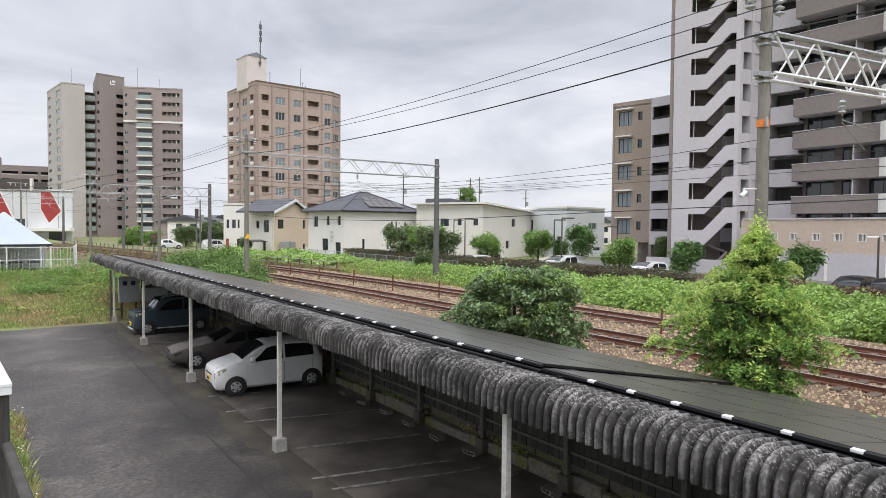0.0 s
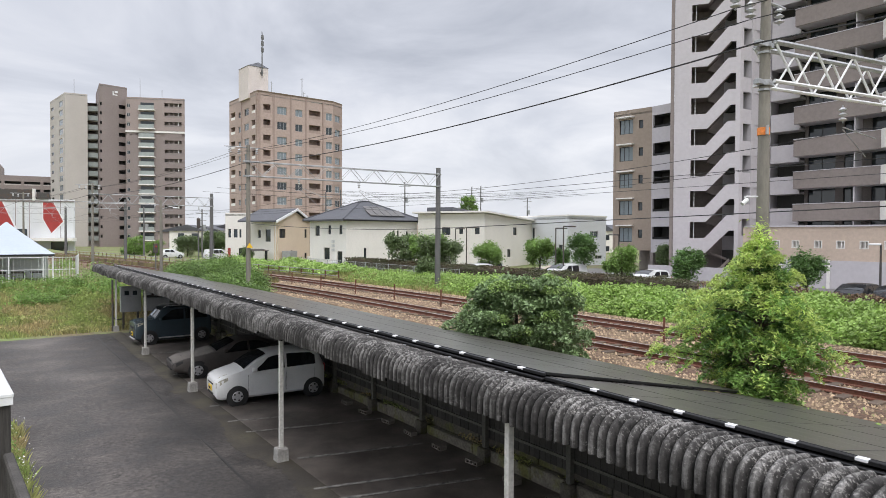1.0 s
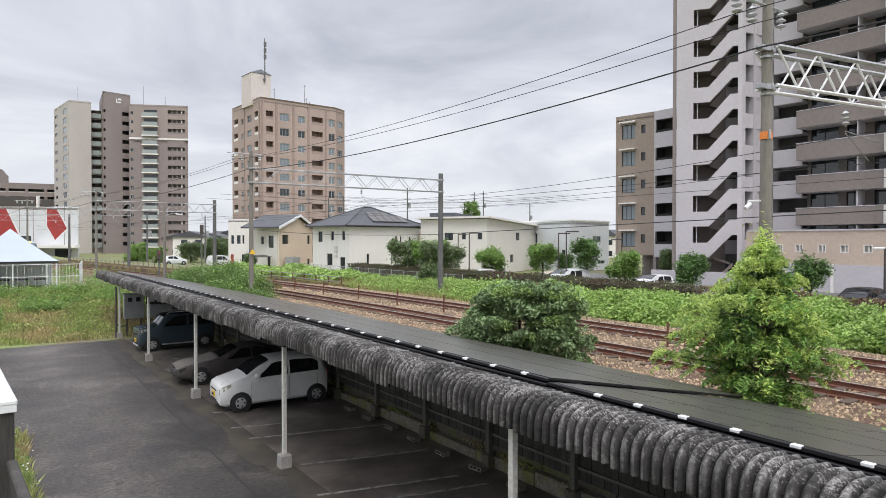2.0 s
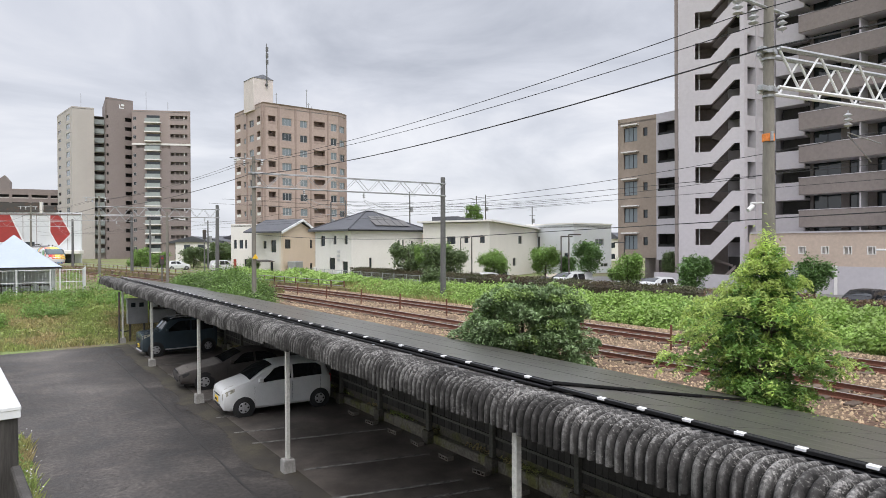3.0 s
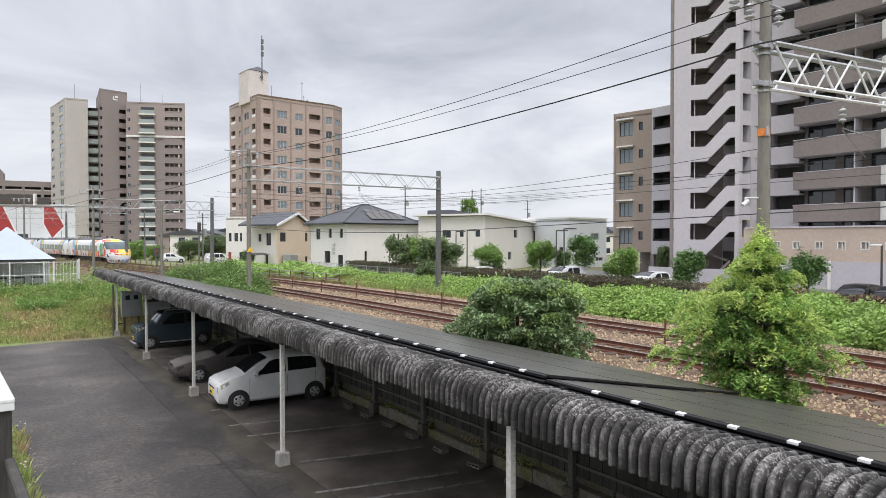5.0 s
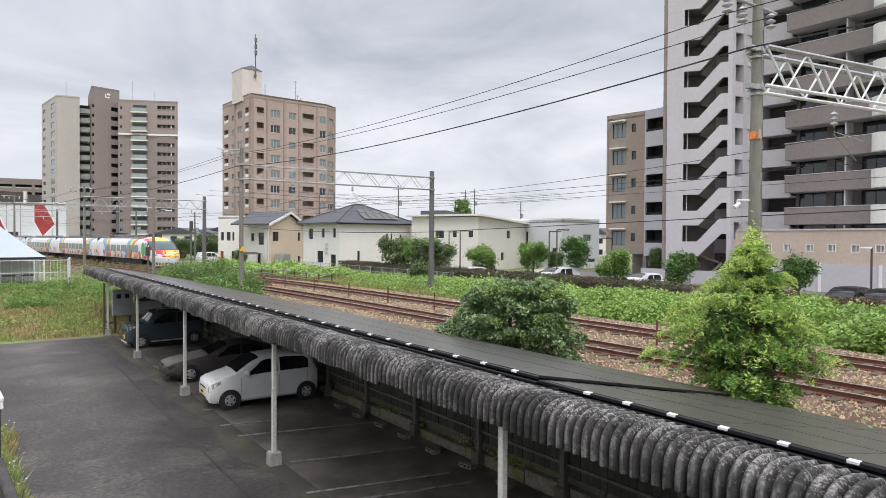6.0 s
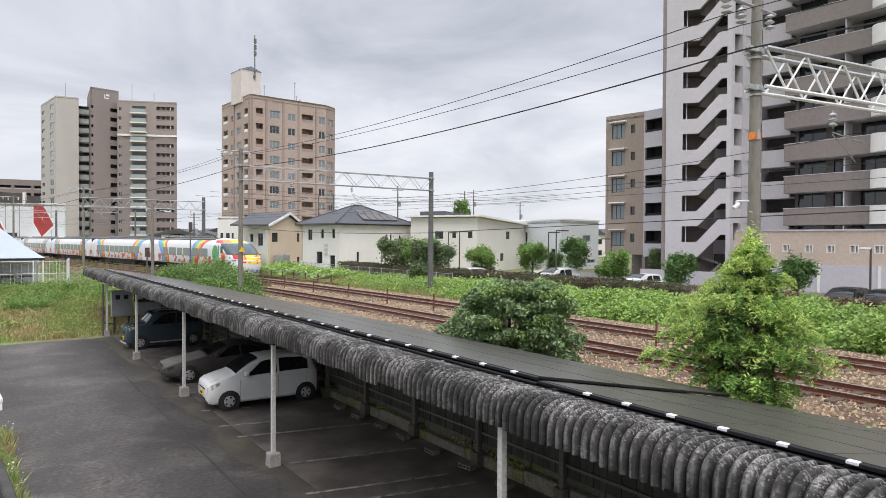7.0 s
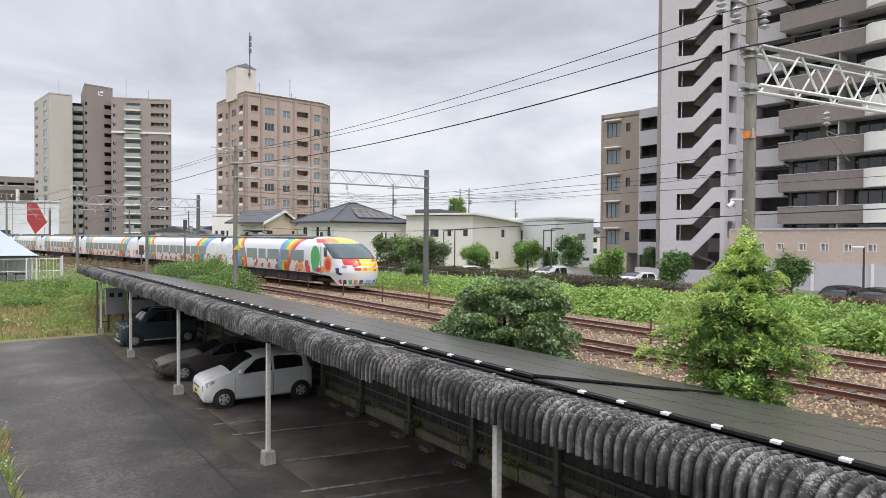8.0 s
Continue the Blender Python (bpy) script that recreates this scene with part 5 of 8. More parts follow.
def build_store():
    t = thing("store_building", Matrix(), "white shop with large red angular painted emblems", "building")
    m, ln = face_matrix((-14.6, 186.3), (15.9, 171.8))
    part("front_wall", Geo().box(0, ln, 0, 0.4, 0.6, 13.0), M_PALEGREY, t, m=m)
    part("parapet", Geo().box(0, ln - 8.9, -0.2, 0.5, 13.0, 15.2, 0.05), M_BEAM, t, m=m)
    part("parapet_block", Geo().box(ln - 7.9, ln - 5.4, -0.2, 0.5, 13.0, 14.6, 0.05), M_BEAM, t, m=m)
    part("parapet_fin", Geo().box(ln - 8.8, ln - 8.3, -0.25, 0.5, 12.6, 15.4), M_OFFWHITE, t, m=m)
    for pts, lab in (([(ln - 19.5, 12.4), (ln - 15.2, 12.4), (ln - 12.5, 6.2), (ln - 18.0, 6.2)], "red slanted painted emblem"), ([(ln - 6.6, 12.6), (ln - 4.6, 12.6), (ln - 2.4, 8.0), (ln - 4.9, 5.3), (ln - 6.6, 8.5)], "red arrow-shaped painted emblem")):
        cx, cz = sum(p[0] for p in pts) / len(pts), sum(p[1] for p in pts) / len(pts)
        part("emblem_border", Geo().prism([(cx + (u - cx) * 1.14, cz + (z - cz) * 1.08) for u, z in pts], -0.05, -0.01), M_WHITE, t, "white emblem border", m=m)
        part("emblem", Geo().prism(pts, -0.09, -0.055), M_RED, t, lab, m=m)
    for u in (-24.0, -16.0, -12.5, -9.6, -3.0):
        part("wall_joint", Geo().box(ln + u, ln + u + 0.12, -0.03, -0.002, 0.8, 12.9), M_GREYTILE, t, m=m)
    part("cornice", Geo().box(0, ln, -0.12, -0.002, 12.4, 12.7), M_GREYTILE, t, m=m)
    part("canopy", Geo().box(ln - 9.0, ln + 0.5, -2.5, -0.1, 3.4, 4.2, 0.05), M_OFFWHITE, t, m=m)
    part("shop_window", Geo().box(ln - 15.0, ln - 10.0, -0.06, -0.01, 4.5, 6.2), M_GLASS, t, m=m)
    part("entrance", Geo().box(ln - 5.0, ln - 1.5, -0.06, -0.01, 0.7, 3.3), M_GLASS, t, m=m)
    part("body", Geo().box(0, ln - 9.0, 0.42, 16.0, 0.6, 12.6), M_PALEGREY, t, m=m)
    # distant long block
    t = thing("apartment_block", Matrix(), "low long brown apartment block far behind the shop", "building")
    m, ln = face_matrix((-40.0, 270.0), (21.0, 262.0))
    zz = rows(21.6, 2.55, 7)
    bays = [ln - 34.0 + 5.6 * k for k in range(6)]
    part("wall", wall_geo(ln, 0.6, 24.8, [(a, a + 4.7, z, z + 1.25) for a in bays for z in zz]), M_TAUPE, t, m=m)
    for z in zz:
        for a in bays:
            room_box(t, m, a, a + 4.7, z, z + 1.25, 1.5)
            part("railing", Geo().box(a, a + 4.7, 0.02, 0.1, z, z + 0.35), M_CREAM, t, m=m)
    part("body", Geo().box(0, ln, 1.7, 12.0, 0.6, 24.5), M_TAUPE, t, m=m)
    part("roof_house", Geo().prism([(ln - 22.0, 24.0), (ln - 18.0, 24.0), (ln - 18.0, 27.5), (ln - 19.5, 29.5), (ln - 22.0, 27.5)], 2.0, 7.0), M_GREYTILE, t, m=m)


build_store()


# ---- overhead line portals ----
def portal(y, x0, x1, top, label):
    t = thing("overhead_line_portal", Matrix(), label, "railway portal", "overhead line portals")
    a, b = Vector((x0, y, 0)), Vector((x1, y - (2.0 if y < 10 else 0.2), 0))
    for p, nm in ((a, "pole"), (b, "pole")):
        part(nm, Geo().tube([(p.x, p.y, 1.0), (p.x + 0.02, p.y, top + ((1.35 if y < 10 else 0.75) if p is a else 0.25))], ([0.145, 0.08] if y < 10 else [0.14, 0.10] if y < 60 else [0.13, 0.09]) if p is a else [0.2, 0.15], 14), M_POLE if p is a else M_GREYPOLE, t, "tapered concrete pole" if p is a else "grey painted mast", smooth=True)
    d = (b - a).normalized()
    ln = (b - a).length
    low = 0.90 if y < 10 else 0.98
    n = 11 if y < 10 else 8
    for s in (-0.22, 0.22):
        off = Vector((-d.y, d.x, 0)) * s
        for z in (top - 0.18, top - low):
            p, q = a + off, b + off
            part("chord", Geo().tube([(p.x, p.y, z + 0.0), (q.x, q.y, z)], (0.036 if z < top - 0.5 else 0.05) if y < 10 else 0.03, 6), M_WHITE if z < top - 0.5 and y < 10 else M_GALV, t)
        for k in range(n):
            p, q = a + off + d * ln * k / n, a + off + d * ln * (k + 0.5) / n
            r = a + off + d * ln * (k + 1) / n
            part("diagonal", Geo().tube([(p.x, p.y, top - 0.18), (q.x, q.y, top - low)], 0.026 if y < 10 else 0.016, 6).tube([(q.x, q.y, top - low), (r.x, r.y, top - 0.18)], 0.021 if y < 10 else 0.014, 6), M_WHITE if y < 10 else M_GALV, t)
    for p in (a, b):
        for z in (top - 0.18, top - low):
            part("clamp", Geo().tube([(p.x, p.y, z - 0.05), (p.x, p.y, z + 0.05)], 0.12 if y < 10 else 0.17, 12).box(p.x - 0.28, p.x + 0.24, p.y - 0.06, p.y + 0.06, z - 0.05, z + 0.05, 0.01), M_GALV, t)
    return t, a, b


def insulator(parent, x, y, z, n=3, r=0.095):
    """Bell-shaped porcelain discs on a steel pin, hanging from z."""
    g = Geo()
    for k in range(n):
        zz = z - 0.03 - 0.105 * k
        g.tube([(x, y, zz), (x, y, zz - 0.012), (x, y, zz - 0.04), (x, y, zz - 0.052), (x, y, zz - 0.058), (x, y, zz - 0.085)], [0.03, 0.045, r * 0.8, r, r * 0.93, 0.032], 12)
    part("insulator", g, M_CERAMIC, parent, "pale porcelain disc insulator", smooth=True)
    part("insulator_pin", Geo().tube([(x, y, z + 0.02), (x, y, z - 0.105 * n - 0.05)], 0.014, 6), M_GALV, parent)


def span(p, q, sag, r, n=24):
    """A sagging wire between two points."""
    p, q = Vector(p), Vector(q)
    pts = []
    for k in range(n + 1):
        s = k / n
        v = p.lerp(q, s)
        v.z -= sag * 4 * s * (1 - s)
        pts.append(v)
    return Geo().tube(pts, r, 5)


def build_line():
    P = [(6.65, 12.0, 24.6, 8.90), (36.0, 11.8, 24.5, 9.35), (64.5, 7.35, 17.5, 8.8), (92.0, 3.2, 14.2, 9.3), (122.0, -1.0, 10.0, 9.3)]
    ports = []
    for k, (y, x0, x1, top) in enumerate(P):
        lab = "overhead line portal with concrete pole and white lattice beam" if k == 0 else "railway portal with grey poles and slim lattice beam"
        ports.append(portal(y, x0, x1, top, lab))
        t = ports[-1][0]
        for q in (16.15, 20.05):
            x = q + shift(y)
            insulator(t, x - 1.2, y - 0.1, top - 1.0)
            part("cantilever", Geo().tube([(x - 1.2, y - 0.1, top - 1.45), (x + 0.4, y - 0.1, 7.35)], 0.012, 6).tube([(x - 1.2, y - 0.1, top - 1.5), (x - 0.1, y - 0.1, 6.9)], 0.012, 6), M_GALV, t)
        # side arm with insulators for the feeder wires, on the near pole
        part("side_arm", Geo().tube([(x0 - 1.3, y, top + (0.63 if k == 0 else 0.6)), (x0 + 0.7, y, top + (0.63 if k == 0 else 0.6))], 0.03, 6), M_GALV, t)
        lo = 0.63 if k == 0 else 0.6
        insulator(t, x0 - 1.0, y, top + lo)
        insulator(t, x0 - 0.5, y, top + lo - 0.08)
        insulator(t, x0 + 0.5, y, top + lo)
    t = ports[0][0]
    part("band", Geo().tube([(12.0, 6.65, 7.02), (12.0, 6.65, 7.16)], 0.112, 16), M_ORANGE, t, "orange warning band", smooth=True)
    part("tag", Geo().box(-0.13, -0.03, -0.02, 0.02, 7.0, 7.18, 0.005), M_GALV, t, m=pose(11.93, 6.56, 0, rz=40))
    part("security_camera", Geo().box(-0.24, 0.14, -0.02, 0.02, 5.85, 5.88, 0.006).tube([(-0.24, 0, 5.87), (-0.24, 0, 5.80)], 0.018, 8).tube([(-0.20, -0.02, 5.81), (-0.32, -0.06, 5.72)], [0.035, 0.042], 10), M_WHITE, t, "white pole-mounted camera", m=pose(11.92, 6.7, 0, rz=-35))
    for z in (8.55, 7.85):
        part("clamp", Geo().tube([(12.0, 6.65, z), (12.0, 6.65, z + 0.04)], 0.11, 12), M_GALV, t)
    part("warning_sign", Geo().prism([(-0.17, 4.37), (0.17, 4.37), (0.0, 4.66)], -0.02, 0.02), M_YELLOW, ports[1][0], "yellow triangular warning sign", m=pose(11.8, 35.75, 0, rz=-15))
    # wires
    W = lambda nm, p, q, sag, r, lab: tagged(part(nm, span(p, q, sag, r), M_WIRE), lab, "cable", "overhead cables")
    # side offset and height over the beam, at the three portals that carry the feeders
    FEED = [((-1.0, 0.30), (-0.5, 0.20), (-0.3, -0.20)), ((-1.0, 0.30), (-0.5, 0.20), (-0.3, -0.20)), ((-1.0, 0.24), (-0.5, 0.30), (-0.3, -0.30))]
    ends = [(12.0, -32.0)] + [(p[1], p[0]) for p in P]
    tops = [8.9] + [p[3] for p in P]
    for k in range(len(ends) - 1):
        (xa, ya), (xb, yb) = ends[k], ends[k + 1]
        for wa, wb, r in ((0, 0, 0.009), (1, 1, 0.009), (2, 2, 0.017)):
            p, q = FEED[min(k, 2)][wa], FEED[min(k + 1, 2)][wb]
            W("feeder_cable", (xa + p[0], ya, tops[k] + p[1]), (xb + q[0], yb, tops[k + 1] + q[1]), 0.42 if wa == 2 else 0.38, r, "thin dark feeder cable strung between portals")
        for off in (16.15, 20.05):
            za, zb = 7.55, 7.55
            W("messenger_wire", (off + shift(ya), ya, za), (off + shift(yb), yb, zb), 0.55, 0.008, "thin messenger wire above the track")
            W("contact_wire", (off + shift(ya), ya, 6.85), (off + shift(yb), yb, 6.85), 0.02, 0.008, "taut contact wire above the track")
    W("telephone_cable", (24.3, -12.0, 6.6), (24.3, 36.0, 5.55), 0.0, 0.02, "dark telephone cable beside the railway")
    W("telephone_cable", (24.3, 36.0, 5.55), (21.5, 66.0, 6.3), 0.25, 0.02, "dark telephone cable beside the railway")


build_line()


def build_utility_poles():
    for x, y, h in ((60, 98, 15.0), (74, 100, 13.0), (84, 110, 16.0), (88, 112, 16.5), (50, 103, 13.5), (44, 96, 12.5), (98, 108, 14.0), (20.0, 112, 9.5), (30, 116, 10.0)):
        h -= 1.6
        t = thing("utility_pole", pose(x, y, ground_z(x, y) - 0.1), "slim grey concrete utility pole with crossarms", "utility pole", "utility poles")
        part("pole", Geo().tube([(0, 0, 0), (0, 0, h)], [0.16, 0.10], 8), M_GREYPOLE, t, smooth=True)
        part("crossarm", Geo().box(-1.0, 1.0, -0.05, 0.05, h - 0.8, h - 0.7, 0.01).box(-0.7, 0.7, -0.05, 0.05, h - 2.0, h - 1.9, 0.01), M_GALV, t, m=pose(0, 0, 0, rz=-30))
        part("transformer", Geo().tube([(0.4, 0, h - 3.6), (0.4, 0, h - 2.7)], 0.28, 10), M_GALV, t)
    for k in range(6):
        x0, y0, z0 = 26.0 + 2 * k, 100.0, 11.5 + 0.7 * (k % 3)
        tagged(part("town_wire", span((x0, y0, z0), (100, 92 + 3 * k, z0 + 2.0), 1.2, 0.02, 12), M_WIRE), "thin dark town wire between utility poles", "cable", "overhead cables")


build_utility_poles()


def build_signal_poles():
    t = thing("trackside_pole", pose(9.0, 44.7, 0.4), "slim grey concrete trackside pole with small bracket lamp", "pole", "trackside poles")
    part("pole", Geo().tube([(0, 0, 0), (0, 0, 6.9)], [0.11, 0.08], 10), M_POLE, t, smooth=True)
    part("bracket", Geo().tube([(0, 0, 6.3), (0.5, -0.2, 6.5), (0.8, -0.3, 6.45)], 0.025, 6), M_GALV, t)
    part("lamp_head", Geo().box(0.65, 1.0, -0.4, -0.25, 6.38, 6.46, 0.02), M_WHITE, t)
    x, y = 17.9 + shift(62.0), 62.0
    t = thing("trackside_pole", pose(x, y, 1.5), "thin grey steel signal post beside the track", "pole", "trackside poles")
    part("pole", Geo().tube([(0, 0, 0), (0, 0, 4.6)], [0.08, 0.06], 8), M_GREYPOLE, t, smooth=True)
    part("signal_head", Geo().box(-0.16, 0.16, -0.14, 0.02, 4.2, 5.1, 0.03), M_BEAM, t)
    t = thing("railway_signal", pose(13.6 + shift(60.0), 60.0, 1.4), "dark railway signal with small red lens", "signal")
    part("pole", Geo().tube([(0, 0, 0), (0, 0, 2.3)], 0.06, 8), M_GREYPOLE, t)
    part("signal_head", Geo().box(-0.18, 0.18, -0.14, 0.06, 2.1, 2.9, 0.03), M_BEAM, t)
    part("lens", Geo().tube([(0, -0.15, 2.65), (0, -0.19, 2.65)], 0.08, 12), M_RED, t, "red signal lens")


build_signal_poles()


# ---- train ----
def livery(name, centres, second=None):
    """White enamel with a rainbow ring about each car end and small bright patches low on the side."""
    m = bpy.data.materials.new(name)
    m.use_nodes = True
    N, L = m.node_tree.nodes, m.node_tree.links
    b = N["Principled BSDF"]
    b.inputs["Roughness"].default_value = 0.28
    b.inputs["Coat Weight"].default_value = 0.3
    tc, sp = N.new("ShaderNodeTexCoord"), N.new("ShaderNodeSeparateXYZ")
    L.new(tc.outputs["Object"], sp.inputs[0])

    def math_node(op, a, bb=None):
        n = N.new("ShaderNodeMath"); n.operation = op
        for i, v in enumerate((a, bb)):
            if v is None:
                continue
            if isinstance(v, (int, float)):
                n.inputs[i].default_value = v
            else:
                L.new(v, n.inputs[i])
        return n.outputs[0]

    v = math_node("DIVIDE", math_node("SUBTRACT", sp.outputs[2], 0.2), 5.0)
    vv = math_node("MULTIPLY", v, v)
    for c in centres:
        u = math_node("DIVIDE", math_node("SUBTRACT", sp.outputs[1], c), 5.6)
        q = math_node("SQRT", math_node("ADD", math_node("MULTIPLY", u, u), vv))
        base = q if c == centres[0] else math_node("MINIMUM", base, q)
    r = base
    ramp = N.new("ShaderNodeValToRGB")
    ramp.color_ramp.interpolation = "CONSTANT"
    cols = [(0.0, (0.80, 0.81, 0.82)), (0.66, (0.22, 0.30, 0.70)), (0.72, (0.10, 0.45, 0.80)), (0.78, (0.20, 0.60, 0.18)), (0.84, (0.90, 0.72, 0.06)), (0.90, (0.88, 0.33, 0.05)),
            (0.95, (0.75, 0.06, 0.06)), (1.0, (0.80, 0.81, 0.82))]
    e = ramp.color_ramp.elements
    while len(e) < len(cols):
        e.new(0.5)
    for k, (p, c) in enumerate(cols):
        e[k].position, e[k].color = p, (*c, 1)
    L.new(math_node("MULTIPLY", r, 1.0), ramp.inputs[0])
    colour = ramp.outputs[0]
    if second is not None:
        # a further arc whose colours run the other way
        u = math_node("DIVIDE", math_node("SUBTRACT", sp.outputs[1], second), 5.6)
        q = math_node("SQRT", math_node("ADD", math_node("MULTIPLY", u, u), vv))
        r2 = N.new("ShaderNodeValToRGB")
        r2.color_ramp.interpolation = "CONSTANT"
        e2 = r2.color_ramp.elements
        while len(e2) < len(cols):
            e2.new(0.5)
        flip = [cols[0][1]] + [c for _, c in cols[-2:0:-1]] + [cols[0][1]]
        for k, (p, _) in enumerate(cols):
            e2[k].position, e2[k].color = p, (*flip[k], 1)
        L.new(q, r2.inputs[0])
        pick2 = math_node("LESS_THAN", sp.outputs[1], second + 6.2)
        m2 = N.new("ShaderNodeMix"); m2.data_type = "RGBA"
        L.new(pick2, m2.inputs[0]); L.new(colour, m2.inputs[6]); L.new(r2.outputs[0], m2.inputs[7])
        colour = m2.outputs[2]
    # bright patches in a low band, ragged in outline
    no = N.new("ShaderNodeTexNoise"); no.inputs["Scale"].default_value = 3.0
    L.new(tc.outputs["Object"], no.inputs["Vector"])
    wob = N.new("ShaderNodeMix"); wob.data_type = "RGBA"; wob.blend_type = "ADD"
    wob.inputs[0].default_value = 0.5
    L.new(tc.outputs["Object"], wob.inputs[6]); L.new(no.outputs["Color"], wob.inputs[7])
    vo = N.new("ShaderNodeTexVoronoi"); vo.inputs["Scale"].default_value = 1.7
    L.new(wob.outputs[2], vo.inputs["Vector"])
    pr = N.new("ShaderNodeValToRGB")
    pr.color_ramp.interpolation = "CONSTANT"
    pe = pr.color_ramp.elements
    pc = [(0.0, (0.62, 0.10, 0.05)), (0.3, (0.75, 0.32, 0.14)), (0.42, (0.80, 0.62, 0.45)), (0.56, (0.10, 0.25, 0.14)), (0.66, (0.10, 0.12, 0.35)), (0.76, (0.72, 0.20, 0.10)), (0.9, (0.45, 0.12, 0.10))]
    while len(pe) < len(pc):
        pe.new(0.5)
    for k, (p, c) in enumerate(pc):
        pe[k].position, pe[k].color = p, (*c, 1)
    sc = N.new("ShaderNodeSeparateColor")
    L.new(vo.outputs["Color"], sc.inputs[0]); L.new(sc.outputs[0], pr.inputs[0])
    near = math_node("LESS_THAN", vo.outputs["Distance"], 0.44)
    lowz = math_node("MULTIPLY", math_node("LESS_THAN", sp.outputs[2], 1.78), math_node("GREATER_THAN", sp.outputs[2], 1.0))
    pick = math_node("MULTIPLY", math_node("MULTIPLY", near, lowz), math_node("GREATER_THAN", sc.outputs[1], 0.22))
    mx = N.new("ShaderNodeMix"); mx.data_type = "RGBA"
    L.new(pick, mx.inputs[0]); L.new(colour, mx.inputs[6]); L.new(pr.outputs[0], mx.inputs[7])
    L.new(mx.outputs[2], b.inputs["Base Color"])
    return m


M_LIVERY = livery("rainbow_livery", (10.3, -10.3))
M_LIVERY_LEAD = livery("rainbow_livery_lead", (10.3,), -6.0)
M_LAMP = mat("clear_lamp_lens", (0.34, 0.325, 0.26), 0.12, var=0.3, scale=9, fine=30, fvar=0.25, bump=0.1)
M_TRAINW = mat("white_train_enamel", (0.80, 0.81, 0.82), 0.28, var=0.03, fvar=0.02, bump=0.0)
M_UNDER = mat("sooty_underframe", (0.045, 0.038, 0.034), 0.85, scale=1.5, fine=10)
M_TRAINROOF = mat("grey_train_roof", (0.16, 0.16, 0.165), 0.7)
M_TGLASS = glass("train_window_glass", (0.27, 0.31, 0.32), 0.08)
M_TGLASS2 = glass("train_windscreen", (0.06, 0.09, 0.10), 0.06)
PAINTS = {k: mat(k + "_vinyl", c, 0.35, var=0.05) for k, c in dict(red=(0.70, 0.05, 0.06), orange=(0.85, 0.30, 0.07), yellow=(0.88, 0.68, 0.05), green=(0.10, 0.42, 0.13),
                                                                   blue=(0.10, 0.22, 0.60), sky=(0.25, 0.50, 0.80), navy=(0.04, 0.06, 0.16), crimson=(0.60, 0.03, 0.10)).items()}


def section(w, top, bottom=0.95, n=7):
    """Half-rounded body section, from one sill over the roof to the other."""
    sh = min(0.95, (top - bottom) * 0.45)
    half = [(w * 0.965, bottom), (w, bottom + 0.12), (w, top - sh)]
    for k in range(1, n + 1):
        a = math.pi / 2 * k / n
        half.append((w * math.cos(a) ** 0.72 if k < n else 0.0, top - sh + sh * math.sin(a) ** 0.85))
    return half + [(-x, z) for x, z in reversed(half[:-1])]


BODY_W, BODY_T = 1.42, 3.38
# height over the rail, how far the leading edge lies behind the tip
TIP = [(0.30, 0.30), (0.50, 0.10), (0.80, 0.02), (1.20, 0.0), (1.50, 0.07), (1.80, 0.24), (1.98, 0.42), (2.40, 0.98), (2.70, 1.45), (2.95, 1.95), (3.12, 2.5), (3.25, 3.2), (3.33, 4.0), (3.38, 4.9)]
SKIRT = [(0.30, 1.6), (0.60, 2.0), (0.94, 2.5), (0.96, 5.0), (3.38, 5.0)]
SIDE = section(BODY_W, BODY_T)[:10]


def nose_point(z, phi, lift=0.0):
    """Skin of the nose at height z; phi runs from the leading edge (0) round to the flank (1) and along it to the body (1.6)."""
    tip = float(np.interp(z, *zip(*TIP)))
    end = float(np.interp(z, *zip(*SKIRT)))
    w = float(np.interp(z, [q for _, q in SIDE], [p for p, _ in SIDE])) if z > 0.95 else BODY_W * (0.86 + 0.105 * (z - 0.3) / 0.65)
    run = min(1.75, (end - tip) * 0.95)
    a = min(1.0, abs(phi)) * math.pi / 2
    d = tip + run * (1 - math.cos(a)) + (end - tip - run) * max(0.0, abs(phi) - 1) / 0.6
    x = w * math.sin(a) ** 0.72
    return (math.copysign(x + lift * math.sin(a), phi) if phi else 0.0, -10.4 + d - lift * math.cos(a), z + lift * max(0.0, (z - 1.6)) * 0.5)


def nose_patch(z0, z1, p0, p1, lift, nz=6, npn=10):
    """A piece of the nose's skin, slightly lifted."""
    return Geo().loft([[nose_point(z0 + (z1 - z0) * i / nz, p0 + (p1 - p0) * k / npn, lift) for k in range(npn + 1)] for i in range(nz + 1)])


def build_underframe(t, y0, y1):
    part("underframe", Geo().box(-1.25, 1.25, y0, y1, 0.78, 0.97, 0.03), M_UNDER, t)
    r = random.Random(int(y0 * 10))
    y = -5.2
    while y < 5.0:
        w = r.uniform(0.9, 1.9)
        part("equipment_box", Geo().box(-1.2, 1.2, y, y + w, 0.28 + r.uniform(0, 0.2), 0.80, 0.04), M_UNDER, t)
        y += w + 0.15
    for yb in (-7.2, 7.2):
        bg = part("bogie", Geo().box(-1.0, 1.0, yb - 1.5, yb + 1.5, 0.42, 0.66, 0.05), M_UNDER, t)
        for q in (-1.05, 1.05):
            for sx in (-0.53, 0.53):
                part("wheel", Geo().tube([(sx - 0.06, yb + q, 0.41), (sx + 0.06, yb + q, 0.41)], 0.405, 16), M_UNDER, bg)


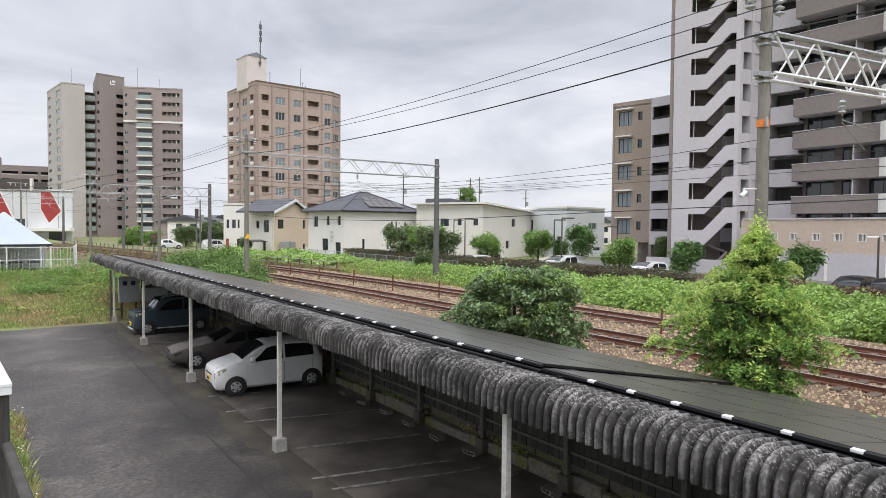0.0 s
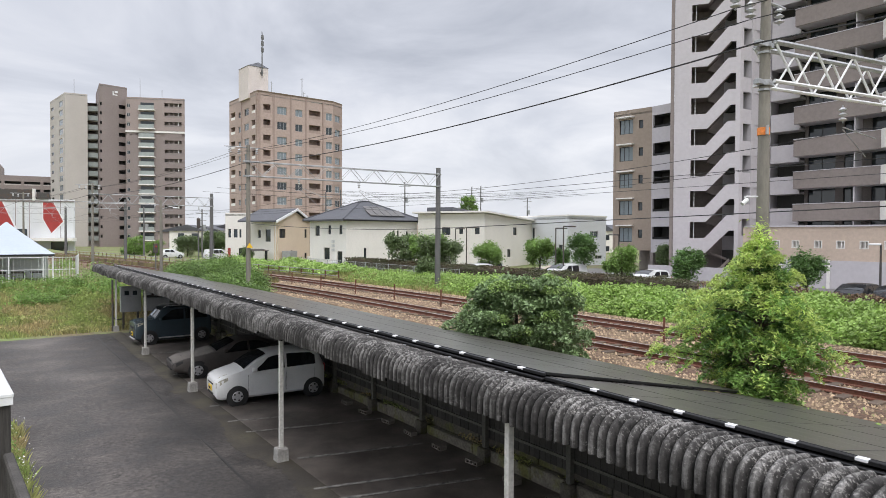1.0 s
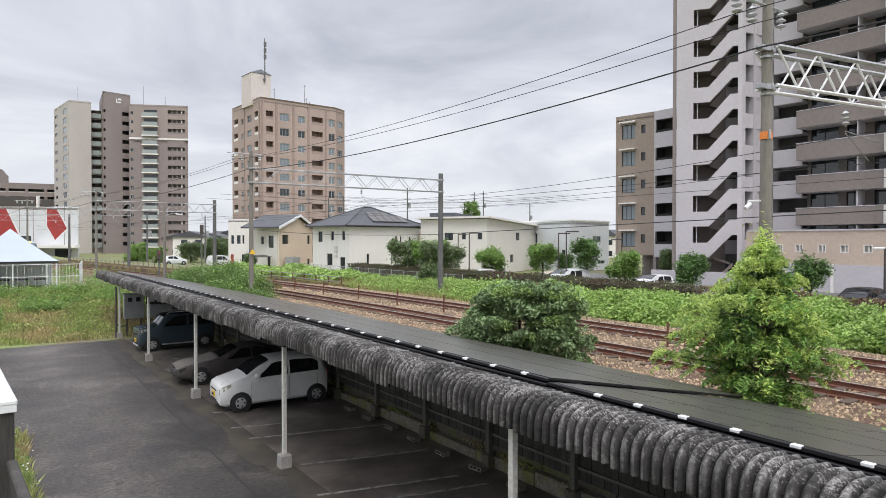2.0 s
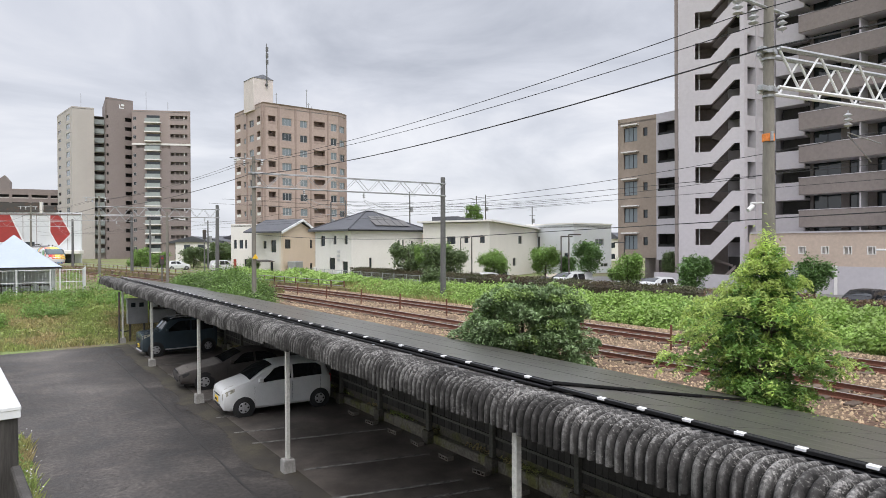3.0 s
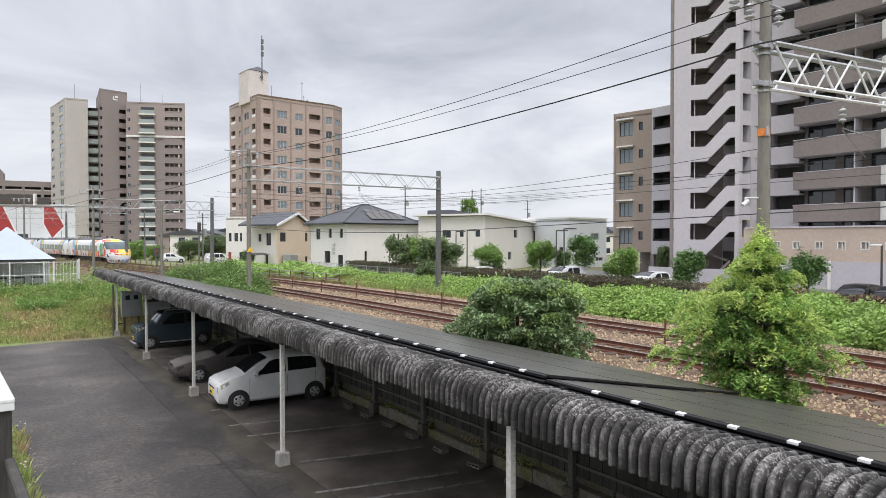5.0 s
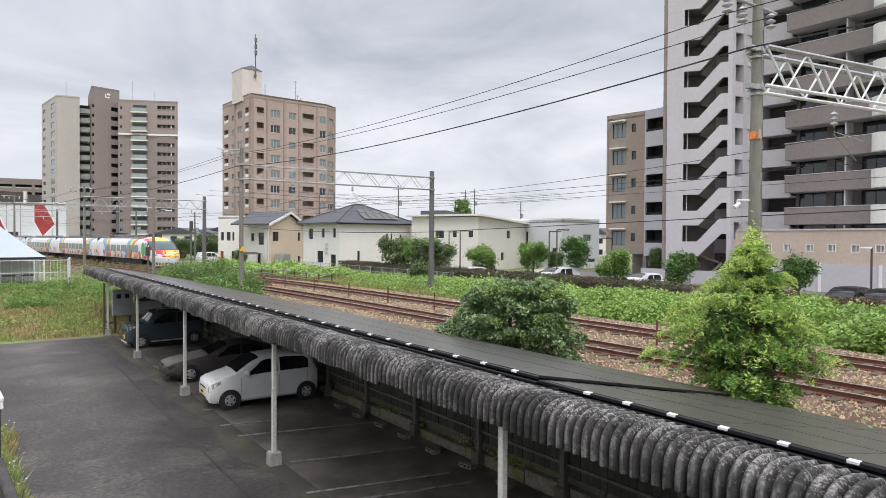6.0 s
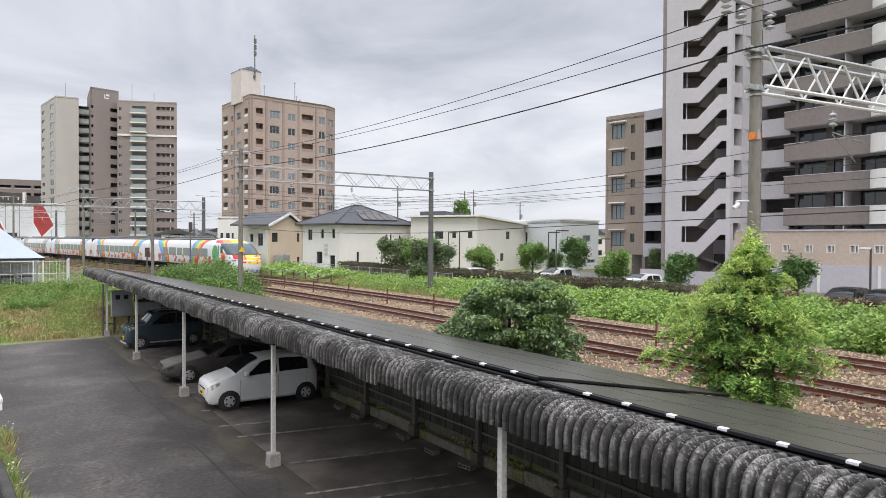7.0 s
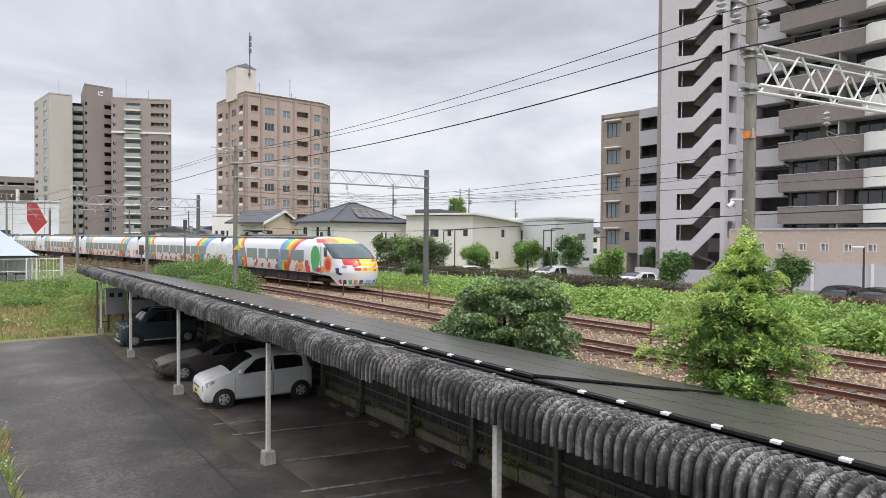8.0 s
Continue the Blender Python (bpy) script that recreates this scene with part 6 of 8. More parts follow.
def build_car(lead):
    t = thing("train_car", Matrix(), "white limited express car with rainbow arcs and colourful patches" if not lead else "leading white express car with rainbow arcs, sloping nose and wide windscreen",
              "train car", "cars of the train")
    y0 = -10.4 + (5.0 if lead else 0.0)
    part("body", Geo().loft([[(x, y, z) for x, z in section(BODY_W, BODY_T)] for y in (y0, 0.0, 10.2)], True), M_LIVERY_LEAD if lead else M_LIVERY, t, "white enamel side with rainbow arcs", smooth=True)
    part("roof", Geo().loft([[(x, y, z) for x, z in section(BODY_W - 0.40, BODY_T + 0.03, 3.17)] for y in (y0 + 0.3, 9.9)], True), M_TRAINROOF, t, smooth=True)
    for yy in (-5.0, 0.0, 4.5):
        if not lead or yy > -4:
            part("roof_unit", Geo().box(-0.75, 0.75, yy - 1.0, yy + 1.0, 3.36, 3.55, 0.06), M_TRAINROOF, t)
    if lead:
        g = Geo().tube([(-0.5, 4.5, 3.4), (-0.4, 6.2, 3.75), (0.4, 6.2, 3.75), (0.5, 4.5, 3.4)], 0.035, 6).tube([(-0.5, 8.0, 3.4), (-0.4, 6.6, 3.78), (0.4, 6.6, 3.78), (0.5, 8.0, 3.4)], 0.035, 6).box(-0.9, 0.9, 5.9, 6.9, 3.78, 3.86, 0.02).box(-0.6, 0.6, 4.2, 8.3, 3.38, 3.48, 0.03)
        part("pantograph", g, M_UNDER, t)
        for x in (-0.3, 0.3):
            part("roof_horn", Geo().tube([(x, -5.0, 3.3), (x, -5.0, 3.68)], [0.12, 0.09], 8), M_UNDER, t)
    for s in (-1, 1):
        x = s * (BODY_W + 0.006)
        yy = -4.6 if lead else -7.3
        k = 0
        while yy < (6.6 if lead else 7.4):
            w = 1.9 if (k % 2 == 0) else 1.25
            if not lead:
                w = 1.5
            part("window", Geo().box(x - 0.012, x + 0.012, yy, yy + w, 1.72, 2.45, 0.01), M_TGLASS, t, "dark tinted side window")
            yy += w + (0.32 if lead else 0.22)
            k += 1
        for yy in ((8.0,) if lead else (-9.3, 8.3)):
            part("door", Geo().box(x - 0.01, x + 0.014, yy, yy + 0.95, 1.0, 2.75, 0.008), M_TRAINW, t, "white side door")
            part("door_window", Geo().box(x - 0.005, x + 0.022, yy + 0.25, yy + 0.7, 1.75, 2.45, 0.01), M_TGLASS, t)
    part("gangway", Geo().box(-1.32, 1.32, 10.2, 10.6, 0.9, 3.3, 0.06), M_UNDER, t)
    build_underframe(t, -10.0 + (3.0 if lead else 0.0), 10.0)
    if lead:
        zs = [0.30 + 0.65 * k / 6 for k in range(6)] + [0.955 + (3.379 - 0.955) * k / 30 for k in range(31)]
        ph = [-1.6 + 3.2 * k / 64 for k in range(65)]
        part("nose", Geo().loft([[nose_point(z, p) for p in ph] for z in zs]), M_TRAINW, t, "rounded white sloping nose", smooth=True)
        part("windscreen", nose_patch(2.02, 2.93, -0.90, 0.90, 0.012, 10, 40), M_TGLASS2, t, "wide wrap-around windscreen", smooth=True)
        part("screen_seal", nose_patch(1.985, 2.03, -0.92, 0.92, 0.016, 2, 40), M_UNDER, t, smooth=True)
        for sx in (-0.32, 0.28):
            part("wiper", Geo().tube([nose_point(2.05, sx, 0.03), nose_point(2.45, sx + 0.22, 0.03)], 0.014, 6), M_UNDER, t)
        for p0, p1, z0, nm in ((-1.25, -0.72, 2.97, "red"), (-0.72, -0.30, 2.97, "orange"), (-0.30, 0.25, 2.97, "yellow"), (0.25, 0.75, 2.97, "sky"), (0.75, 1.5, 2.97, "blue")):
            part("colour_patch", nose_patch(z0, 3.26 if abs(p0 + p1) < 1.6 else 3.20, p0, p1, 0.008, 5, 8), PAINTS[nm], t, nm + " vinyl patch", smooth=True)
        part("colour_patch", nose_patch(1.60, 1.97, -0.62, -0.12, 0.006, 4, 8), PAINTS["red"], t, "red vinyl patch", smooth=True)
        part("colour_patch", nose_patch(1.15, 1.97, -0.30, 0.95, 0.005, 6, 14), PAINTS["yellow"], t, "yellow vinyl patch", smooth=True)
        part("colour_patch", nose_patch(1.70, 1.97, 0.5, 1.0, 0.009, 4, 8), PAINTS["sky"], t, "blue vinyl patch", smooth=True)
        r = random.Random(3)
        for k in range(34):
            z, p = r.uniform(1.05, 1.86), r.uniform(-0.38, 0.85)
            nm = ("orange", "red", "orange", "yellow", "crimson", "sky" if p > 0.4 else "orange")[k % 6]
            part("colour_patch", nose_patch(z, z + r.uniform(0.06, 0.16), p, p + r.uniform(0.06, 0.16), 0.010 + 0.002 * (k % 6), 2, 3), PAINTS[nm], t, nm + " vinyl patch", smooth=True)
        # lettering round the skirt stands as plain bars
        for k in range(11):
            nm = ("red", "navy", "green", "orange", "navy", "sky", "blue", "navy", "red", "crimson", "navy")[k]
            a = -0.86 + k * 0.165
            part("bar", nose_patch(0.42, 0.68, a, a + 0.10, 0.008, 2, 3), PAINTS[nm], t)
        disc = lambda cy, cz, ry, rz: [(cy + ry * math.cos(2 * math.pi * k / 20), cz + rz * math.sin(2 * math.pi * k / 20)) for k in range(20)]
        for s in (-1, 1):
            x = s * (BODY_W + 0.004)
            for (cy, cz, ry, rz), nm, lift in (((-6.2, 2.0, 0.62, 0.78), "green", 0.006), ((-6.2, 1.28, 0.42, 0.22), "green", 0.008), ((-6.6, 1.2, 0.3, 0.16), "crimson", 0.01), ((-7.85, 1.62, 0.50, 0.55), "orange", 0.006), ((-7.85, 1.58, 0.34, 0.36), "red", 0.010),
                                               ((-7.2, 1.25, 0.3, 0.2), "orange", 0.008), ((-5.2, 1.2, 0.34, 0.26), "red", 0.006), ((-4.2, 1.3, 0.4, 0.22), "orange", 0.006)):
                part("round_patch", Geo().add([(s * (BODY_W + lift), a, b) for a, b in disc(cy, cz, ry, rz)], [tuple(range(20))]), PAINTS[nm], t, nm + " round vinyl patch")
            part("colour_patch", nose_patch(1.05, 1.40, s * 0.93, s * 0.80, 0.01, 3, 4), PAINTS["navy"], t, "navy vinyl patch")
            part("colour_patch", nose_patch(0.98, 1.12, s * 0.86, s * 0.72, 0.012, 3, 4), PAINTS["navy"], t, "navy vinyl patch")
            part("cab_window", Geo().box(x - 0.02, x + 0.012, -7.75, -7.35, 2.08, 2.68, 0.01), M_TGLASS2, t)
            part("cab_door_seam", Geo().box(x - 0.02, x + 0.010, -6.98, -6.95, 1.0, 2.75), M_UNDER, t)
        for sx in (-0.62, 0.62):
            part("headlight", nose_patch(1.42, 1.56, sx - 0.07, sx + 0.07, 0.016, 3, 4), M_LAMP, t, "clear headlight")
    return t


LEAD = build_car(True)
CARS = [LEAD, build_car(False)]
for k in range(5):
    CARS.append(copy_thing(CARS[1], Matrix()))

# way along the track: table of arc length against y
ARC_Y = [12 + 0.5 * k for k in range(760)]
ARC_S = [0.0]
for a_, b_ in zip(ARC_Y, ARC_Y[1:]):
    ARC_S.append(ARC_S[-1] + math.hypot(b_ - a_, shift(b_) - shift(a_)))
S20 = float(np.interp(20.0, ARC_Y, ARC_S))


def on_track(s):
    """Point of the far track, s metres of rail beyond y = 20."""
    y = float(np.interp(s + S20, ARC_S, ARC_Y))
    return Vector((FAR_X + shift(y), y, RAIL_Z))


def car_pose(s_mid):
    a, b = on_track(s_mid - 7.2), on_track(s_mid + 7.2)
    d = b - a
    return Matrix.Translation((a + b) / 2) @ pose(0, 0, 0, rz=math.degrees(math.atan2(-d.x, d.y)))


SPEED, NOSE_END = 18.75, 15.5


def motions():
    for k, car in enumerate(CARS):
        walk(car, [(t, car_pose(NOSE_END + SPEED * (8.0 - t) + 10.4 + 20.8 * k)) for t in [0.25 * i for i in range(33)]])


# ---- vehicles ----
M_TYRE = mat("tyre_rubber", (0.02, 0.02, 0.02), 0.85)
M_DUST = mat("thick_dust_on_paint", (0.15, 0.135, 0.12), 0.9, var=0.2, scale=1.5, fine=20, fvar=0.15)
M_RIM = mat("steel_rim", (0.45, 0.45, 0.46), 0.4, 0.6)
M_CARGLASS = glass("car_glass", (0.012, 0.014, 0.016), 0.04)
M_PLATE = mat("yellow_number_plate", (0.75, 0.52, 0.05), 0.5, var=0.05)


def car_paint(name, col, rough=0.25, dust=0.0):
    return mat(name, col, rough + dust * 0.5, 0.0, var=0.06 + dust * 0.3, scale=2.0, fine=25, fvar=0.04 + dust * 0.2, bump=0.0)


# stations: x, sill, belt, top, half width at belt, half width at top
HATCH = [(0.0, 0.34, 0.64, 0.70, 0.54, 0.46), (0.05, 0.24, 0.73, 0.80, 0.66, 0.58), (0.2, 0.20, 0.81, 0.89, 0.715, 0.64), (0.50, 0.20, 0.88, 0.97, 0.735, 0.66), (0.78, 0.20, 0.93, 1.05, 0.737, 0.66),
         (1.22, 0.20, 0.94, 1.34, 0.737, 0.61), (1.58, 0.20, 0.95, 1.48, 0.737, 0.575), (2.3, 0.20, 0.97, 1.52, 0.737, 0.565), (3.0, 0.20, 0.99, 1.48, 0.735, 0.56), (3.22, 0.21, 1.0, 1.37, 0.72, 0.55), (3.36, 0.25, 0.95, 1.05, 0.68, 0.55), (3.40, 0.35, 0.85, 0.92, 0.60, 0.5)]
BOXY = [(0.0, 0.40, 0.90, 0.97, 0.66, 0.62), (0.04, 0.27, 0.99, 1.05, 0.715, 0.67), (0.2, 0.25, 1.03, 1.10, 0.735, 0.68), (0.72, 0.25, 1.06, 1.15, 0.737, 0.68), (0.86, 0.25, 1.06, 1.20, 0.737, 0.68), (1.12, 0.25, 1.07, 1.60, 0.737, 0.665),
        (1.25, 0.25, 1.07, 1.68, 0.737, 0.66), (2.4, 0.25, 1.08, 1.70, 0.737, 0.66), (3.24, 0.25, 1.08, 1.69, 0.737, 0.655), (3.33, 0.26, 1.07, 1.62, 0.73, 0.65), (3.38, 0.3, 1.02, 1.15, 0.715, 0.64), (3.40, 0.4, 0.95, 1.0, 0.66, 0.6)]
COUPE = [(0.0, 0.38, 0.52, 0.55, 0.66, 0.6), (0.08, 0.28, 0.58, 0.61, 0.74, 0.68), (0.4, 0.22, 0.66, 0.71, 0.80, 0.72), (1.2, 0.20, 0.77, 0.84, 0.83, 0.74), (1.5, 0.20, 0.80, 0.92, 0.835, 0.72), (2.1, 0.20, 0.82, 1.20, 0.835, 0.60),
         (2.4, 0.20, 0.83, 1.28, 0.835, 0.57), (3.0, 0.20, 0.85, 1.27, 0.835, 0.56), (3.5, 0.20, 0.86, 1.08, 0.83, 0.60), (3.9, 0.22, 0.87, 0.95, 0.81, 0.66), (4.2, 0.26, 0.84, 0.90, 0.77, 0.66), (4.28, 0.4, 0.75, 0.8, 0.68, 0.6)]
VAN = [(0.0, 0.42, 0.80, 0.85, 0.60, 0.55), (0.06, 0.3, 0.92, 0.98, 0.72, 0.66), (0.35, 0.26, 1.0, 1.08, 0.80, 0.70), (0.8, 0.25, 1.05, 1.20, 0.82, 0.72), (1.4, 0.25, 1.06, 1.62, 0.82, 0.68), (1.8, 0.25, 1.06, 1.72, 0.82, 0.66),
       (3.2, 0.25, 1.06, 1.75, 0.82, 0.66), (3.9, 0.25, 1.07, 1.70, 0.82, 0.64), (4.1, 0.27, 1.05, 1.2, 0.79, 0.62), (4.15, 0.4, 0.9, 1.0, 0.7, 0.55)]


def at_station(st, x):
    for a, b in zip(st, st[1:]):
        if a[0] <= x <= b[0]:
            s = (x - a[0]) / (b[0] - a[0])
            return [a[k] + (b[k] - a[k]) * s for k in range(6)]
    return list(st[-1])


def car_ring(s):
    x, lo, belt, top, w, wt = s
    e = min(0.07, (top - belt) * 0.3)
    half = [(w * 0.90, lo), (w * 0.985, lo + 0.07), (w, lo + (belt - lo) * 0.5), (w * 0.985, belt - 0.03), (w * 0.955, belt), (wt + 0.02, top - e), (wt * 0.90, top - e * 0.3), (wt * 0.5, top + 0.008), (0, top + 0.015)]
    return [(x, -y, z) for y, z in half] + [(x, y, z) for y, z in reversed(half[:-1])]


def build_vehicle(m, st, paint, label, wheels, wheel_r, group="", glass_x=(1.3, 3.0), screen=(1.05, 1.7), front_lamp_z=0.68, rails=False, grille=False, light=True, thing_name="car", dusty=False):
    t = thing(thing_name, m, label, "car", group)
    L = st[-1][0]
    fine = sorted({round(s[0], 3) for s in st} | {round(L * k / 26, 3) for k in range(27)})
    # wheel arches rise out of the sill
    rings = []
    for x in fine:
        s = at_station(st, x)
        ring = car_ring(s)
        rings.append(ring)
    part("body", Geo().loft(rings, True), paint, t, smooth=True)
    for k, wx in enumerate(wheels):
        for sgn in (-1, 1):
            hw = at_station(st, wx)[4]
            arch = Geo().tube([(wx, sgn * (hw - 0.22), wheel_r), (wx, sgn * (hw + 0.006), wheel_r)], wheel_r * 1.17, 24)
            part("wheel_arch", arch, M_TYRE, t)
            w = part("wheel", Geo().tube([(wx, sgn * (hw - 0.15), wheel_r), (wx, sgn * (hw - 0.005), wheel_r), (wx, sgn * (hw + 0.012), wheel_r)], [wheel_r, wheel_r, wheel_r * 0.9], 24), M_TYRE, t, "black rubber tyre", smooth=True)
            part("rim", Geo().tube([(wx, sgn * (hw + 0.0), wheel_r), (wx, sgn * (hw + 0.02), wheel_r)], [wheel_r * 0.64, wheel_r * 0.56], 18), M_RIM, w, "silver rim", smooth=True)
            for q in range(5):
                a = 2 * math.pi * q / 5
                part("rim_slot", Geo().tube([(wx + wheel_r * 0.42 * math.cos(a), sgn * (hw + 0.012), wheel_r + wheel_r * 0.42 * math.sin(a)), (wx + wheel_r * 0.42 * math.cos(a), sgn * (hw + 0.026), wheel_r + wheel_r * 0.42 * math.sin(a))], wheel_r * 0.11, 8), M_TYRE, w)

    def side_point(x, f, sgn, lift=0.008):
        _, lo, belt, top, w, wt = at_station(st, x)
        e = min(0.07, (top - belt) * 0.3)
        y = w * 0.955 + (wt + 0.02 - w * 0.955) * f
        return (x, sgn * (y + lift), belt + (top - e - belt) * f)

    gx0, gx1 = glass_x
    split = gx0 + (gx1 - gx0) * 0.52
    for sgn in (-1, 1):
        for a, b, lead in ((gx0, split - 0.04, True), (split + 0.04, gx1, False)):
            n = 6
            rg = []
            for k in range(n + 1):
                x = a + (b - a) * k / n
                fmax = 0.92
                if lead:
                    fmax = min(0.92, 0.10 + 1.5 * k / n)
                if not lead and k == n:
                    fmax = 0.75
                rg.append([side_point(x, 0.07, sgn), side_point(x, fmax, sgn)])
            part("side_window", Geo().loft(rg), M_CARGLASS, t)
        part("mirror", Geo().box(gx0 - 0.02, gx0 + 0.12, sgn * 0.80 - 0.07, sgn * 0.80 + 0.07, st[4][2] + 0.05, st[4][2] + 0.19, 0.03), paint, t)
        for x in (split, gx0 - 0.12, gx1 - 0.05 if gx1 - split > 0.7 else split):
            s = at_station(st, x)
            g = Geo().box(x - 0.002, x + 0.002, sgn * (s[4] + 0.001) - 0.004, sgn * (s[4] + 0.001) + 0.004, s[1] + 0.12, s[2] - 0.05)
            part("door_seam", g, M_TYRE, t)
        s = at_station(st, split - 0.2)
        part("door_handle", Geo().box(split - 0.26, split - 0.1, sgn * s[4] - 0.015, sgn * s[4] + 0.02, s[2] - 0.13, s[2] - 0.09, 0.008), paint, t)
        # headlamp wraps the corner
        rg = []
        for k in range(4):
            x = 0.03 + 0.11 * k
            s = at_station(st, x)
            rg.append([(x - 0.012, sgn * (s[4] * 0.985 + 0.006), s[2] - 0.16 + 0.03 * k), (x - 0.012, sgn * (s[4] * 0.97 + 0.008), s[2] - 0.0), (x - 0.006, sgn * (s[5] * 0.8), s[3] + 0.003)])
        part("headlight", Geo().loft(rg), M_LAMP if light else M_TYRE, t, "clear headlight" if light else "closed dark headlight")
        part("tail_light", Geo().box(L - 0.06, L + 0.002, sgn * 0.60 - 0.06, sgn * 0.60 + 0.06, 0.75, 1.0, 0.01), M_RED, t)
        if rails:
            part("roof_rail", Geo().tube([(1.25, sgn * 0.56, 1.68), (1.4, sgn * 0.56, 1.75), (3.0, sgn * 0.56, 1.75), (3.15, sgn * 0.56, 1.68)], 0.022, 6), M_ALU, t, "silver roof rail")
            part("sill_strip", Geo().box(wheels[0] + 0.4, wheels[1] - 0.4, sgn * 0.735 - 0.02, sgn * 0.735 + 0.015, 0.27, 0.33, 0.008), M_ALU, t)
    n = 6
    rg = []
    for k in range(n + 1):
        x = screen[0] + (screen[1] - screen[0]) * k / n
        s = at_station(st, x)
        w = s[5] * (0.94 if k else 0.98)
        rg.append([(x - 0.006, -w, s[3] - 0.008), (x - 0.008, -w * 0.5, s[3] + 0.018), (x - 0.008, 0, s[3] + 0.025), (x - 0.008, w * 0.5, s[3] + 0.018), (x - 0.006, w, s[3] - 0.008)])
    part("windscreen", Geo().loft(rg), M_CARGLASS, t, smooth=True)
    if light:
        part("number_plate", Geo().box(-0.03, 0.012, -0.165, 0.165, 0.42, 0.58, 0.005), M_PLATE, t, "yellow plate with plain bar")
        part("plate_bar", Geo().box(-0.033, -0.03, -0.12, 0.12, 0.46, 0.53), M_TYRE, t)
    part("grille", Geo().box(-0.012, 0.03, -0.34, 0.34, 0.62 if not grille else 0.72, 0.66 if not grille else 0.84, 0.006), M_TYRE, t)
    part("air_intake", Geo().box(-0.006, 0.05, -0.36, 0.36, 0.30, 0.38, 0.01), M_TYRE, t)
    if grille:
        part("skid_plate", Geo().box(-0.03, 0.05, -0.5, 0.5, 0.26, 0.33, 0.015), M_ALU, t)
    if dusty:
        rg = []
        for k in range(7):
            s = at_station(st, 0.06 + 1.36 * k / 6)
            w = s[5] * 0.95
            rg.append([(s[0], -w, s[3] + 0.004), (s[0], -w * 0.5, s[3] + 0.018), (s[0], 0, s[3] + 0.022), (s[0], w * 0.5, s[3] + 0.018), (s[0], w, s[3] + 0.004)])
        part("bonnet", Geo().loft(rg), M_DUST, t, "pale dusty bonnet", smooth=True)
    part("underbody", Geo().box(0.2, L - 0.15, -0.6, 0.6, 0.17, 0.3, 0.02), M_TYRE, t)
    return t


P_WHITE = car_paint("white_car_paint", (0.69, 0.69, 0.675))
build_vehicle(pose(5.42, 20.05, 0, rz=-3.0), HATCH, P_WHITE, "white five-door hatchback parked under the carport roof", (0.62, 2.98), 0.275, glass_x=(1.06, 3.06), screen=(0.82, 1.52))
build_vehicle(pose(5.35, 32.9, 0, rz=1.0), BOXY, car_paint("slate_blue_paint", (0.048, 0.066, 0.078)), "dark slate-grey boxy small car with silver roof rails", (0.60, 2.95), 0.31, glass_x=(1.02, 3.2), screen=(0.88, 1.2), rails=True, grille=True)
build_vehicle(pose(5.2, 24.6, 0, rz=-4.0), COUPE, car_paint("dusty_dark_brown_paint", (0.055, 0.047, 0.042), 0.45, 0.5), "dusty dark brown old wedge-shaped coupe under the roof", (0.85, 3.35), 0.29, glass_x=(1.75, 3.45), screen=(1.5, 2.15), light=False, dusty=True)


def build_far_cars():
    W, S, C, B, K = (car_paint("white_paint", (0.62, 0.63, 0.63)), car_paint("silver_paint", (0.50, 0.50, 0.49)), car_paint("champagne_paint", (0.42, 0.36, 0.27)),
                        car_paint("navy_paint", (0.04, 0.045, 0.16)), car_paint("black_paint", (0.02, 0.02, 0.022)))
    spots = [(35.6, 46.6, HATCH, S, "silver"), (36.6, 43.8, HATCH, S, "silver"), (38.2, 42.4, COUPE, C, "champagne"), (34.3, 35.8, VAN, W, "white"), (34.6, 33.3, COUPE, W, "white"), (35.2, 31.2, COUPE, S, "silver"), (36.6, 29.6, HATCH, W, "white"),
             (34.4, 17.4, HATCH, B, "navy blue"), (34.6, 15.2, HATCH, K, "black"), (34.6, 13.4, HATCH, K, "black"), (34.8, 11.6, HATCH, K, "black"), (41.0, 25.0, HATCH, S, "silver"),
             (33.5, 98.0, VAN, W, "white"), (30.0, 99.0, VAN, W, "white"), (28.0, 104.0, HATCH, S, "silver"), (36.0, 96.0, HATCH, W, "white"), (26.0, 112.0, HATCH, W, "white"), (38.5, 100.0, VAN, B, "navy blue")]
    for k, (x, y, st, p, nm) in enumerate(spots):
        build_vehicle(pose(x, y, 1.22 if x > 34 and y < 60 else ground_z(x, y), rz=(0, 3, -4, 2)[k % 4] + (180 if k % 3 == 1 else 0)), st, p, nm + " car parked in the open car park beyond the railway", (0.65, 2.95), 0.29, "parked cars beyond the railway",
                      glass_x=(1.4, 3.0), screen=(1.05, 1.7), thing_name="parked_car")


build_far_cars()


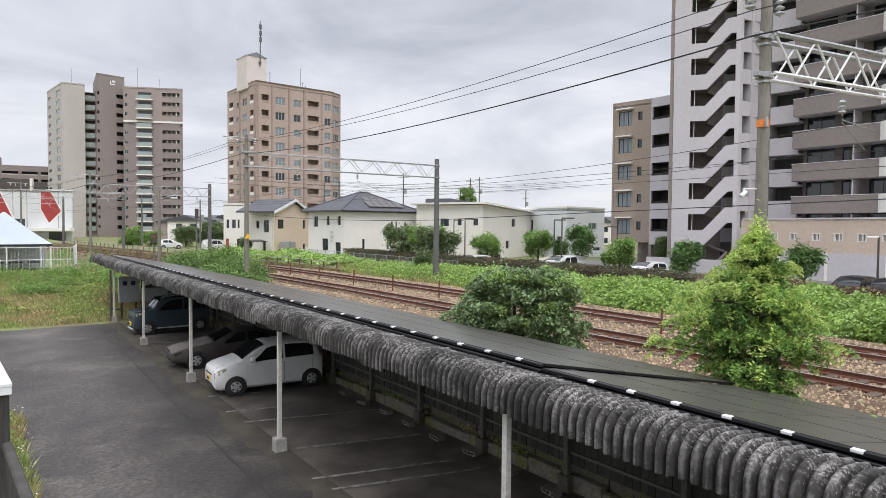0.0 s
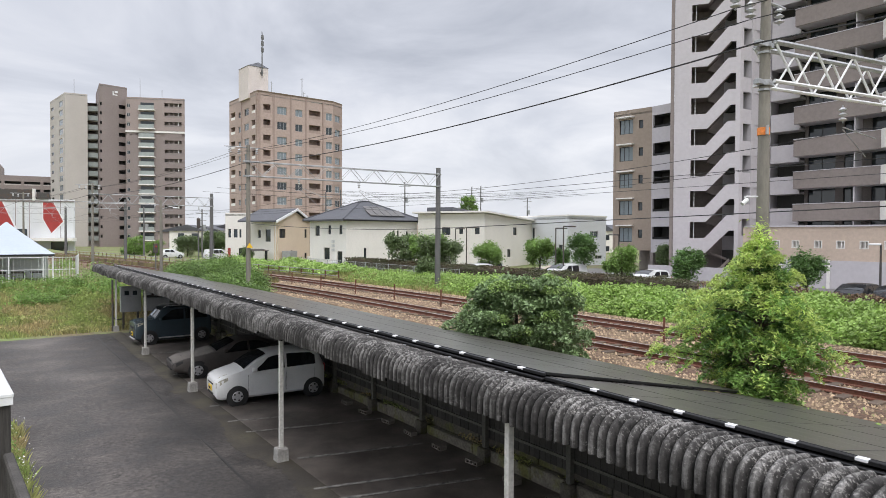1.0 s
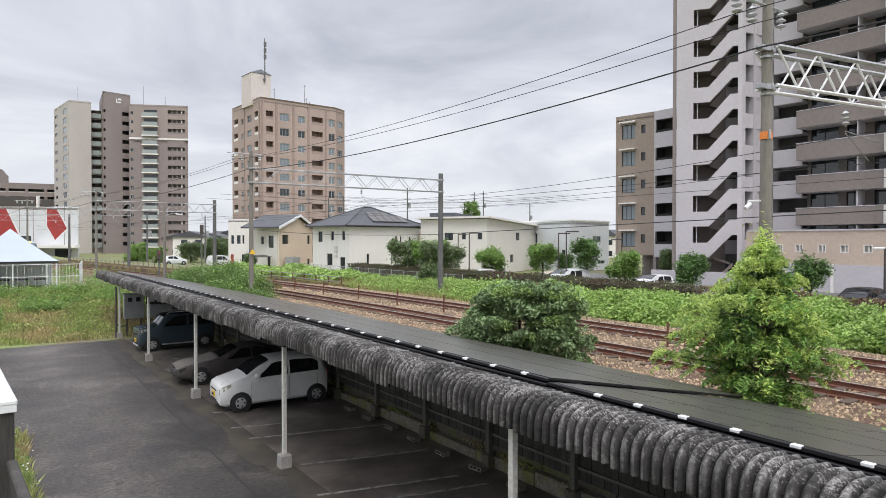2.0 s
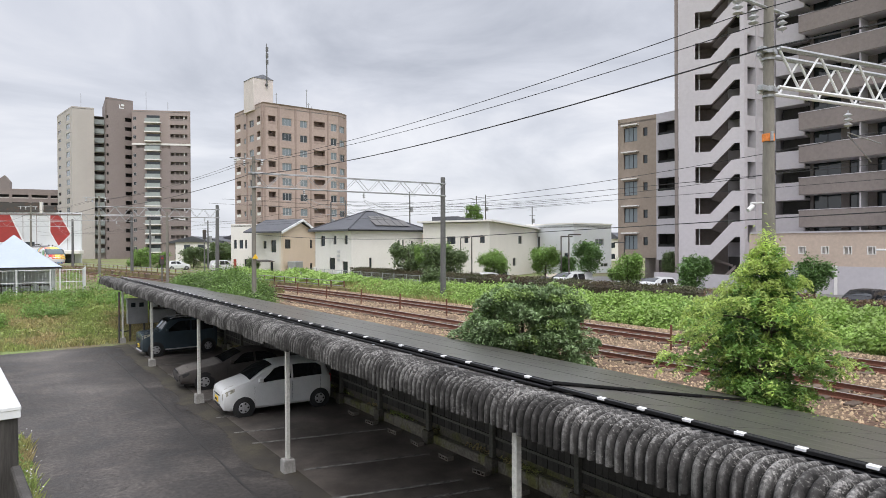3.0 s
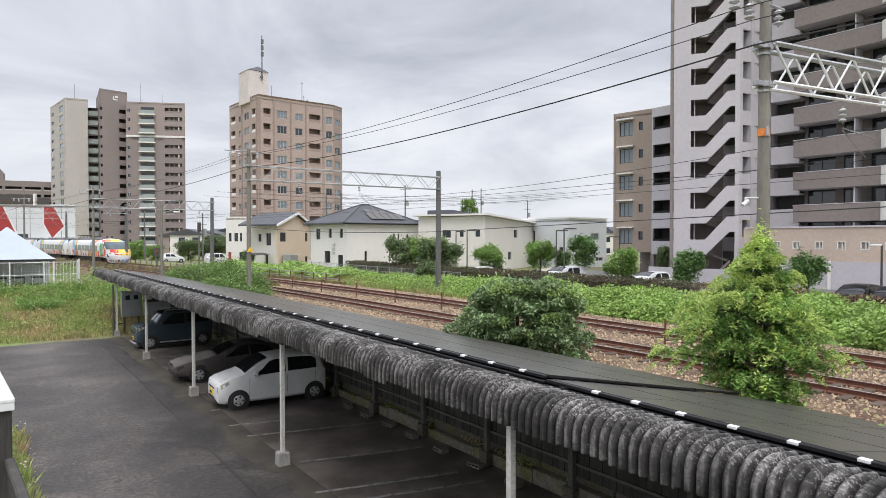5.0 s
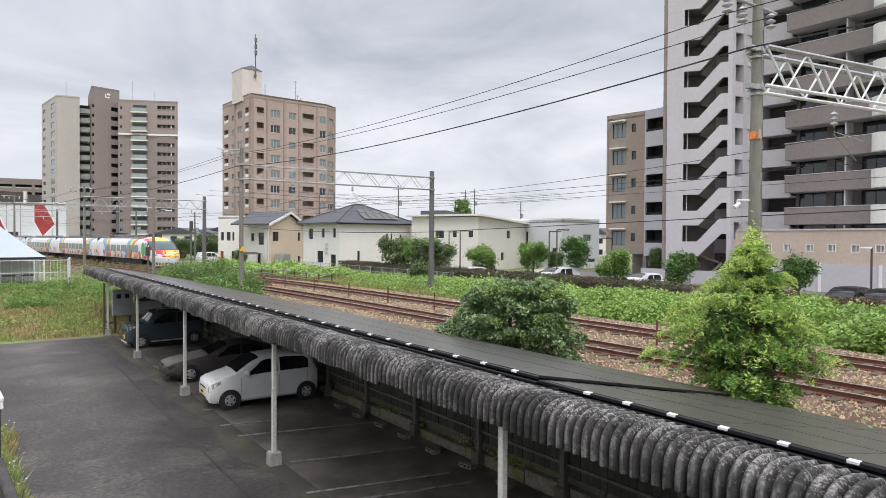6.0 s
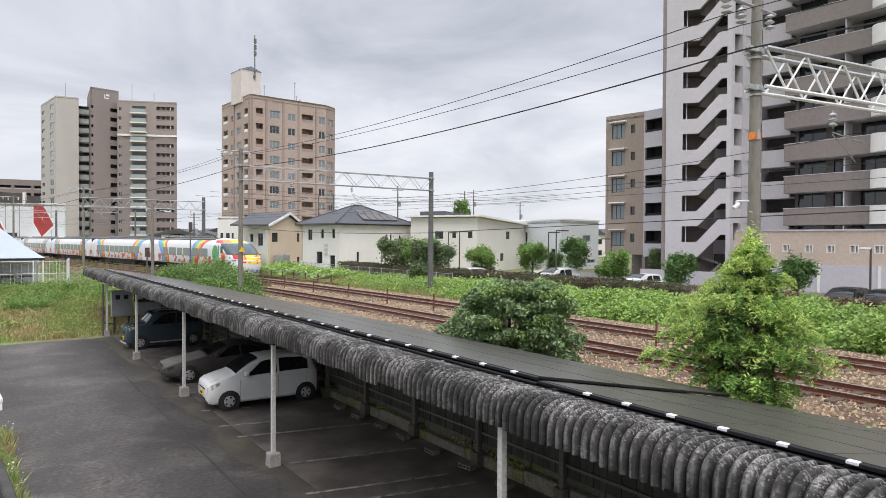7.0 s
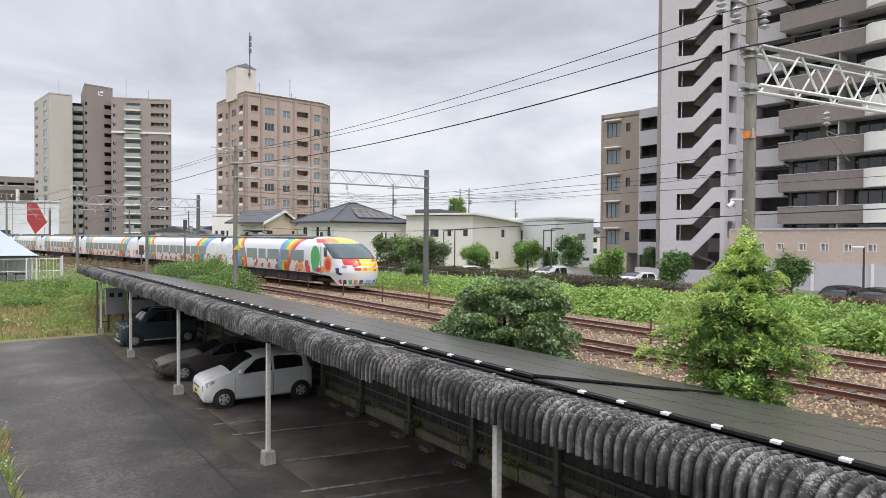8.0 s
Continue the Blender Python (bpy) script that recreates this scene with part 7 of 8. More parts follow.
# ---- far car park: surface, lamps, fence ----
def build_far_lot():
    g = Geo().box(32.0, 60.0, 2.0, 54.0, 0.9, 1.22)
    tagged(part("far_pavement", g, M_LOT2), "pale asphalt car park beyond the hedge", "pavement", kind="structure")
    for x, y, h, rz in ((38.0, 52.4, 4.6, 0), (36.0, 47.9, 4.65, 0), (38.0, 38.4, 4.55, 0), (36.0, 35.55, 4.65, 0), (46.0, 38.6, 4.05, 180), (38.0, 14.7, 3.55, 150)):
        t = thing("street_lamp", pose(x, y, 1.2, rz=rz - 30), "slim dark car park lamp with short arm", "street lamp", "car park lamps")
        part("pole", Geo().tube([(0, 0, 0), (0, 0, h)], [0.06, 0.05], 8), M_BEAM, t)
        part("lamp_head", Geo().box(0.0, 0.95 if y > 20 else 0.55, -0.1, 0.1, h - 0.06, h + 0.04, 0.02), M_BEAM if y > 20 else M_WHITE, t)
    t = thing("mesh_fence", Matrix(), "grey wire mesh fence on a low concrete kerb", "fence")
    y = 37.0
    while y < 66:
        part("post", Geo().tube([(27.2, y, 1.2), (27.2, y, 2.75)], 0.03, 6), M_GALV, t)
        y += 2.0
    for z in (1.62, 1.95, 2.3, 2.68):
        part("wire_rail", Geo().tube([(27.2, 37, z), (27.2, 66, z)], 0.016, 5), M_GALV, t)
    part("kerb", Geo().box(27.05, 27.35, 36.8, 66.2, 1.0, 1.5, 0.03), M_CONC, t)
    g = Geo()
    for k in range(180):
        yy = 37 + k * 0.16
        g.box(27.195, 27.205, yy, yy + 0.012, 1.5, 2.68)
    tagged(part("wire_mesh", g, M_GALV, t), kind="stuff")
    # low grey wall before the houses
    g = Geo().box(30.6, 30.85, 58.0, 70.0, 0.8, 1.9, 0.02)
    tagged(part("garden_wall", g, M_CONC), "grey block wall in front of the white house", "wall", kind="structure")
    for x, y, z, h in ((31.0, 53.5, 1.4, 3.6),):
        t = thing("sign_post", pose(x, y, z), "thin pale green sign post", "post")
        part("pole", Geo().tube([(0, 0, 0), (0, 0, h)], 0.05, 8), M_GALV, t)


build_far_lot()


def build_trackside():
    for y in (13.3, 19.5, 26.2, 30.6, 35.0, 39.6, 44.0):
        ob = part("marker_stake", Geo().box(-0.03, 0.03, -0.03, 0.03, 1.5, 2.45, 0.006), M_RAIL, m=pose(18.1 + shift(y), y, 0, ry=1.5, rz=20))
        tagged(ob, "short rusty steel stake between the tracks", "stake", "trackside stakes")
    # walkway rails and edge girder of the long bridge
    for off, z0, z1, nm in ((12.9, 1.0, 2.15, "near"), (17.9, 1.5, 2.2, "mid"), (23.4, 1.2, 2.25, "far")):
        t = thing("bridge_railing", Matrix(), "mossy steel bridge edge girder with old rail posts", "railing", "bridge railings")
        y = 47.0
        while y < 135:
            x = off + shift(y)
            part("post", Geo().box(-0.04, 0.04, -0.04, 0.04, z0, z1, 0.008), M_RAIL if nm != "near" else M_GIRDER, t, m=pose(x, y, 0))
            y += 2.1
        for z in (z1 - 0.06, z1 - 0.42):
            part("hand_rail", Geo().loft(sweep([(-0.025, z), (0.025, z), (0.025, z + 0.05), (-0.025, z + 0.05)], off, 47, 135, 2.0), True, True), M_GIRDER if nm != "far" else M_GALV, t)
        part("edge_girder", Geo().loft(sweep([(-0.15, z0), (0.15, z0), (0.15, z0 + 0.5), (-0.15, z0 + 0.5)], off, 46, 135, 2.0), True, True), M_GIRDER, t)
    # meter cabinets at the end of the carport
    t = thing("meter_cabinet", pose(5.62, 37.9, 0), "grey steel electric meter cabinet with two small windows", "cabinet", "meter cabinets")
    part("body", Geo().box(0, 1.0, 0, 0.35, 0.95, 2.25, 0.02), M_GALV, t)
    for x in (0.18, 0.58):
        part("window", Geo().box(x, x + 0.22, -0.015, 0.01, 1.85, 2.08, 0.006), M_GLASS, t)
    for x in (0.1, 0.8):
        part("leg", Geo().box(x, x + 0.1, 0.1, 0.22, 0.0, 0.95, 0.01), M_BEAM, t)
    part("hood", Geo().box(-0.05, 1.05, -0.12, 0.37, 2.25, 2.31, 0.01), M_GALV, t)
    t = thing("meter_cabinet", pose(6.75, 37.9, 0), "wide grey steel cabinet with meters above", "cabinet", "meter cabinets")
    part("body", Geo().box(0, 1.3, 0, 0.35, 0.95, 1.65, 0.02), M_GALV, t)
    part("meter", Geo().box(0.05, 0.4, 0.05, 0.3, 1.8, 2.15, 0.03), M_CERAMIC, t)
    part("meter", Geo().box(0.55, 1.1, 0.05, 0.3, 1.75, 2.2, 0.03), M_GALV, t)
    part("backboard", Geo().box(0, 1.3, 0.3, 0.36, 1.65, 2.4, 0.01), M_BEAM, t)
    for x in (0.1, 1.1):
        part("leg", Geo().box(x, x + 0.1, 0.1, 0.22, 0.0, 0.95, 0.01), M_BEAM, t)
    tagged(part("conduit", Geo().tube([(5.2, 37.7, 0.0), (5.2, 37.7, 0.35), (5.2, 37.7, 2.7)], 0.05, 8).tube([(5.2, 37.7, 0.75), (5.35, 37.6, 0.62), (5.7, 37.8, 0.62)], 0.035, 8), M_BEAM), "grey cable conduit beside the end post", "conduit")


build_trackside()


# ---- white tents and fence beyond the grass ----
def build_tents():
    for cx, cy in ((1.0, 61.0), (-0.7, 67.2), (-5.1, 61.2), (-2.2, 73.4)):
        t = thing("marquee_tent", pose(cx, cy, 0), "white pointed marquee tent with see-through walls", "tent", "marquee tents")
        zb = 1.4
        rings = []
        for k in range(9):
            s = k / 8
            h = 3.55 + 2.45 * (1 - (1 - s)) ** 1.12
            w = 3.0 * (1 - s) + 0.06
            rings.append([(-w, -w, h), (w, -w, h), (w, w, h), (-w, w, h)])
        part("canopy", Geo().loft(rings, True, True), M_TENT, t, "taut white pointed canopy")
        part("valance", Geo().loft([[(-w, -w, z), (w, -w, z), (w, w, z), (-w, w, z)] for w, z in ((3.02, 3.40), (3.02, 3.56))], False, True), M_WIRE, t, "dark eave band")
        for sx in (-2.9, 2.9):
            for sy in (-2.9, 2.9):
                part("leg", Geo().tube([(sx, sy, zb - 0.6), (sx, sy, 3.5)], 0.06, 8), M_WHITE, t)
        for k in range(4):
            x = -2.2 + 1.25 * k
            part("table", Geo().box(x, x + 0.9, -0.5, 0.4, zb + 0.6, zb + 0.7, 0.02).box(x + 0.1, x + 0.15, -0.4, -0.35, zb - 0.4, zb + 0.6).box(x + 0.75, x + 0.8, -0.4, -0.35, zb - 0.4, zb + 0.6), M_BEAM, t)
        part("side_wall", Geo().box(-2.9, 2.9, 2.86, 2.9, zb - 0.4, 3.45), M_PALEGREY, t)
    t = thing("mesh_fence", Matrix(), "white steel mesh fence around the tents", "fence")
    corners = [(Vector((-14.0, 56.6)), Vector((5.35, 56.9))), (Vector((5.35, 56.9)), Vector((6.1, 63.0)))]
    for p, q in corners:
        ln = (q - p).length
        n = int(ln / 2.0)
        for k in range(n + 1):
            r = p.lerp(q, k / n)
            part("post", Geo().tube([(r.x, r.y, 0.9), (r.x, r.y, 3.40)], 0.04, 8), M_WHITE, t)
        for z in (1.55, 2.42, 3.33):
            part("rail", Geo().tube([(p.x, p.y, z), (q.x, q.y, z)], 0.025, 6), M_WHITE, t)
        g = Geo()
        m = int(ln / 0.22)
        for k in range(m):
            r = p.lerp(q, k / m)
            g.box(r.x - 0.008, r.x + 0.008, r.y - 0.008, r.y + 0.008, 1.5, 3.33)
        tagged(part("picket_infill", g, M_WHITE, t), kind="stuff")


build_tents()


def build_near_fence():
    M_TIMBER = mat("weathered_dark_timber", (0.06, 0.055, 0.05), 0.9, var=0.35, scale=2.0, fine=22, fvar=0.3, bump=0.5, stretch=(6, 6, 0.5))
    t = thing("timber_parapet", pose(0.09, 3.91, 0, rz=3.6), "dark weathered timber parapet with white metal cap", "parapet")
    for k in range(5):
        part("board", Geo().box(-0.80 + 0.155 * k, -0.65 + 0.155 * k, 0.03, 0.06, 0.0, 4.25, 0.006), M_TIMBER, t)
    for k in range(8):
        part("side_board", Geo().box(-0.045, -0.02, 0.06 + 0.16 * k, 0.215 + 0.16 * k, 0.0, 4.25, 0.005), M_TIMBER, t)
    part("corner_post", Geo().box(-0.10, -0.012, 0.02, 0.11, 0.0, 4.255, 0.008), M_TIMBER, t)
    part("cap", Geo().box(-0.85, 0.0, 0.0, 1.40, 4.27, 4.30, 0.008).box(-0.85, -0.003, 0.003, 0.02, 4.235, 4.285, 0.003), M_WHITE, t, "white metal cap")
    part("handrail", Geo().box(-0.05, -0.005, -1.9, 0.0, 3.95, 4.0, 0.008), M_TIMBER, t)
    for k in range(10):
        part("lower_board", Geo().box(-0.045, -0.02, -1.88 + 0.18 * k, -1.71 + 0.18 * k, 0.0, 3.94, 0.005), M_TIMBER, t)


build_near_fence()


# ---- plants ----
def crown_points(c, r, clumps, per, spread, shape=1.0, seed=1, bottom=-1.0):
    """Leaf places in clumps spread over an uneven rounded crown."""
    g = np.random.default_rng(seed)
    d = g.normal(size=(clumps, 3)); d /= np.linalg.norm(d, axis=1)[:, None]
    d[:, 2] = np.where(d[:, 2] < bottom, -d[:, 2], d[:, 2])
    rad = g.uniform(0.45, 1.0, clumps) ** 0.5 * g.uniform(0.85, 1.12, clumps)
    cc = d * rad[:, None] * np.array(r) + np.array(c)
    p = cc[:, None, :] + g.normal(size=(clumps, per, 3)) * spread * g.uniform(0.6, 1.3, clumps)[:, None, None]
    return p.reshape(-1, 3)


def limbs(base, top, r0, ends, name_parent):
    g = Geo().tube([base, Vector(base).lerp(Vector(top), 0.5) + Vector((0.05, -0.04, 0)), top], [r0, r0 * 0.7, r0 * 0.25], 8)
    for s, e in ends:
        p = Vector(base).lerp(Vector(top), s)
        mid = p.lerp(Vector(e), 0.55) + Vector((0, 0, 0.06))
        g.tube([p, mid, e], [r0 * 0.42, r0 * 0.28, r0 * 0.1], 6)
    part("trunk", g, M_BARK, name_parent, "brown tapered trunk with limbs", smooth=True)


def build_near_tree():
    """Young maple: tiers of boughs, each with twigs that carry flat drooping fans of leaves."""
    cx, cy = 11.62, 6.48
    t = thing("tree", Matrix(), "bright green young maple beside the solar roof", "tree")
    g = np.random.default_rng(11)
    dark, mid, young, ends = [], [], [], []
    right = np.array([0.49, -0.87])

    def bough(z, a, reach, rise, light):
        out = np.array([math.cos(a), math.sin(a), 0.0])
        side = np.array([-math.sin(a), math.cos(a), 0.0])
        root = np.array([cx, cy, z - 0.2])
        ends.append((min(0.97, max(0.05, (z - 1.5) / 3.9)), tuple(root + out * reach * 0.8 + np.array([0, 0, rise * 0.8]))))
        n = int(7 + 15 * reach)
        for _ in range(n):
            f = g.uniform(0.12, 1.0) ** 0.7
            w = g.normal() * (0.06 + 0.24 * reach * math.sin(math.pi * min(1.0, f * 0.9)))
            c = root + out * reach * f + side * w + np.array([0, 0, rise * math.sin(f * 2.0) / 0.95 - 0.22 * abs(w) + g.normal() * 0.05])
            m = int(g.uniform(18, 34))
            q = g.uniform(0, 1, m)
            d = out * 0.8 + side * (0.9 * np.sign(w) * g.random()) + np.array([0, 0, -0.25])
            fan = c + d * (q * 0.20 - 0.06)[:, None] + side * (g.normal(size=m) * 0.055)[:, None] + np.stack([0 * q, 0 * q, g.normal(size=m) * 0.022 - 0.09 * q ** 2], 1)
            # twigs near the trunk take the green that paints crown shade
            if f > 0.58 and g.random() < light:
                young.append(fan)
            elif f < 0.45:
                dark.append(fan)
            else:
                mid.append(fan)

    n = 96
    for k in range(n):
        s = (k + 0.5) / n
        z = 1.75 + 3.35 * s ** 0.92
        a = k * 2.399 + g.uniform(-0.35, 0.35)
        lr = math.cos(a) * right[0] + math.sin(a) * right[1]
        wide_l = np.interp(z, [1.7, 2.1, 2.6, 3.0, 3.5, 4.0, 4.35, 4.7, 5.1], [0.50, 0.95, 1.35, 1.55, 1.70, 1.40, 1.10, 0.62, 0.26])
        wide_r = np.interp(z, [1.7, 2.1, 2.6, 3.0, 3.5, 4.0, 4.35, 4.7, 5.1], [0.50, 0.85, 1.30, 1.45, 1.20, 0.95, 0.68, 0.40, 0.22])
        reach = (wide_l + (wide_r - wide_l) * (lr * 0.5 + 0.5)) * g.uniform(0.42, 1.02)
        bough(z, a, reach, g.uniform(0.1, 0.42) * reach + 0.08, 0.10 + 0.80 * s ** 1.2 + (0.25 if lr < -0.2 else 0.0))
    # long low boughs over the roof's edge
    left = math.atan2(-right[1], -right[0])
    for z, a, reach in ((2.85, left + 0.05, 1.9), (2.75, left - 0.25, 1.6), (3.35, left + 0.3, 1.6), (2.95, left + math.pi, 1.45)):
        bough(z, a, reach, 0.30, 0.75)
    young.append(np.array([cx, cy, 5.12]) + g.normal(size=(260, 3)) * np.array([0.10, 0.10, 0.14]))
    limbs((cx, cy, ground_z(cx, cy) - 0.1), (cx, cy, 5.2), 0.07, ends[::2] + ends[-4:], t)
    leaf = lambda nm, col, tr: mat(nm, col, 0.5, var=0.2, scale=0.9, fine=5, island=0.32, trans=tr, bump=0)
    # inner leaves darkened to paint the shade inside the crown
    part("inner_leaves", leaf_mesh("inner_leaves", np.concatenate(dark), 0.092, leaf("maple_leaf_inner_shade", (0.115, 0.225, 0.065), 0.3), 1.0, 0.34, 0.8), None, t, "inner leaves with crown shade in their green")
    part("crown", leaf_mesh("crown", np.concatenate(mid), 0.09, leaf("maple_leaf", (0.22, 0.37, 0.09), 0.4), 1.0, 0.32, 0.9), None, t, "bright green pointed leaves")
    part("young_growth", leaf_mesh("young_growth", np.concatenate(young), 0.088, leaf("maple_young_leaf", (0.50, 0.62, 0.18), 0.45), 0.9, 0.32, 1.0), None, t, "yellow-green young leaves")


build_near_tree()


def build_bushes():
    t = thing("bush", Matrix(), "dense dark green rounded shrub behind the carport", "shrub", "trackside shrubs")
    g = np.random.default_rng(21)
    masses = (((12.2, 13.9, 2.7), (1.40, 1.50, 1.25), 70), ((12.85, 13.3, 3.2), (0.80, 0.80, 0.75), 30), ((11.7, 14.7, 2.3), (1.0, 1.1, 0.95), 34), ((12.8, 12.85, 2.15), (0.9, 0.95, 0.9), 30), ((11.95, 13.9, 3.5), (0.8, 0.8, 0.42), 18))
    lobes, light = [], []
    for c, r, n in masses:
        d = g.normal(size=(n, 3)); d /= np.linalg.norm(d, axis=1)[:, None]
        for v in d:
            q = np.array(c) + v * np.array(r) * g.uniform(0.8, 1.03)
            m = int(g.uniform(150, 260))
            e = g.normal(size=(m, 3)); e /= np.linalg.norm(e, axis=1)[:, None]
            e[:, 2] = np.where(e[:, 2] < -0.2, -e[:, 2], e[:, 2])
            size = g.uniform(0.17, 0.33)
            p = q + e * np.array([size, size, size * 0.75]) * g.uniform(0.75, 1.08, m)[:, None]
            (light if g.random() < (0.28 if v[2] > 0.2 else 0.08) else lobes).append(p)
        lobes.append(crown_points(c, [x * 0.78 for x in r], 90, 45, 0.15, seed=int(n)))
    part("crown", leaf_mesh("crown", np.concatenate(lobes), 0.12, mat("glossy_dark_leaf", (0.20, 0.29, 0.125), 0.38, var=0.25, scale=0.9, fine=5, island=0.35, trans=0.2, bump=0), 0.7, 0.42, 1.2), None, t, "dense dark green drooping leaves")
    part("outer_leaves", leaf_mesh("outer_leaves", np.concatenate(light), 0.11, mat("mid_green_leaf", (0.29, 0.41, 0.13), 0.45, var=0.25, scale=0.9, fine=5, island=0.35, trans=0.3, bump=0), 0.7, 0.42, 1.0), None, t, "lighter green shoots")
    limbs((12.2, 13.9, 1.3), (12.2, 13.9, 3.1), 0.09, [(0.3, (11.6, 14.5, 2.6)), (0.4, (12.9, 13.3, 2.5)), (0.5, (11.8, 13.3, 3.2))], t)
    t = thing("bush", Matrix(), "low pale shrub at the edge of the ballast", "shrub", "trackside shrubs")
    part("crown", leaf_mesh("crown", np.concatenate([crown_points((10.8, 15.6, 1.75), (0.6, 0.9, 0.5), 50, 40, 0.12, seed=8), crown_points((10.6, 4.6, 1.8), (0.6, 1.2, 0.45), 60, 40, 0.13, seed=9)]), 0.08, M_KUDZU, 0.4, 0.5), None, t)
    # heap of vines at the pole
    t = thing("vine_heap", Matrix(), "heap of green vines over scrub beside the portal pole", "vines")
    heaps = (((10.7, 37.6, 1.9), (1.0, 1.6, 0.75)), ((12.5, 38.6, 1.9), (1.2, 1.8, 1.1)), ((12.3, 42.2, 2.2), (1.5, 2.2, 1.5)), ((11.3, 45.5, 2.1), (1.6, 2.2, 1.15)),
             ((12.9, 46.5, 2.0), (1.2, 2.2, 1.1)), ((11.6, 50.0, 2.0), (1.3, 2.4, 0.8)), ((13.5, 40.8, 1.8), (0.7, 1.4, 0.8)))
    heaps += (((11.3, 34.2, 1.6), (1.0, 1.6, 0.8)),)
    hp = [crown_points(c, r, 170, 60, 0.2, seed=20 + k, bottom=-0.2) for k, (c, r) in enumerate(heaps)]
    part("leaves", leaf_mesh("leaves", np.concatenate(hp), 0.11, mat("scrub_leaf", (0.165, 0.265, 0.068), 0.5, var=0.3, scale=0.5, fine=3, island=0.5, trans=0.25, bump=0), 0.5, 0.6), None, t)


build_bushes()


def bank_height(x, y):
    s = x - shift(y)
    w = smooth_step(23.0, 25.0, s) * (1 - smooth_step(28.0, 29.8, s))
    big = 0.75 + 0.8 * noise.noise((x * 0.28, y * 0.22, 3.1)) + 0.75 * noise.noise((x * 0.85, y * 0.75, 1.0)) + 0.3 * noise.noise((x * 2.0, y * 2.0, 4.0))
    return ground_z(x, y) + 0.05 + w * max(0.05, big) * (0.62 if y < 34 else 0.42)


def build_vines():
    n = 105000
    y = rng.uniform(3.0, 47.0, n)
    s = 23.2 + 7.0 * rng.beta(1.3, 1.5, n)
    pts = []
    for a, b in zip(s, y):
        if b > 34 and rng.random() < 0.55:
            continue
        x = a + shift(b)
        pts.append((x, b, bank_height(x, b) + rng.normal(0, 0.11)))
    tagged(new("vine_bank", leaf_mesh("vine_bank", np.array(pts), 0.125, M_KUDZU, 0.5, 0.75, 0.4)), "bright green broad-leaved vines covering the railway bank", "vines", kind="stuff")
    mounds = [crown_points(c, r, 170, 70, 0.15, seed=400 + k, bottom=-0.1) for k, (c, r) in enumerate((((25.6, 12.6, 1.7), (1.9, 2.0, 1.0)), ((24.4, 8.6, 1.6), (1.3, 1.6, 0.8)), ((27.0, 16.0, 1.8), (2.0, 2.2, 0.75)), ((26.8, 27.0, 1.7), (1.8, 2.6, 0.7)), ((27.2, 22.0, 1.7), (1.6, 2.0, 0.65)), ((26.0, 33.0, 1.7), (1.4, 2.2, 0.6)), ((25.2, 5.6, 1.7), (1.4, 1.8, 1.0)), ((24.6, 19.3, 1.5), (1.2, 2.0, 0.6)), ((25.2, 24.2, 1.5), (1.3, 2.0, 0.65)), ((24.6, 29.6, 1.5), (1.2, 2.4, 0.6))))]
    tagged(new("vine_mounds", leaf_mesh("vine_mounds", np.concatenate(mounds), 0.13, M_KUDZU, 0.7, 0.8, 0.3)), "rounded mounds of broad-leaved vines on the bank", "vines", kind="stuff")
    # a second stretch further off
    pts = []
    for k in range(9000):
        b = rng.uniform(50, 78)
        x = 24.2 + shift(b) + 5.0 * rng.random()
        pts.append((x, b, ground_z(x, b) + 0.3 + 0.55 * noise.noise((x * 0.4, b * 0.3, 7)) + abs(rng.normal(0, 0.15))))
    tagged(new("vine_bank_far", leaf_mesh("vine_bank_far", np.array(pts), 0.24, M_KUDZU, 0.8, 0.8, 0.2)), "green vines along the far side of the railway", "vines", kind="stuff")
    # hedge along the far car park
    for y0, y1, seed, lab in ((2.0, 20.5, 1, "reddish brown clipped hedge before parked cars"), (21.0, 62.0, 2, "dark brownish clipped hedge along the car park")):
        m = int((y1 - y0) * 900)
        g = np.random.default_rng(40 + seed)
        yy = g.uniform(y0, y1, m)
        side = g.random(m)
        xx = np.where(side < 0.5, 30.6 + g.normal(0, 0.08, m), g.uniform(30.6, 32.0, m))
        top = 2.66 - 0.018 * np.maximum(0.0, 24.0 - yy) + 0.05 * np.sin(yy * 1.7) + 0.06 * np.sin(yy * 4.1)
        zz = np.where(side < 0.5, g.uniform(1.2, 2.75, m), top + g.normal(0, 0.06, m))
        zz = np.minimum(zz, top + 0.12)
        t = thing("hedge", Matrix(), lab, "hedge", "car park hedges")
        part("leaves", leaf_mesh("leaves", np.stack([xx, yy, zz], 1), 0.10, M_HEDGE if y0 > 10 else M_HEDGE_R, 0.3, 0.6), None, t)
        part("core", Geo().box(30.75, 31.9, y0 + 0.1, y1 - 0.1, 1.1, 2.58 if y0 > 10 else 2.25, 0.15), M_BARK, t)


build_vines()


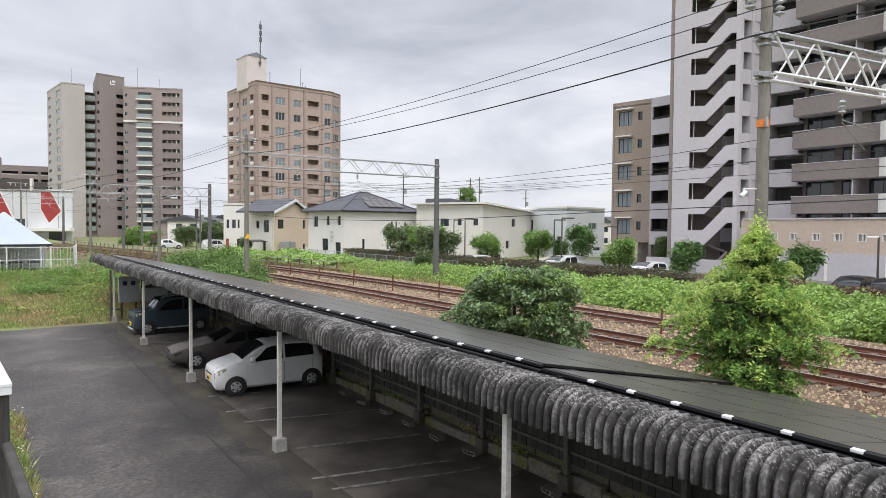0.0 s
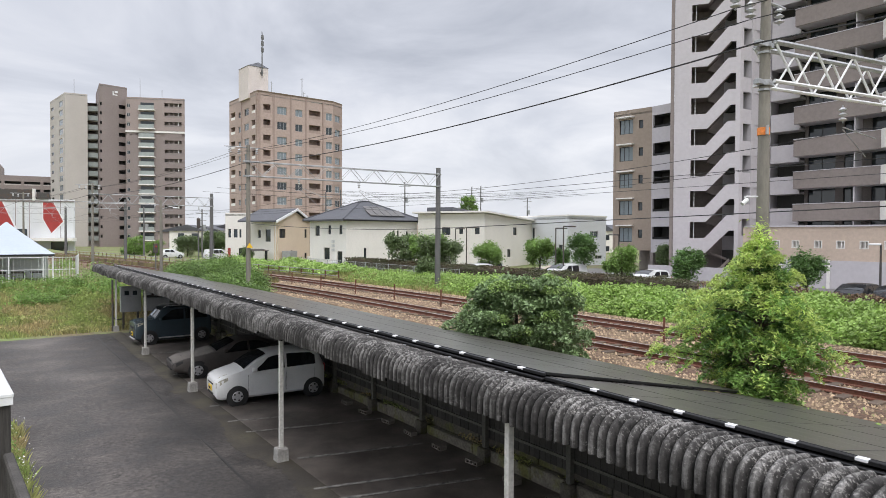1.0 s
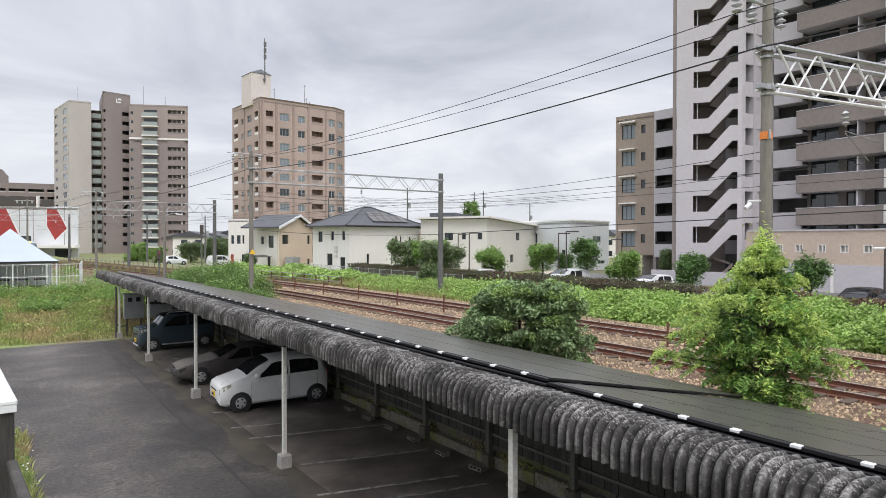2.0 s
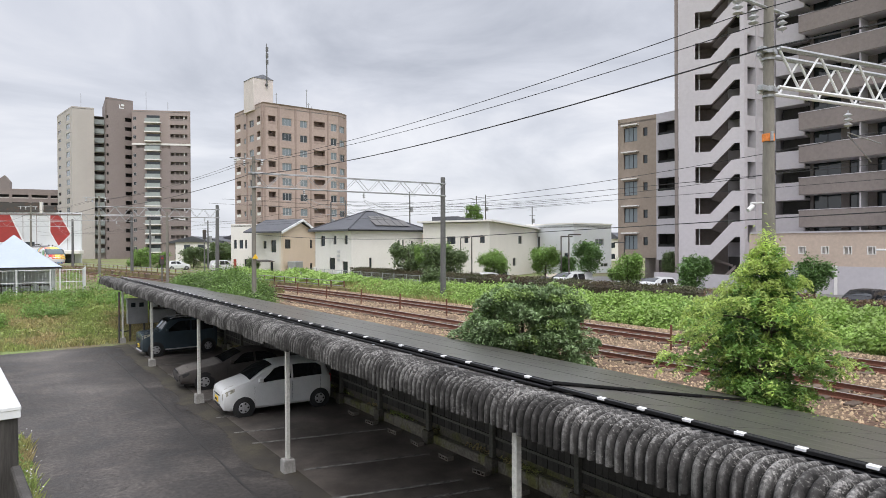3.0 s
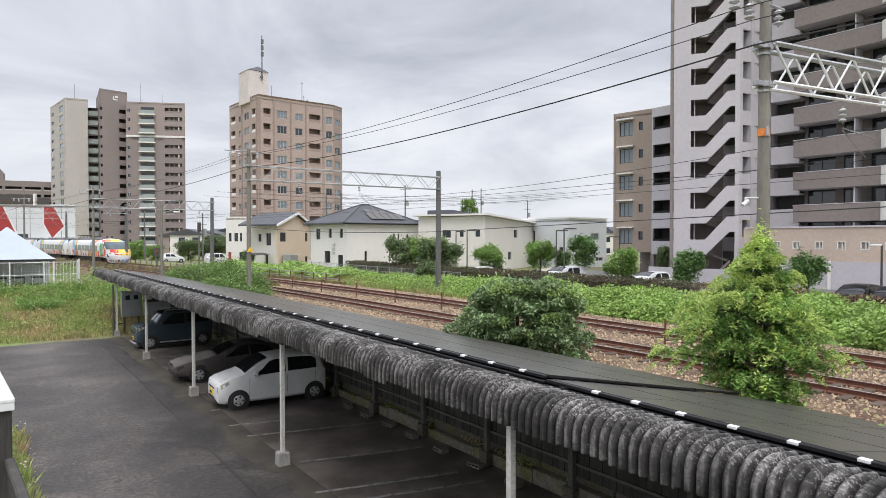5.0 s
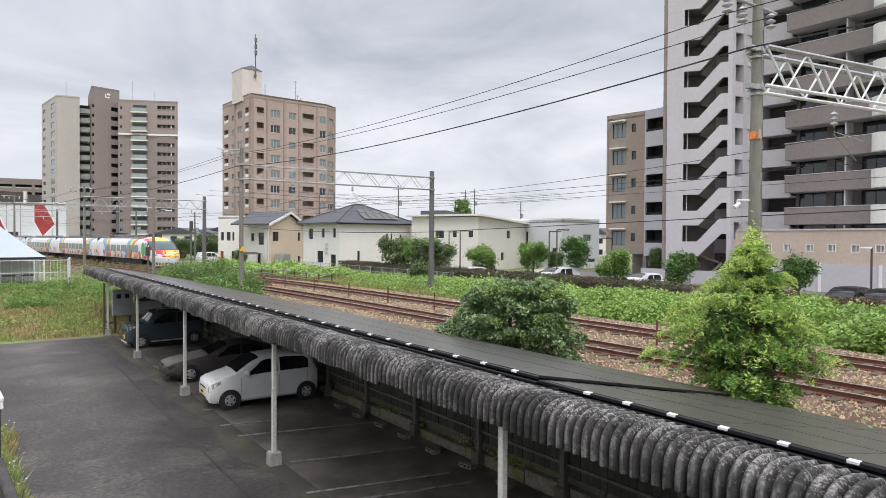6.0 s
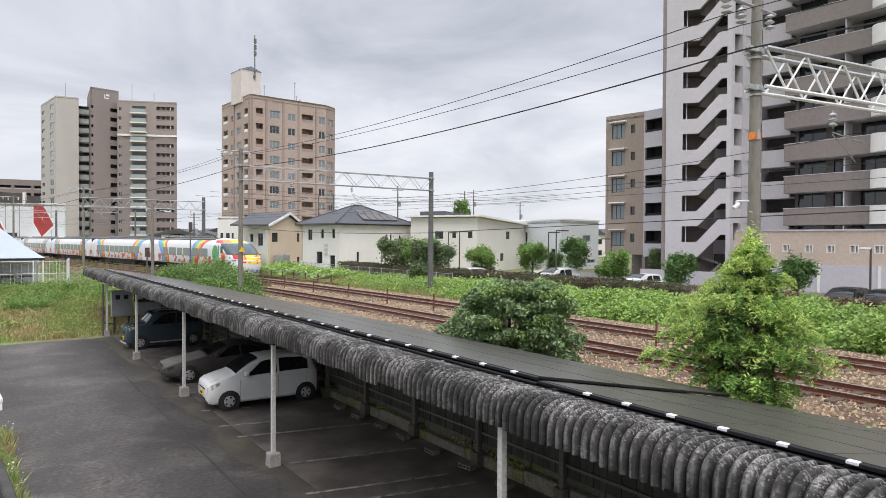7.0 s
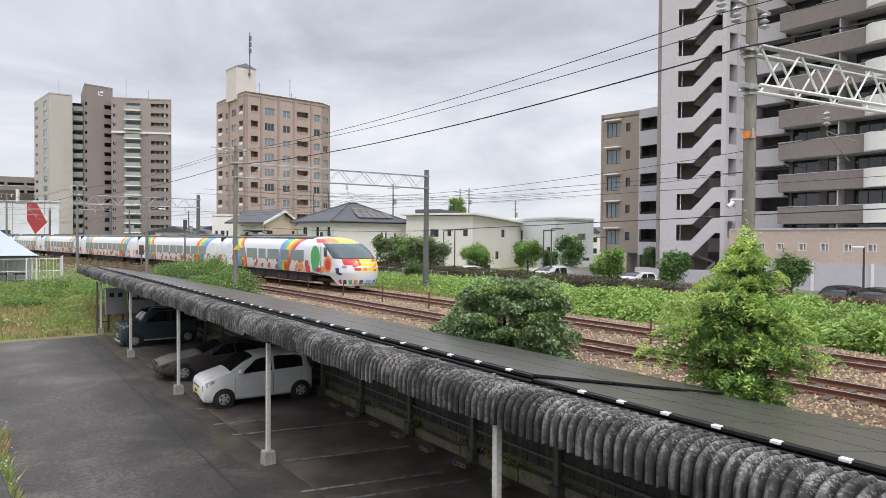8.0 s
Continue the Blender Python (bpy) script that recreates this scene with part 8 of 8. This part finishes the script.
def build_town_trees():
    # x, y, crown centre height, radius, half height, dark
    spec = [(36.0, 44.7, 3.6, 1.5, 1.35, 0), (38.0, 40.35, 3.9, 1.45, 1.5, 0), (38.0, 35.4, 4.0, 1.2, 1.55, 2), (34.5, 28.7, 3.45, 1.15, 1.35, 0), (36.0, 24.7, 3.45, 1.15, 1.3, 2), (37.0, 18.0, 3.4, 1.1, 1.2, 2), (55.0, 40.1, 3.3, 1.3, 1.2, 1),
            (32.2, 46.8, 3.55, 2.1, 1.9, 1), (33.0, 49.5, 3.9, 1.9, 1.8, 0), (32.0, 52.6, 3.9, 1.9, 1.6, 1), (27.0, 40.9, 2.5, 0.85, 1.35, 1), (39.0, 38.6, 3.3, 0.7, 0.9, 2), (27.0, 83.0, 2.5, 1.1, 1.3, 1),
            (33.0, 120.0, 3.6, 3.6, 2.6, 1), (37.5, 121.0, 3.6, 3.4, 2.4, 1), (29.0, 122.0, 3.2, 2.8, 2.0, 1), (62.0, 81.8, 10.0, 1.5, 1.7, 0), (19.5, 118.0, 3.0, 2.2, 2.2, 0), (24.0, 126.0, 2.6, 2.0, 1.7, 0)]
    for k, (x, y, zc, r, h, dark) in enumerate(spec):
        lab = ("dark green leafy tree near the houses", "dark green rounded tree beside the hedge")[k % 2] if dark else "fresh green young street tree with rounded crown"
        t = thing("tree", Matrix(), lab, "tree", "town trees")
        n = int(60 + 60 * r)
        gg = np.random.default_rng(300 + k)
        blobs = [crown_points((x, y, zc - 0.1 * h), (r * 0.72, r * 0.72, h * 0.8), n // 2, 30, 0.10 + 0.05 * r, seed=60 + k)]
        for q in range(6):
            a = q * 1.05 + gg.uniform(-0.4, 0.4)
            rr = r * gg.uniform(0.42, 0.72)
            blobs.append(crown_points((x + rr * math.cos(a), y + rr * math.sin(a), zc + h * gg.uniform(-0.45, 0.55)), (r * 0.36, r * 0.36, h * 0.3), n // 5, 26, 0.08 + 0.04 * r, seed=160 + 7 * k + q))
        pts = np.concatenate(blobs)
        part("crown", leaf_mesh("crown", pts, 0.12 + 0.04 * r, (M_LEAF, M_LEAFD, M_LEAFM)[dark], 0.7, 0.5), None, t)
        g0 = ground_z(x, y) - 0.1
        limbs((x, y, g0), (x, y, zc + 0.4 * h), 0.07 + 0.03 * r, [(0.55, (x + r * 0.5, y, zc)), (0.6, (x - r * 0.5, y + 0.2, zc)), (0.65, (x, y - r * 0.5, zc + 0.1))], t)


build_town_trees()


def blades(n, area, hmin, hmax, seed, width=0.018, dens=None):
    """Grass blades: bent triangles standing on the ground."""
    g = np.random.default_rng(seed)
    x = g.uniform(area[0], area[1], n)
    y = g.uniform(area[2], area[3], n)
    z = np.zeros(n)
    hh = np.zeros(n)
    for i in range(n):
        z[i] = ground_z(x[i], y[i]) - 0.03
        c = noise.noise((x[i] * 0.35, y[i] * 0.3, 9.0)) * 0.5 + 0.5
        hh[i] = hmin + (hmax - hmin) * c * g.uniform(0.5, 1.2)
    a = g.uniform(0, 6.28, n)
    lean = g.uniform(0.1, 0.7, n) * hh
    b = g.uniform(0, 6.28, n)
    w = width * g.uniform(0.7, 2.0, n)
    p0 = np.stack([x - w * np.cos(a), y - w * np.sin(a), z], 1)
    p1 = np.stack([x + w * np.cos(a), y + w * np.sin(a), z], 1)
    p2 = np.stack([x + lean * np.cos(b) * 0.4, y + lean * np.sin(b) * 0.4, z + hh * 0.6], 1) + np.stack([w * np.cos(a), w * np.sin(a), 0 * w], 1) * 0.7
    p3 = np.stack([x + lean * np.cos(b), y + lean * np.sin(b), z + hh], 1)
    v = np.stack([p0, p1, p2, p3], 1).reshape(-1, 3)
    i = np.arange(n)[:, None] * 4
    return v, np.concatenate([i + np.array([[0, 1, 2]]), i + np.array([[0, 2, 3]])], 0)


def build_grass():
    v, f = blades(56000, (-14, 10.5, 37.6, 57.5), 0.06, 0.42, 5, 0.022)
    tagged(new("grass", big_mesh("grass", v, f, M_GRASS)), "tall mixed green and dry grass on waste ground", "grass", kind="stuff")
    pts = np.concatenate([crown_points((x, y, ground_z(x, y) + 0.25), (rx, ry, h), 60, 40, 0.2, seed=200 + k) for k, (x, y, rx, ry, h) in enumerate(((1.0, 53.0, 1.6, 1.0, 0.5), (4.2, 54.0, 1.6, 1.4, 0.55), (6.6, 51.0, 1.2, 3.0, 0.6), (3.0, 49.5, 2.0, 1.2, 0.35), (-0.5, 44.0, 0.8, 2.2, 0.4), (7.2, 58.0, 1.2, 6.0, 1.0), (6.0, 75.0, 1.2, 9.0, 0.9), (8.6, 49.0, 0.8, 2.0, 0.8), (2.5, 46.5, 1.5, 1.0, 0.2), (-2.5, 51.0, 2.0, 2.0, 0.4)))])
    tagged(new("weeds", leaf_mesh("weeds", pts, 0.17, M_LEAF, 0.7, 0.4)), "leafy green weeds in the tall grass", "weeds", kind="stuff")
    gg = np.random.default_rng(77)
    low = []
    while len(low) < 16000:
        x, y = gg.uniform(-10, 8.5), gg.uniform(37.8, 57.0)
        if noise.noise((x * 0.45, y * 0.35, 2.0)) > gg.uniform(-0.35, 0.35):
            low.append((x, y, ground_z(x, y) + 0.08 + 0.28 * max(0.0, noise.noise((x * 0.8, y * 0.6, 6.0)) + 0.3) + gg.uniform(0, 0.08)))
    tagged(new("low_weeds", leaf_mesh("low_weeds", np.array(low), 0.13, M_GRASS, 0.6, 0.5)), "soft low weeds among the grass", "weeds", kind="stuff")
    v, f = blades(16000, (22.6, 27.3, 24, 66), 0.1, 0.6, 6, 0.02)
    tagged(new("verge_grass", big_mesh("verge_grass", v, f, M_GRASS)), "pale green grass between the track and the fence", "grass", kind="stuff")
    v, f = blades(9000, (9.9, 13.6, 1, 34), 0.05, 0.35, 7, 0.015)
    tagged(new("bank_grass", big_mesh("bank_grass", v, f, M_GRASS)), "sparse grass behind the carport wall", "grass", kind="stuff")
    # weeds with small white flowers along the lane's edge
    g = np.random.default_rng(31)
    v, f = blades(4200, (-0.3, 0.62, 8.5, 20.0), 0.1, 0.55, 8, 0.012)
    tagged(new("edge_weeds", big_mesh("edge_weeds", v, f, M_GRASS)), "green weeds along the edge of the lane", "weeds", kind="stuff")
    yy = g.uniform(8.5, 20.0, 7000)
    wide = 0.45 + 0.28 * np.sin(yy * 1.9) * np.sin(yy * 0.7 + 1.0)
    xx = g.uniform(-0.3, 1.0, 7000) * wide
    lf = np.stack([xx, yy, g.uniform(0.02, 0.42, 7000) * (1.05 - np.clip(xx, 0, 0.8))], 1)
    tagged(new("leafy_edge_weeds", leaf_mesh("leafy_edge_weeds", lf, 0.07, M_LEAF, 0.4, 0.35)), "leafy green weeds at the lane's edge", "weeds", kind="stuff")
    pts = np.stack([g.uniform(0.0, 0.72, 190), g.uniform(9.0, 19.5, 190), g.uniform(0.2, 0.55, 190)], 1)
    tagged(new("white_flowers", leaf_mesh("white_flowers", pts, 0.034, M_WHITE, 2.0, 1.0)), "small white flowers on the edge weeds", "flowers", kind="stuff")


build_grass()


def build_distance():
    t = thing("hills", Matrix(), "low distant blue-green hills beyond the town", "hills", kind="structure")
    g = Geo()
    n = 60
    rings = [[], []]
    for k in range(n + 1):
        a = radians(-30 + 130 * k / n)
        d = 1900
        h = 14 + 22 * max(0, noise.noise((k * 0.21, 0, 5))) + 6 * noise.noise((k * 0.9, 2, 5))
        if 8 < k < 26:
            h *= 0.6
        rings[0].append((d * math.sin(a), d * math.cos(a), -5))
        rings[1].append((d * math.sin(a) * 1.1, d * math.cos(a) * 1.1, max(4, h)))
    g.loft(rings)
    part("ridge", g, mat("hazy_wooded_hill", (0.20, 0.25, 0.28), 0.95, var=0.15, scale=0.01, fine=0.2), t)
    r = random.Random(12)
    for k in range(46):
        a = radians(r.uniform(13, 62))
        d = r.uniform(150, 330)
        x, y = d * math.sin(a), d * math.cos(a)
        if 10 < math.degrees(a) < 26 and d < 150:
            continue
        w, l, h = r.uniform(7, 14), r.uniform(7, 12), r.uniform(4.5, 7.5)
        t = thing("distant_house", pose(x, y, 0.6, rz=r.uniform(-40, 40)), ("pale rendered town house with dark roof", "grey town house with tiled roof")[k % 2], "house", "distant town houses")
        part("wall", Geo().box(-w / 2, w / 2, -l / 2, l / 2, 0, h), (M_OFFWHITE, M_PALEGREY, M_CREAM2, M_TAUPE_L)[k % 4], t)
        part("roof", Geo().prism([(-w / 2 - 0.5, h), (w / 2 + 0.5, h), (0, h + 1.6)], -l / 2 - 0.4, l / 2 + 0.4), M_ROOFT, t)
        for q in (-0.25, 0.15):
            for z in (1.0, 3.6):
                part("window", Geo().box(w * q, w * q + 1.5, -l / 2 - 0.04, -l / 2 + 0.02, z, z + 1.2, 0.02), M_GLASS, t)


build_distance()


motions()
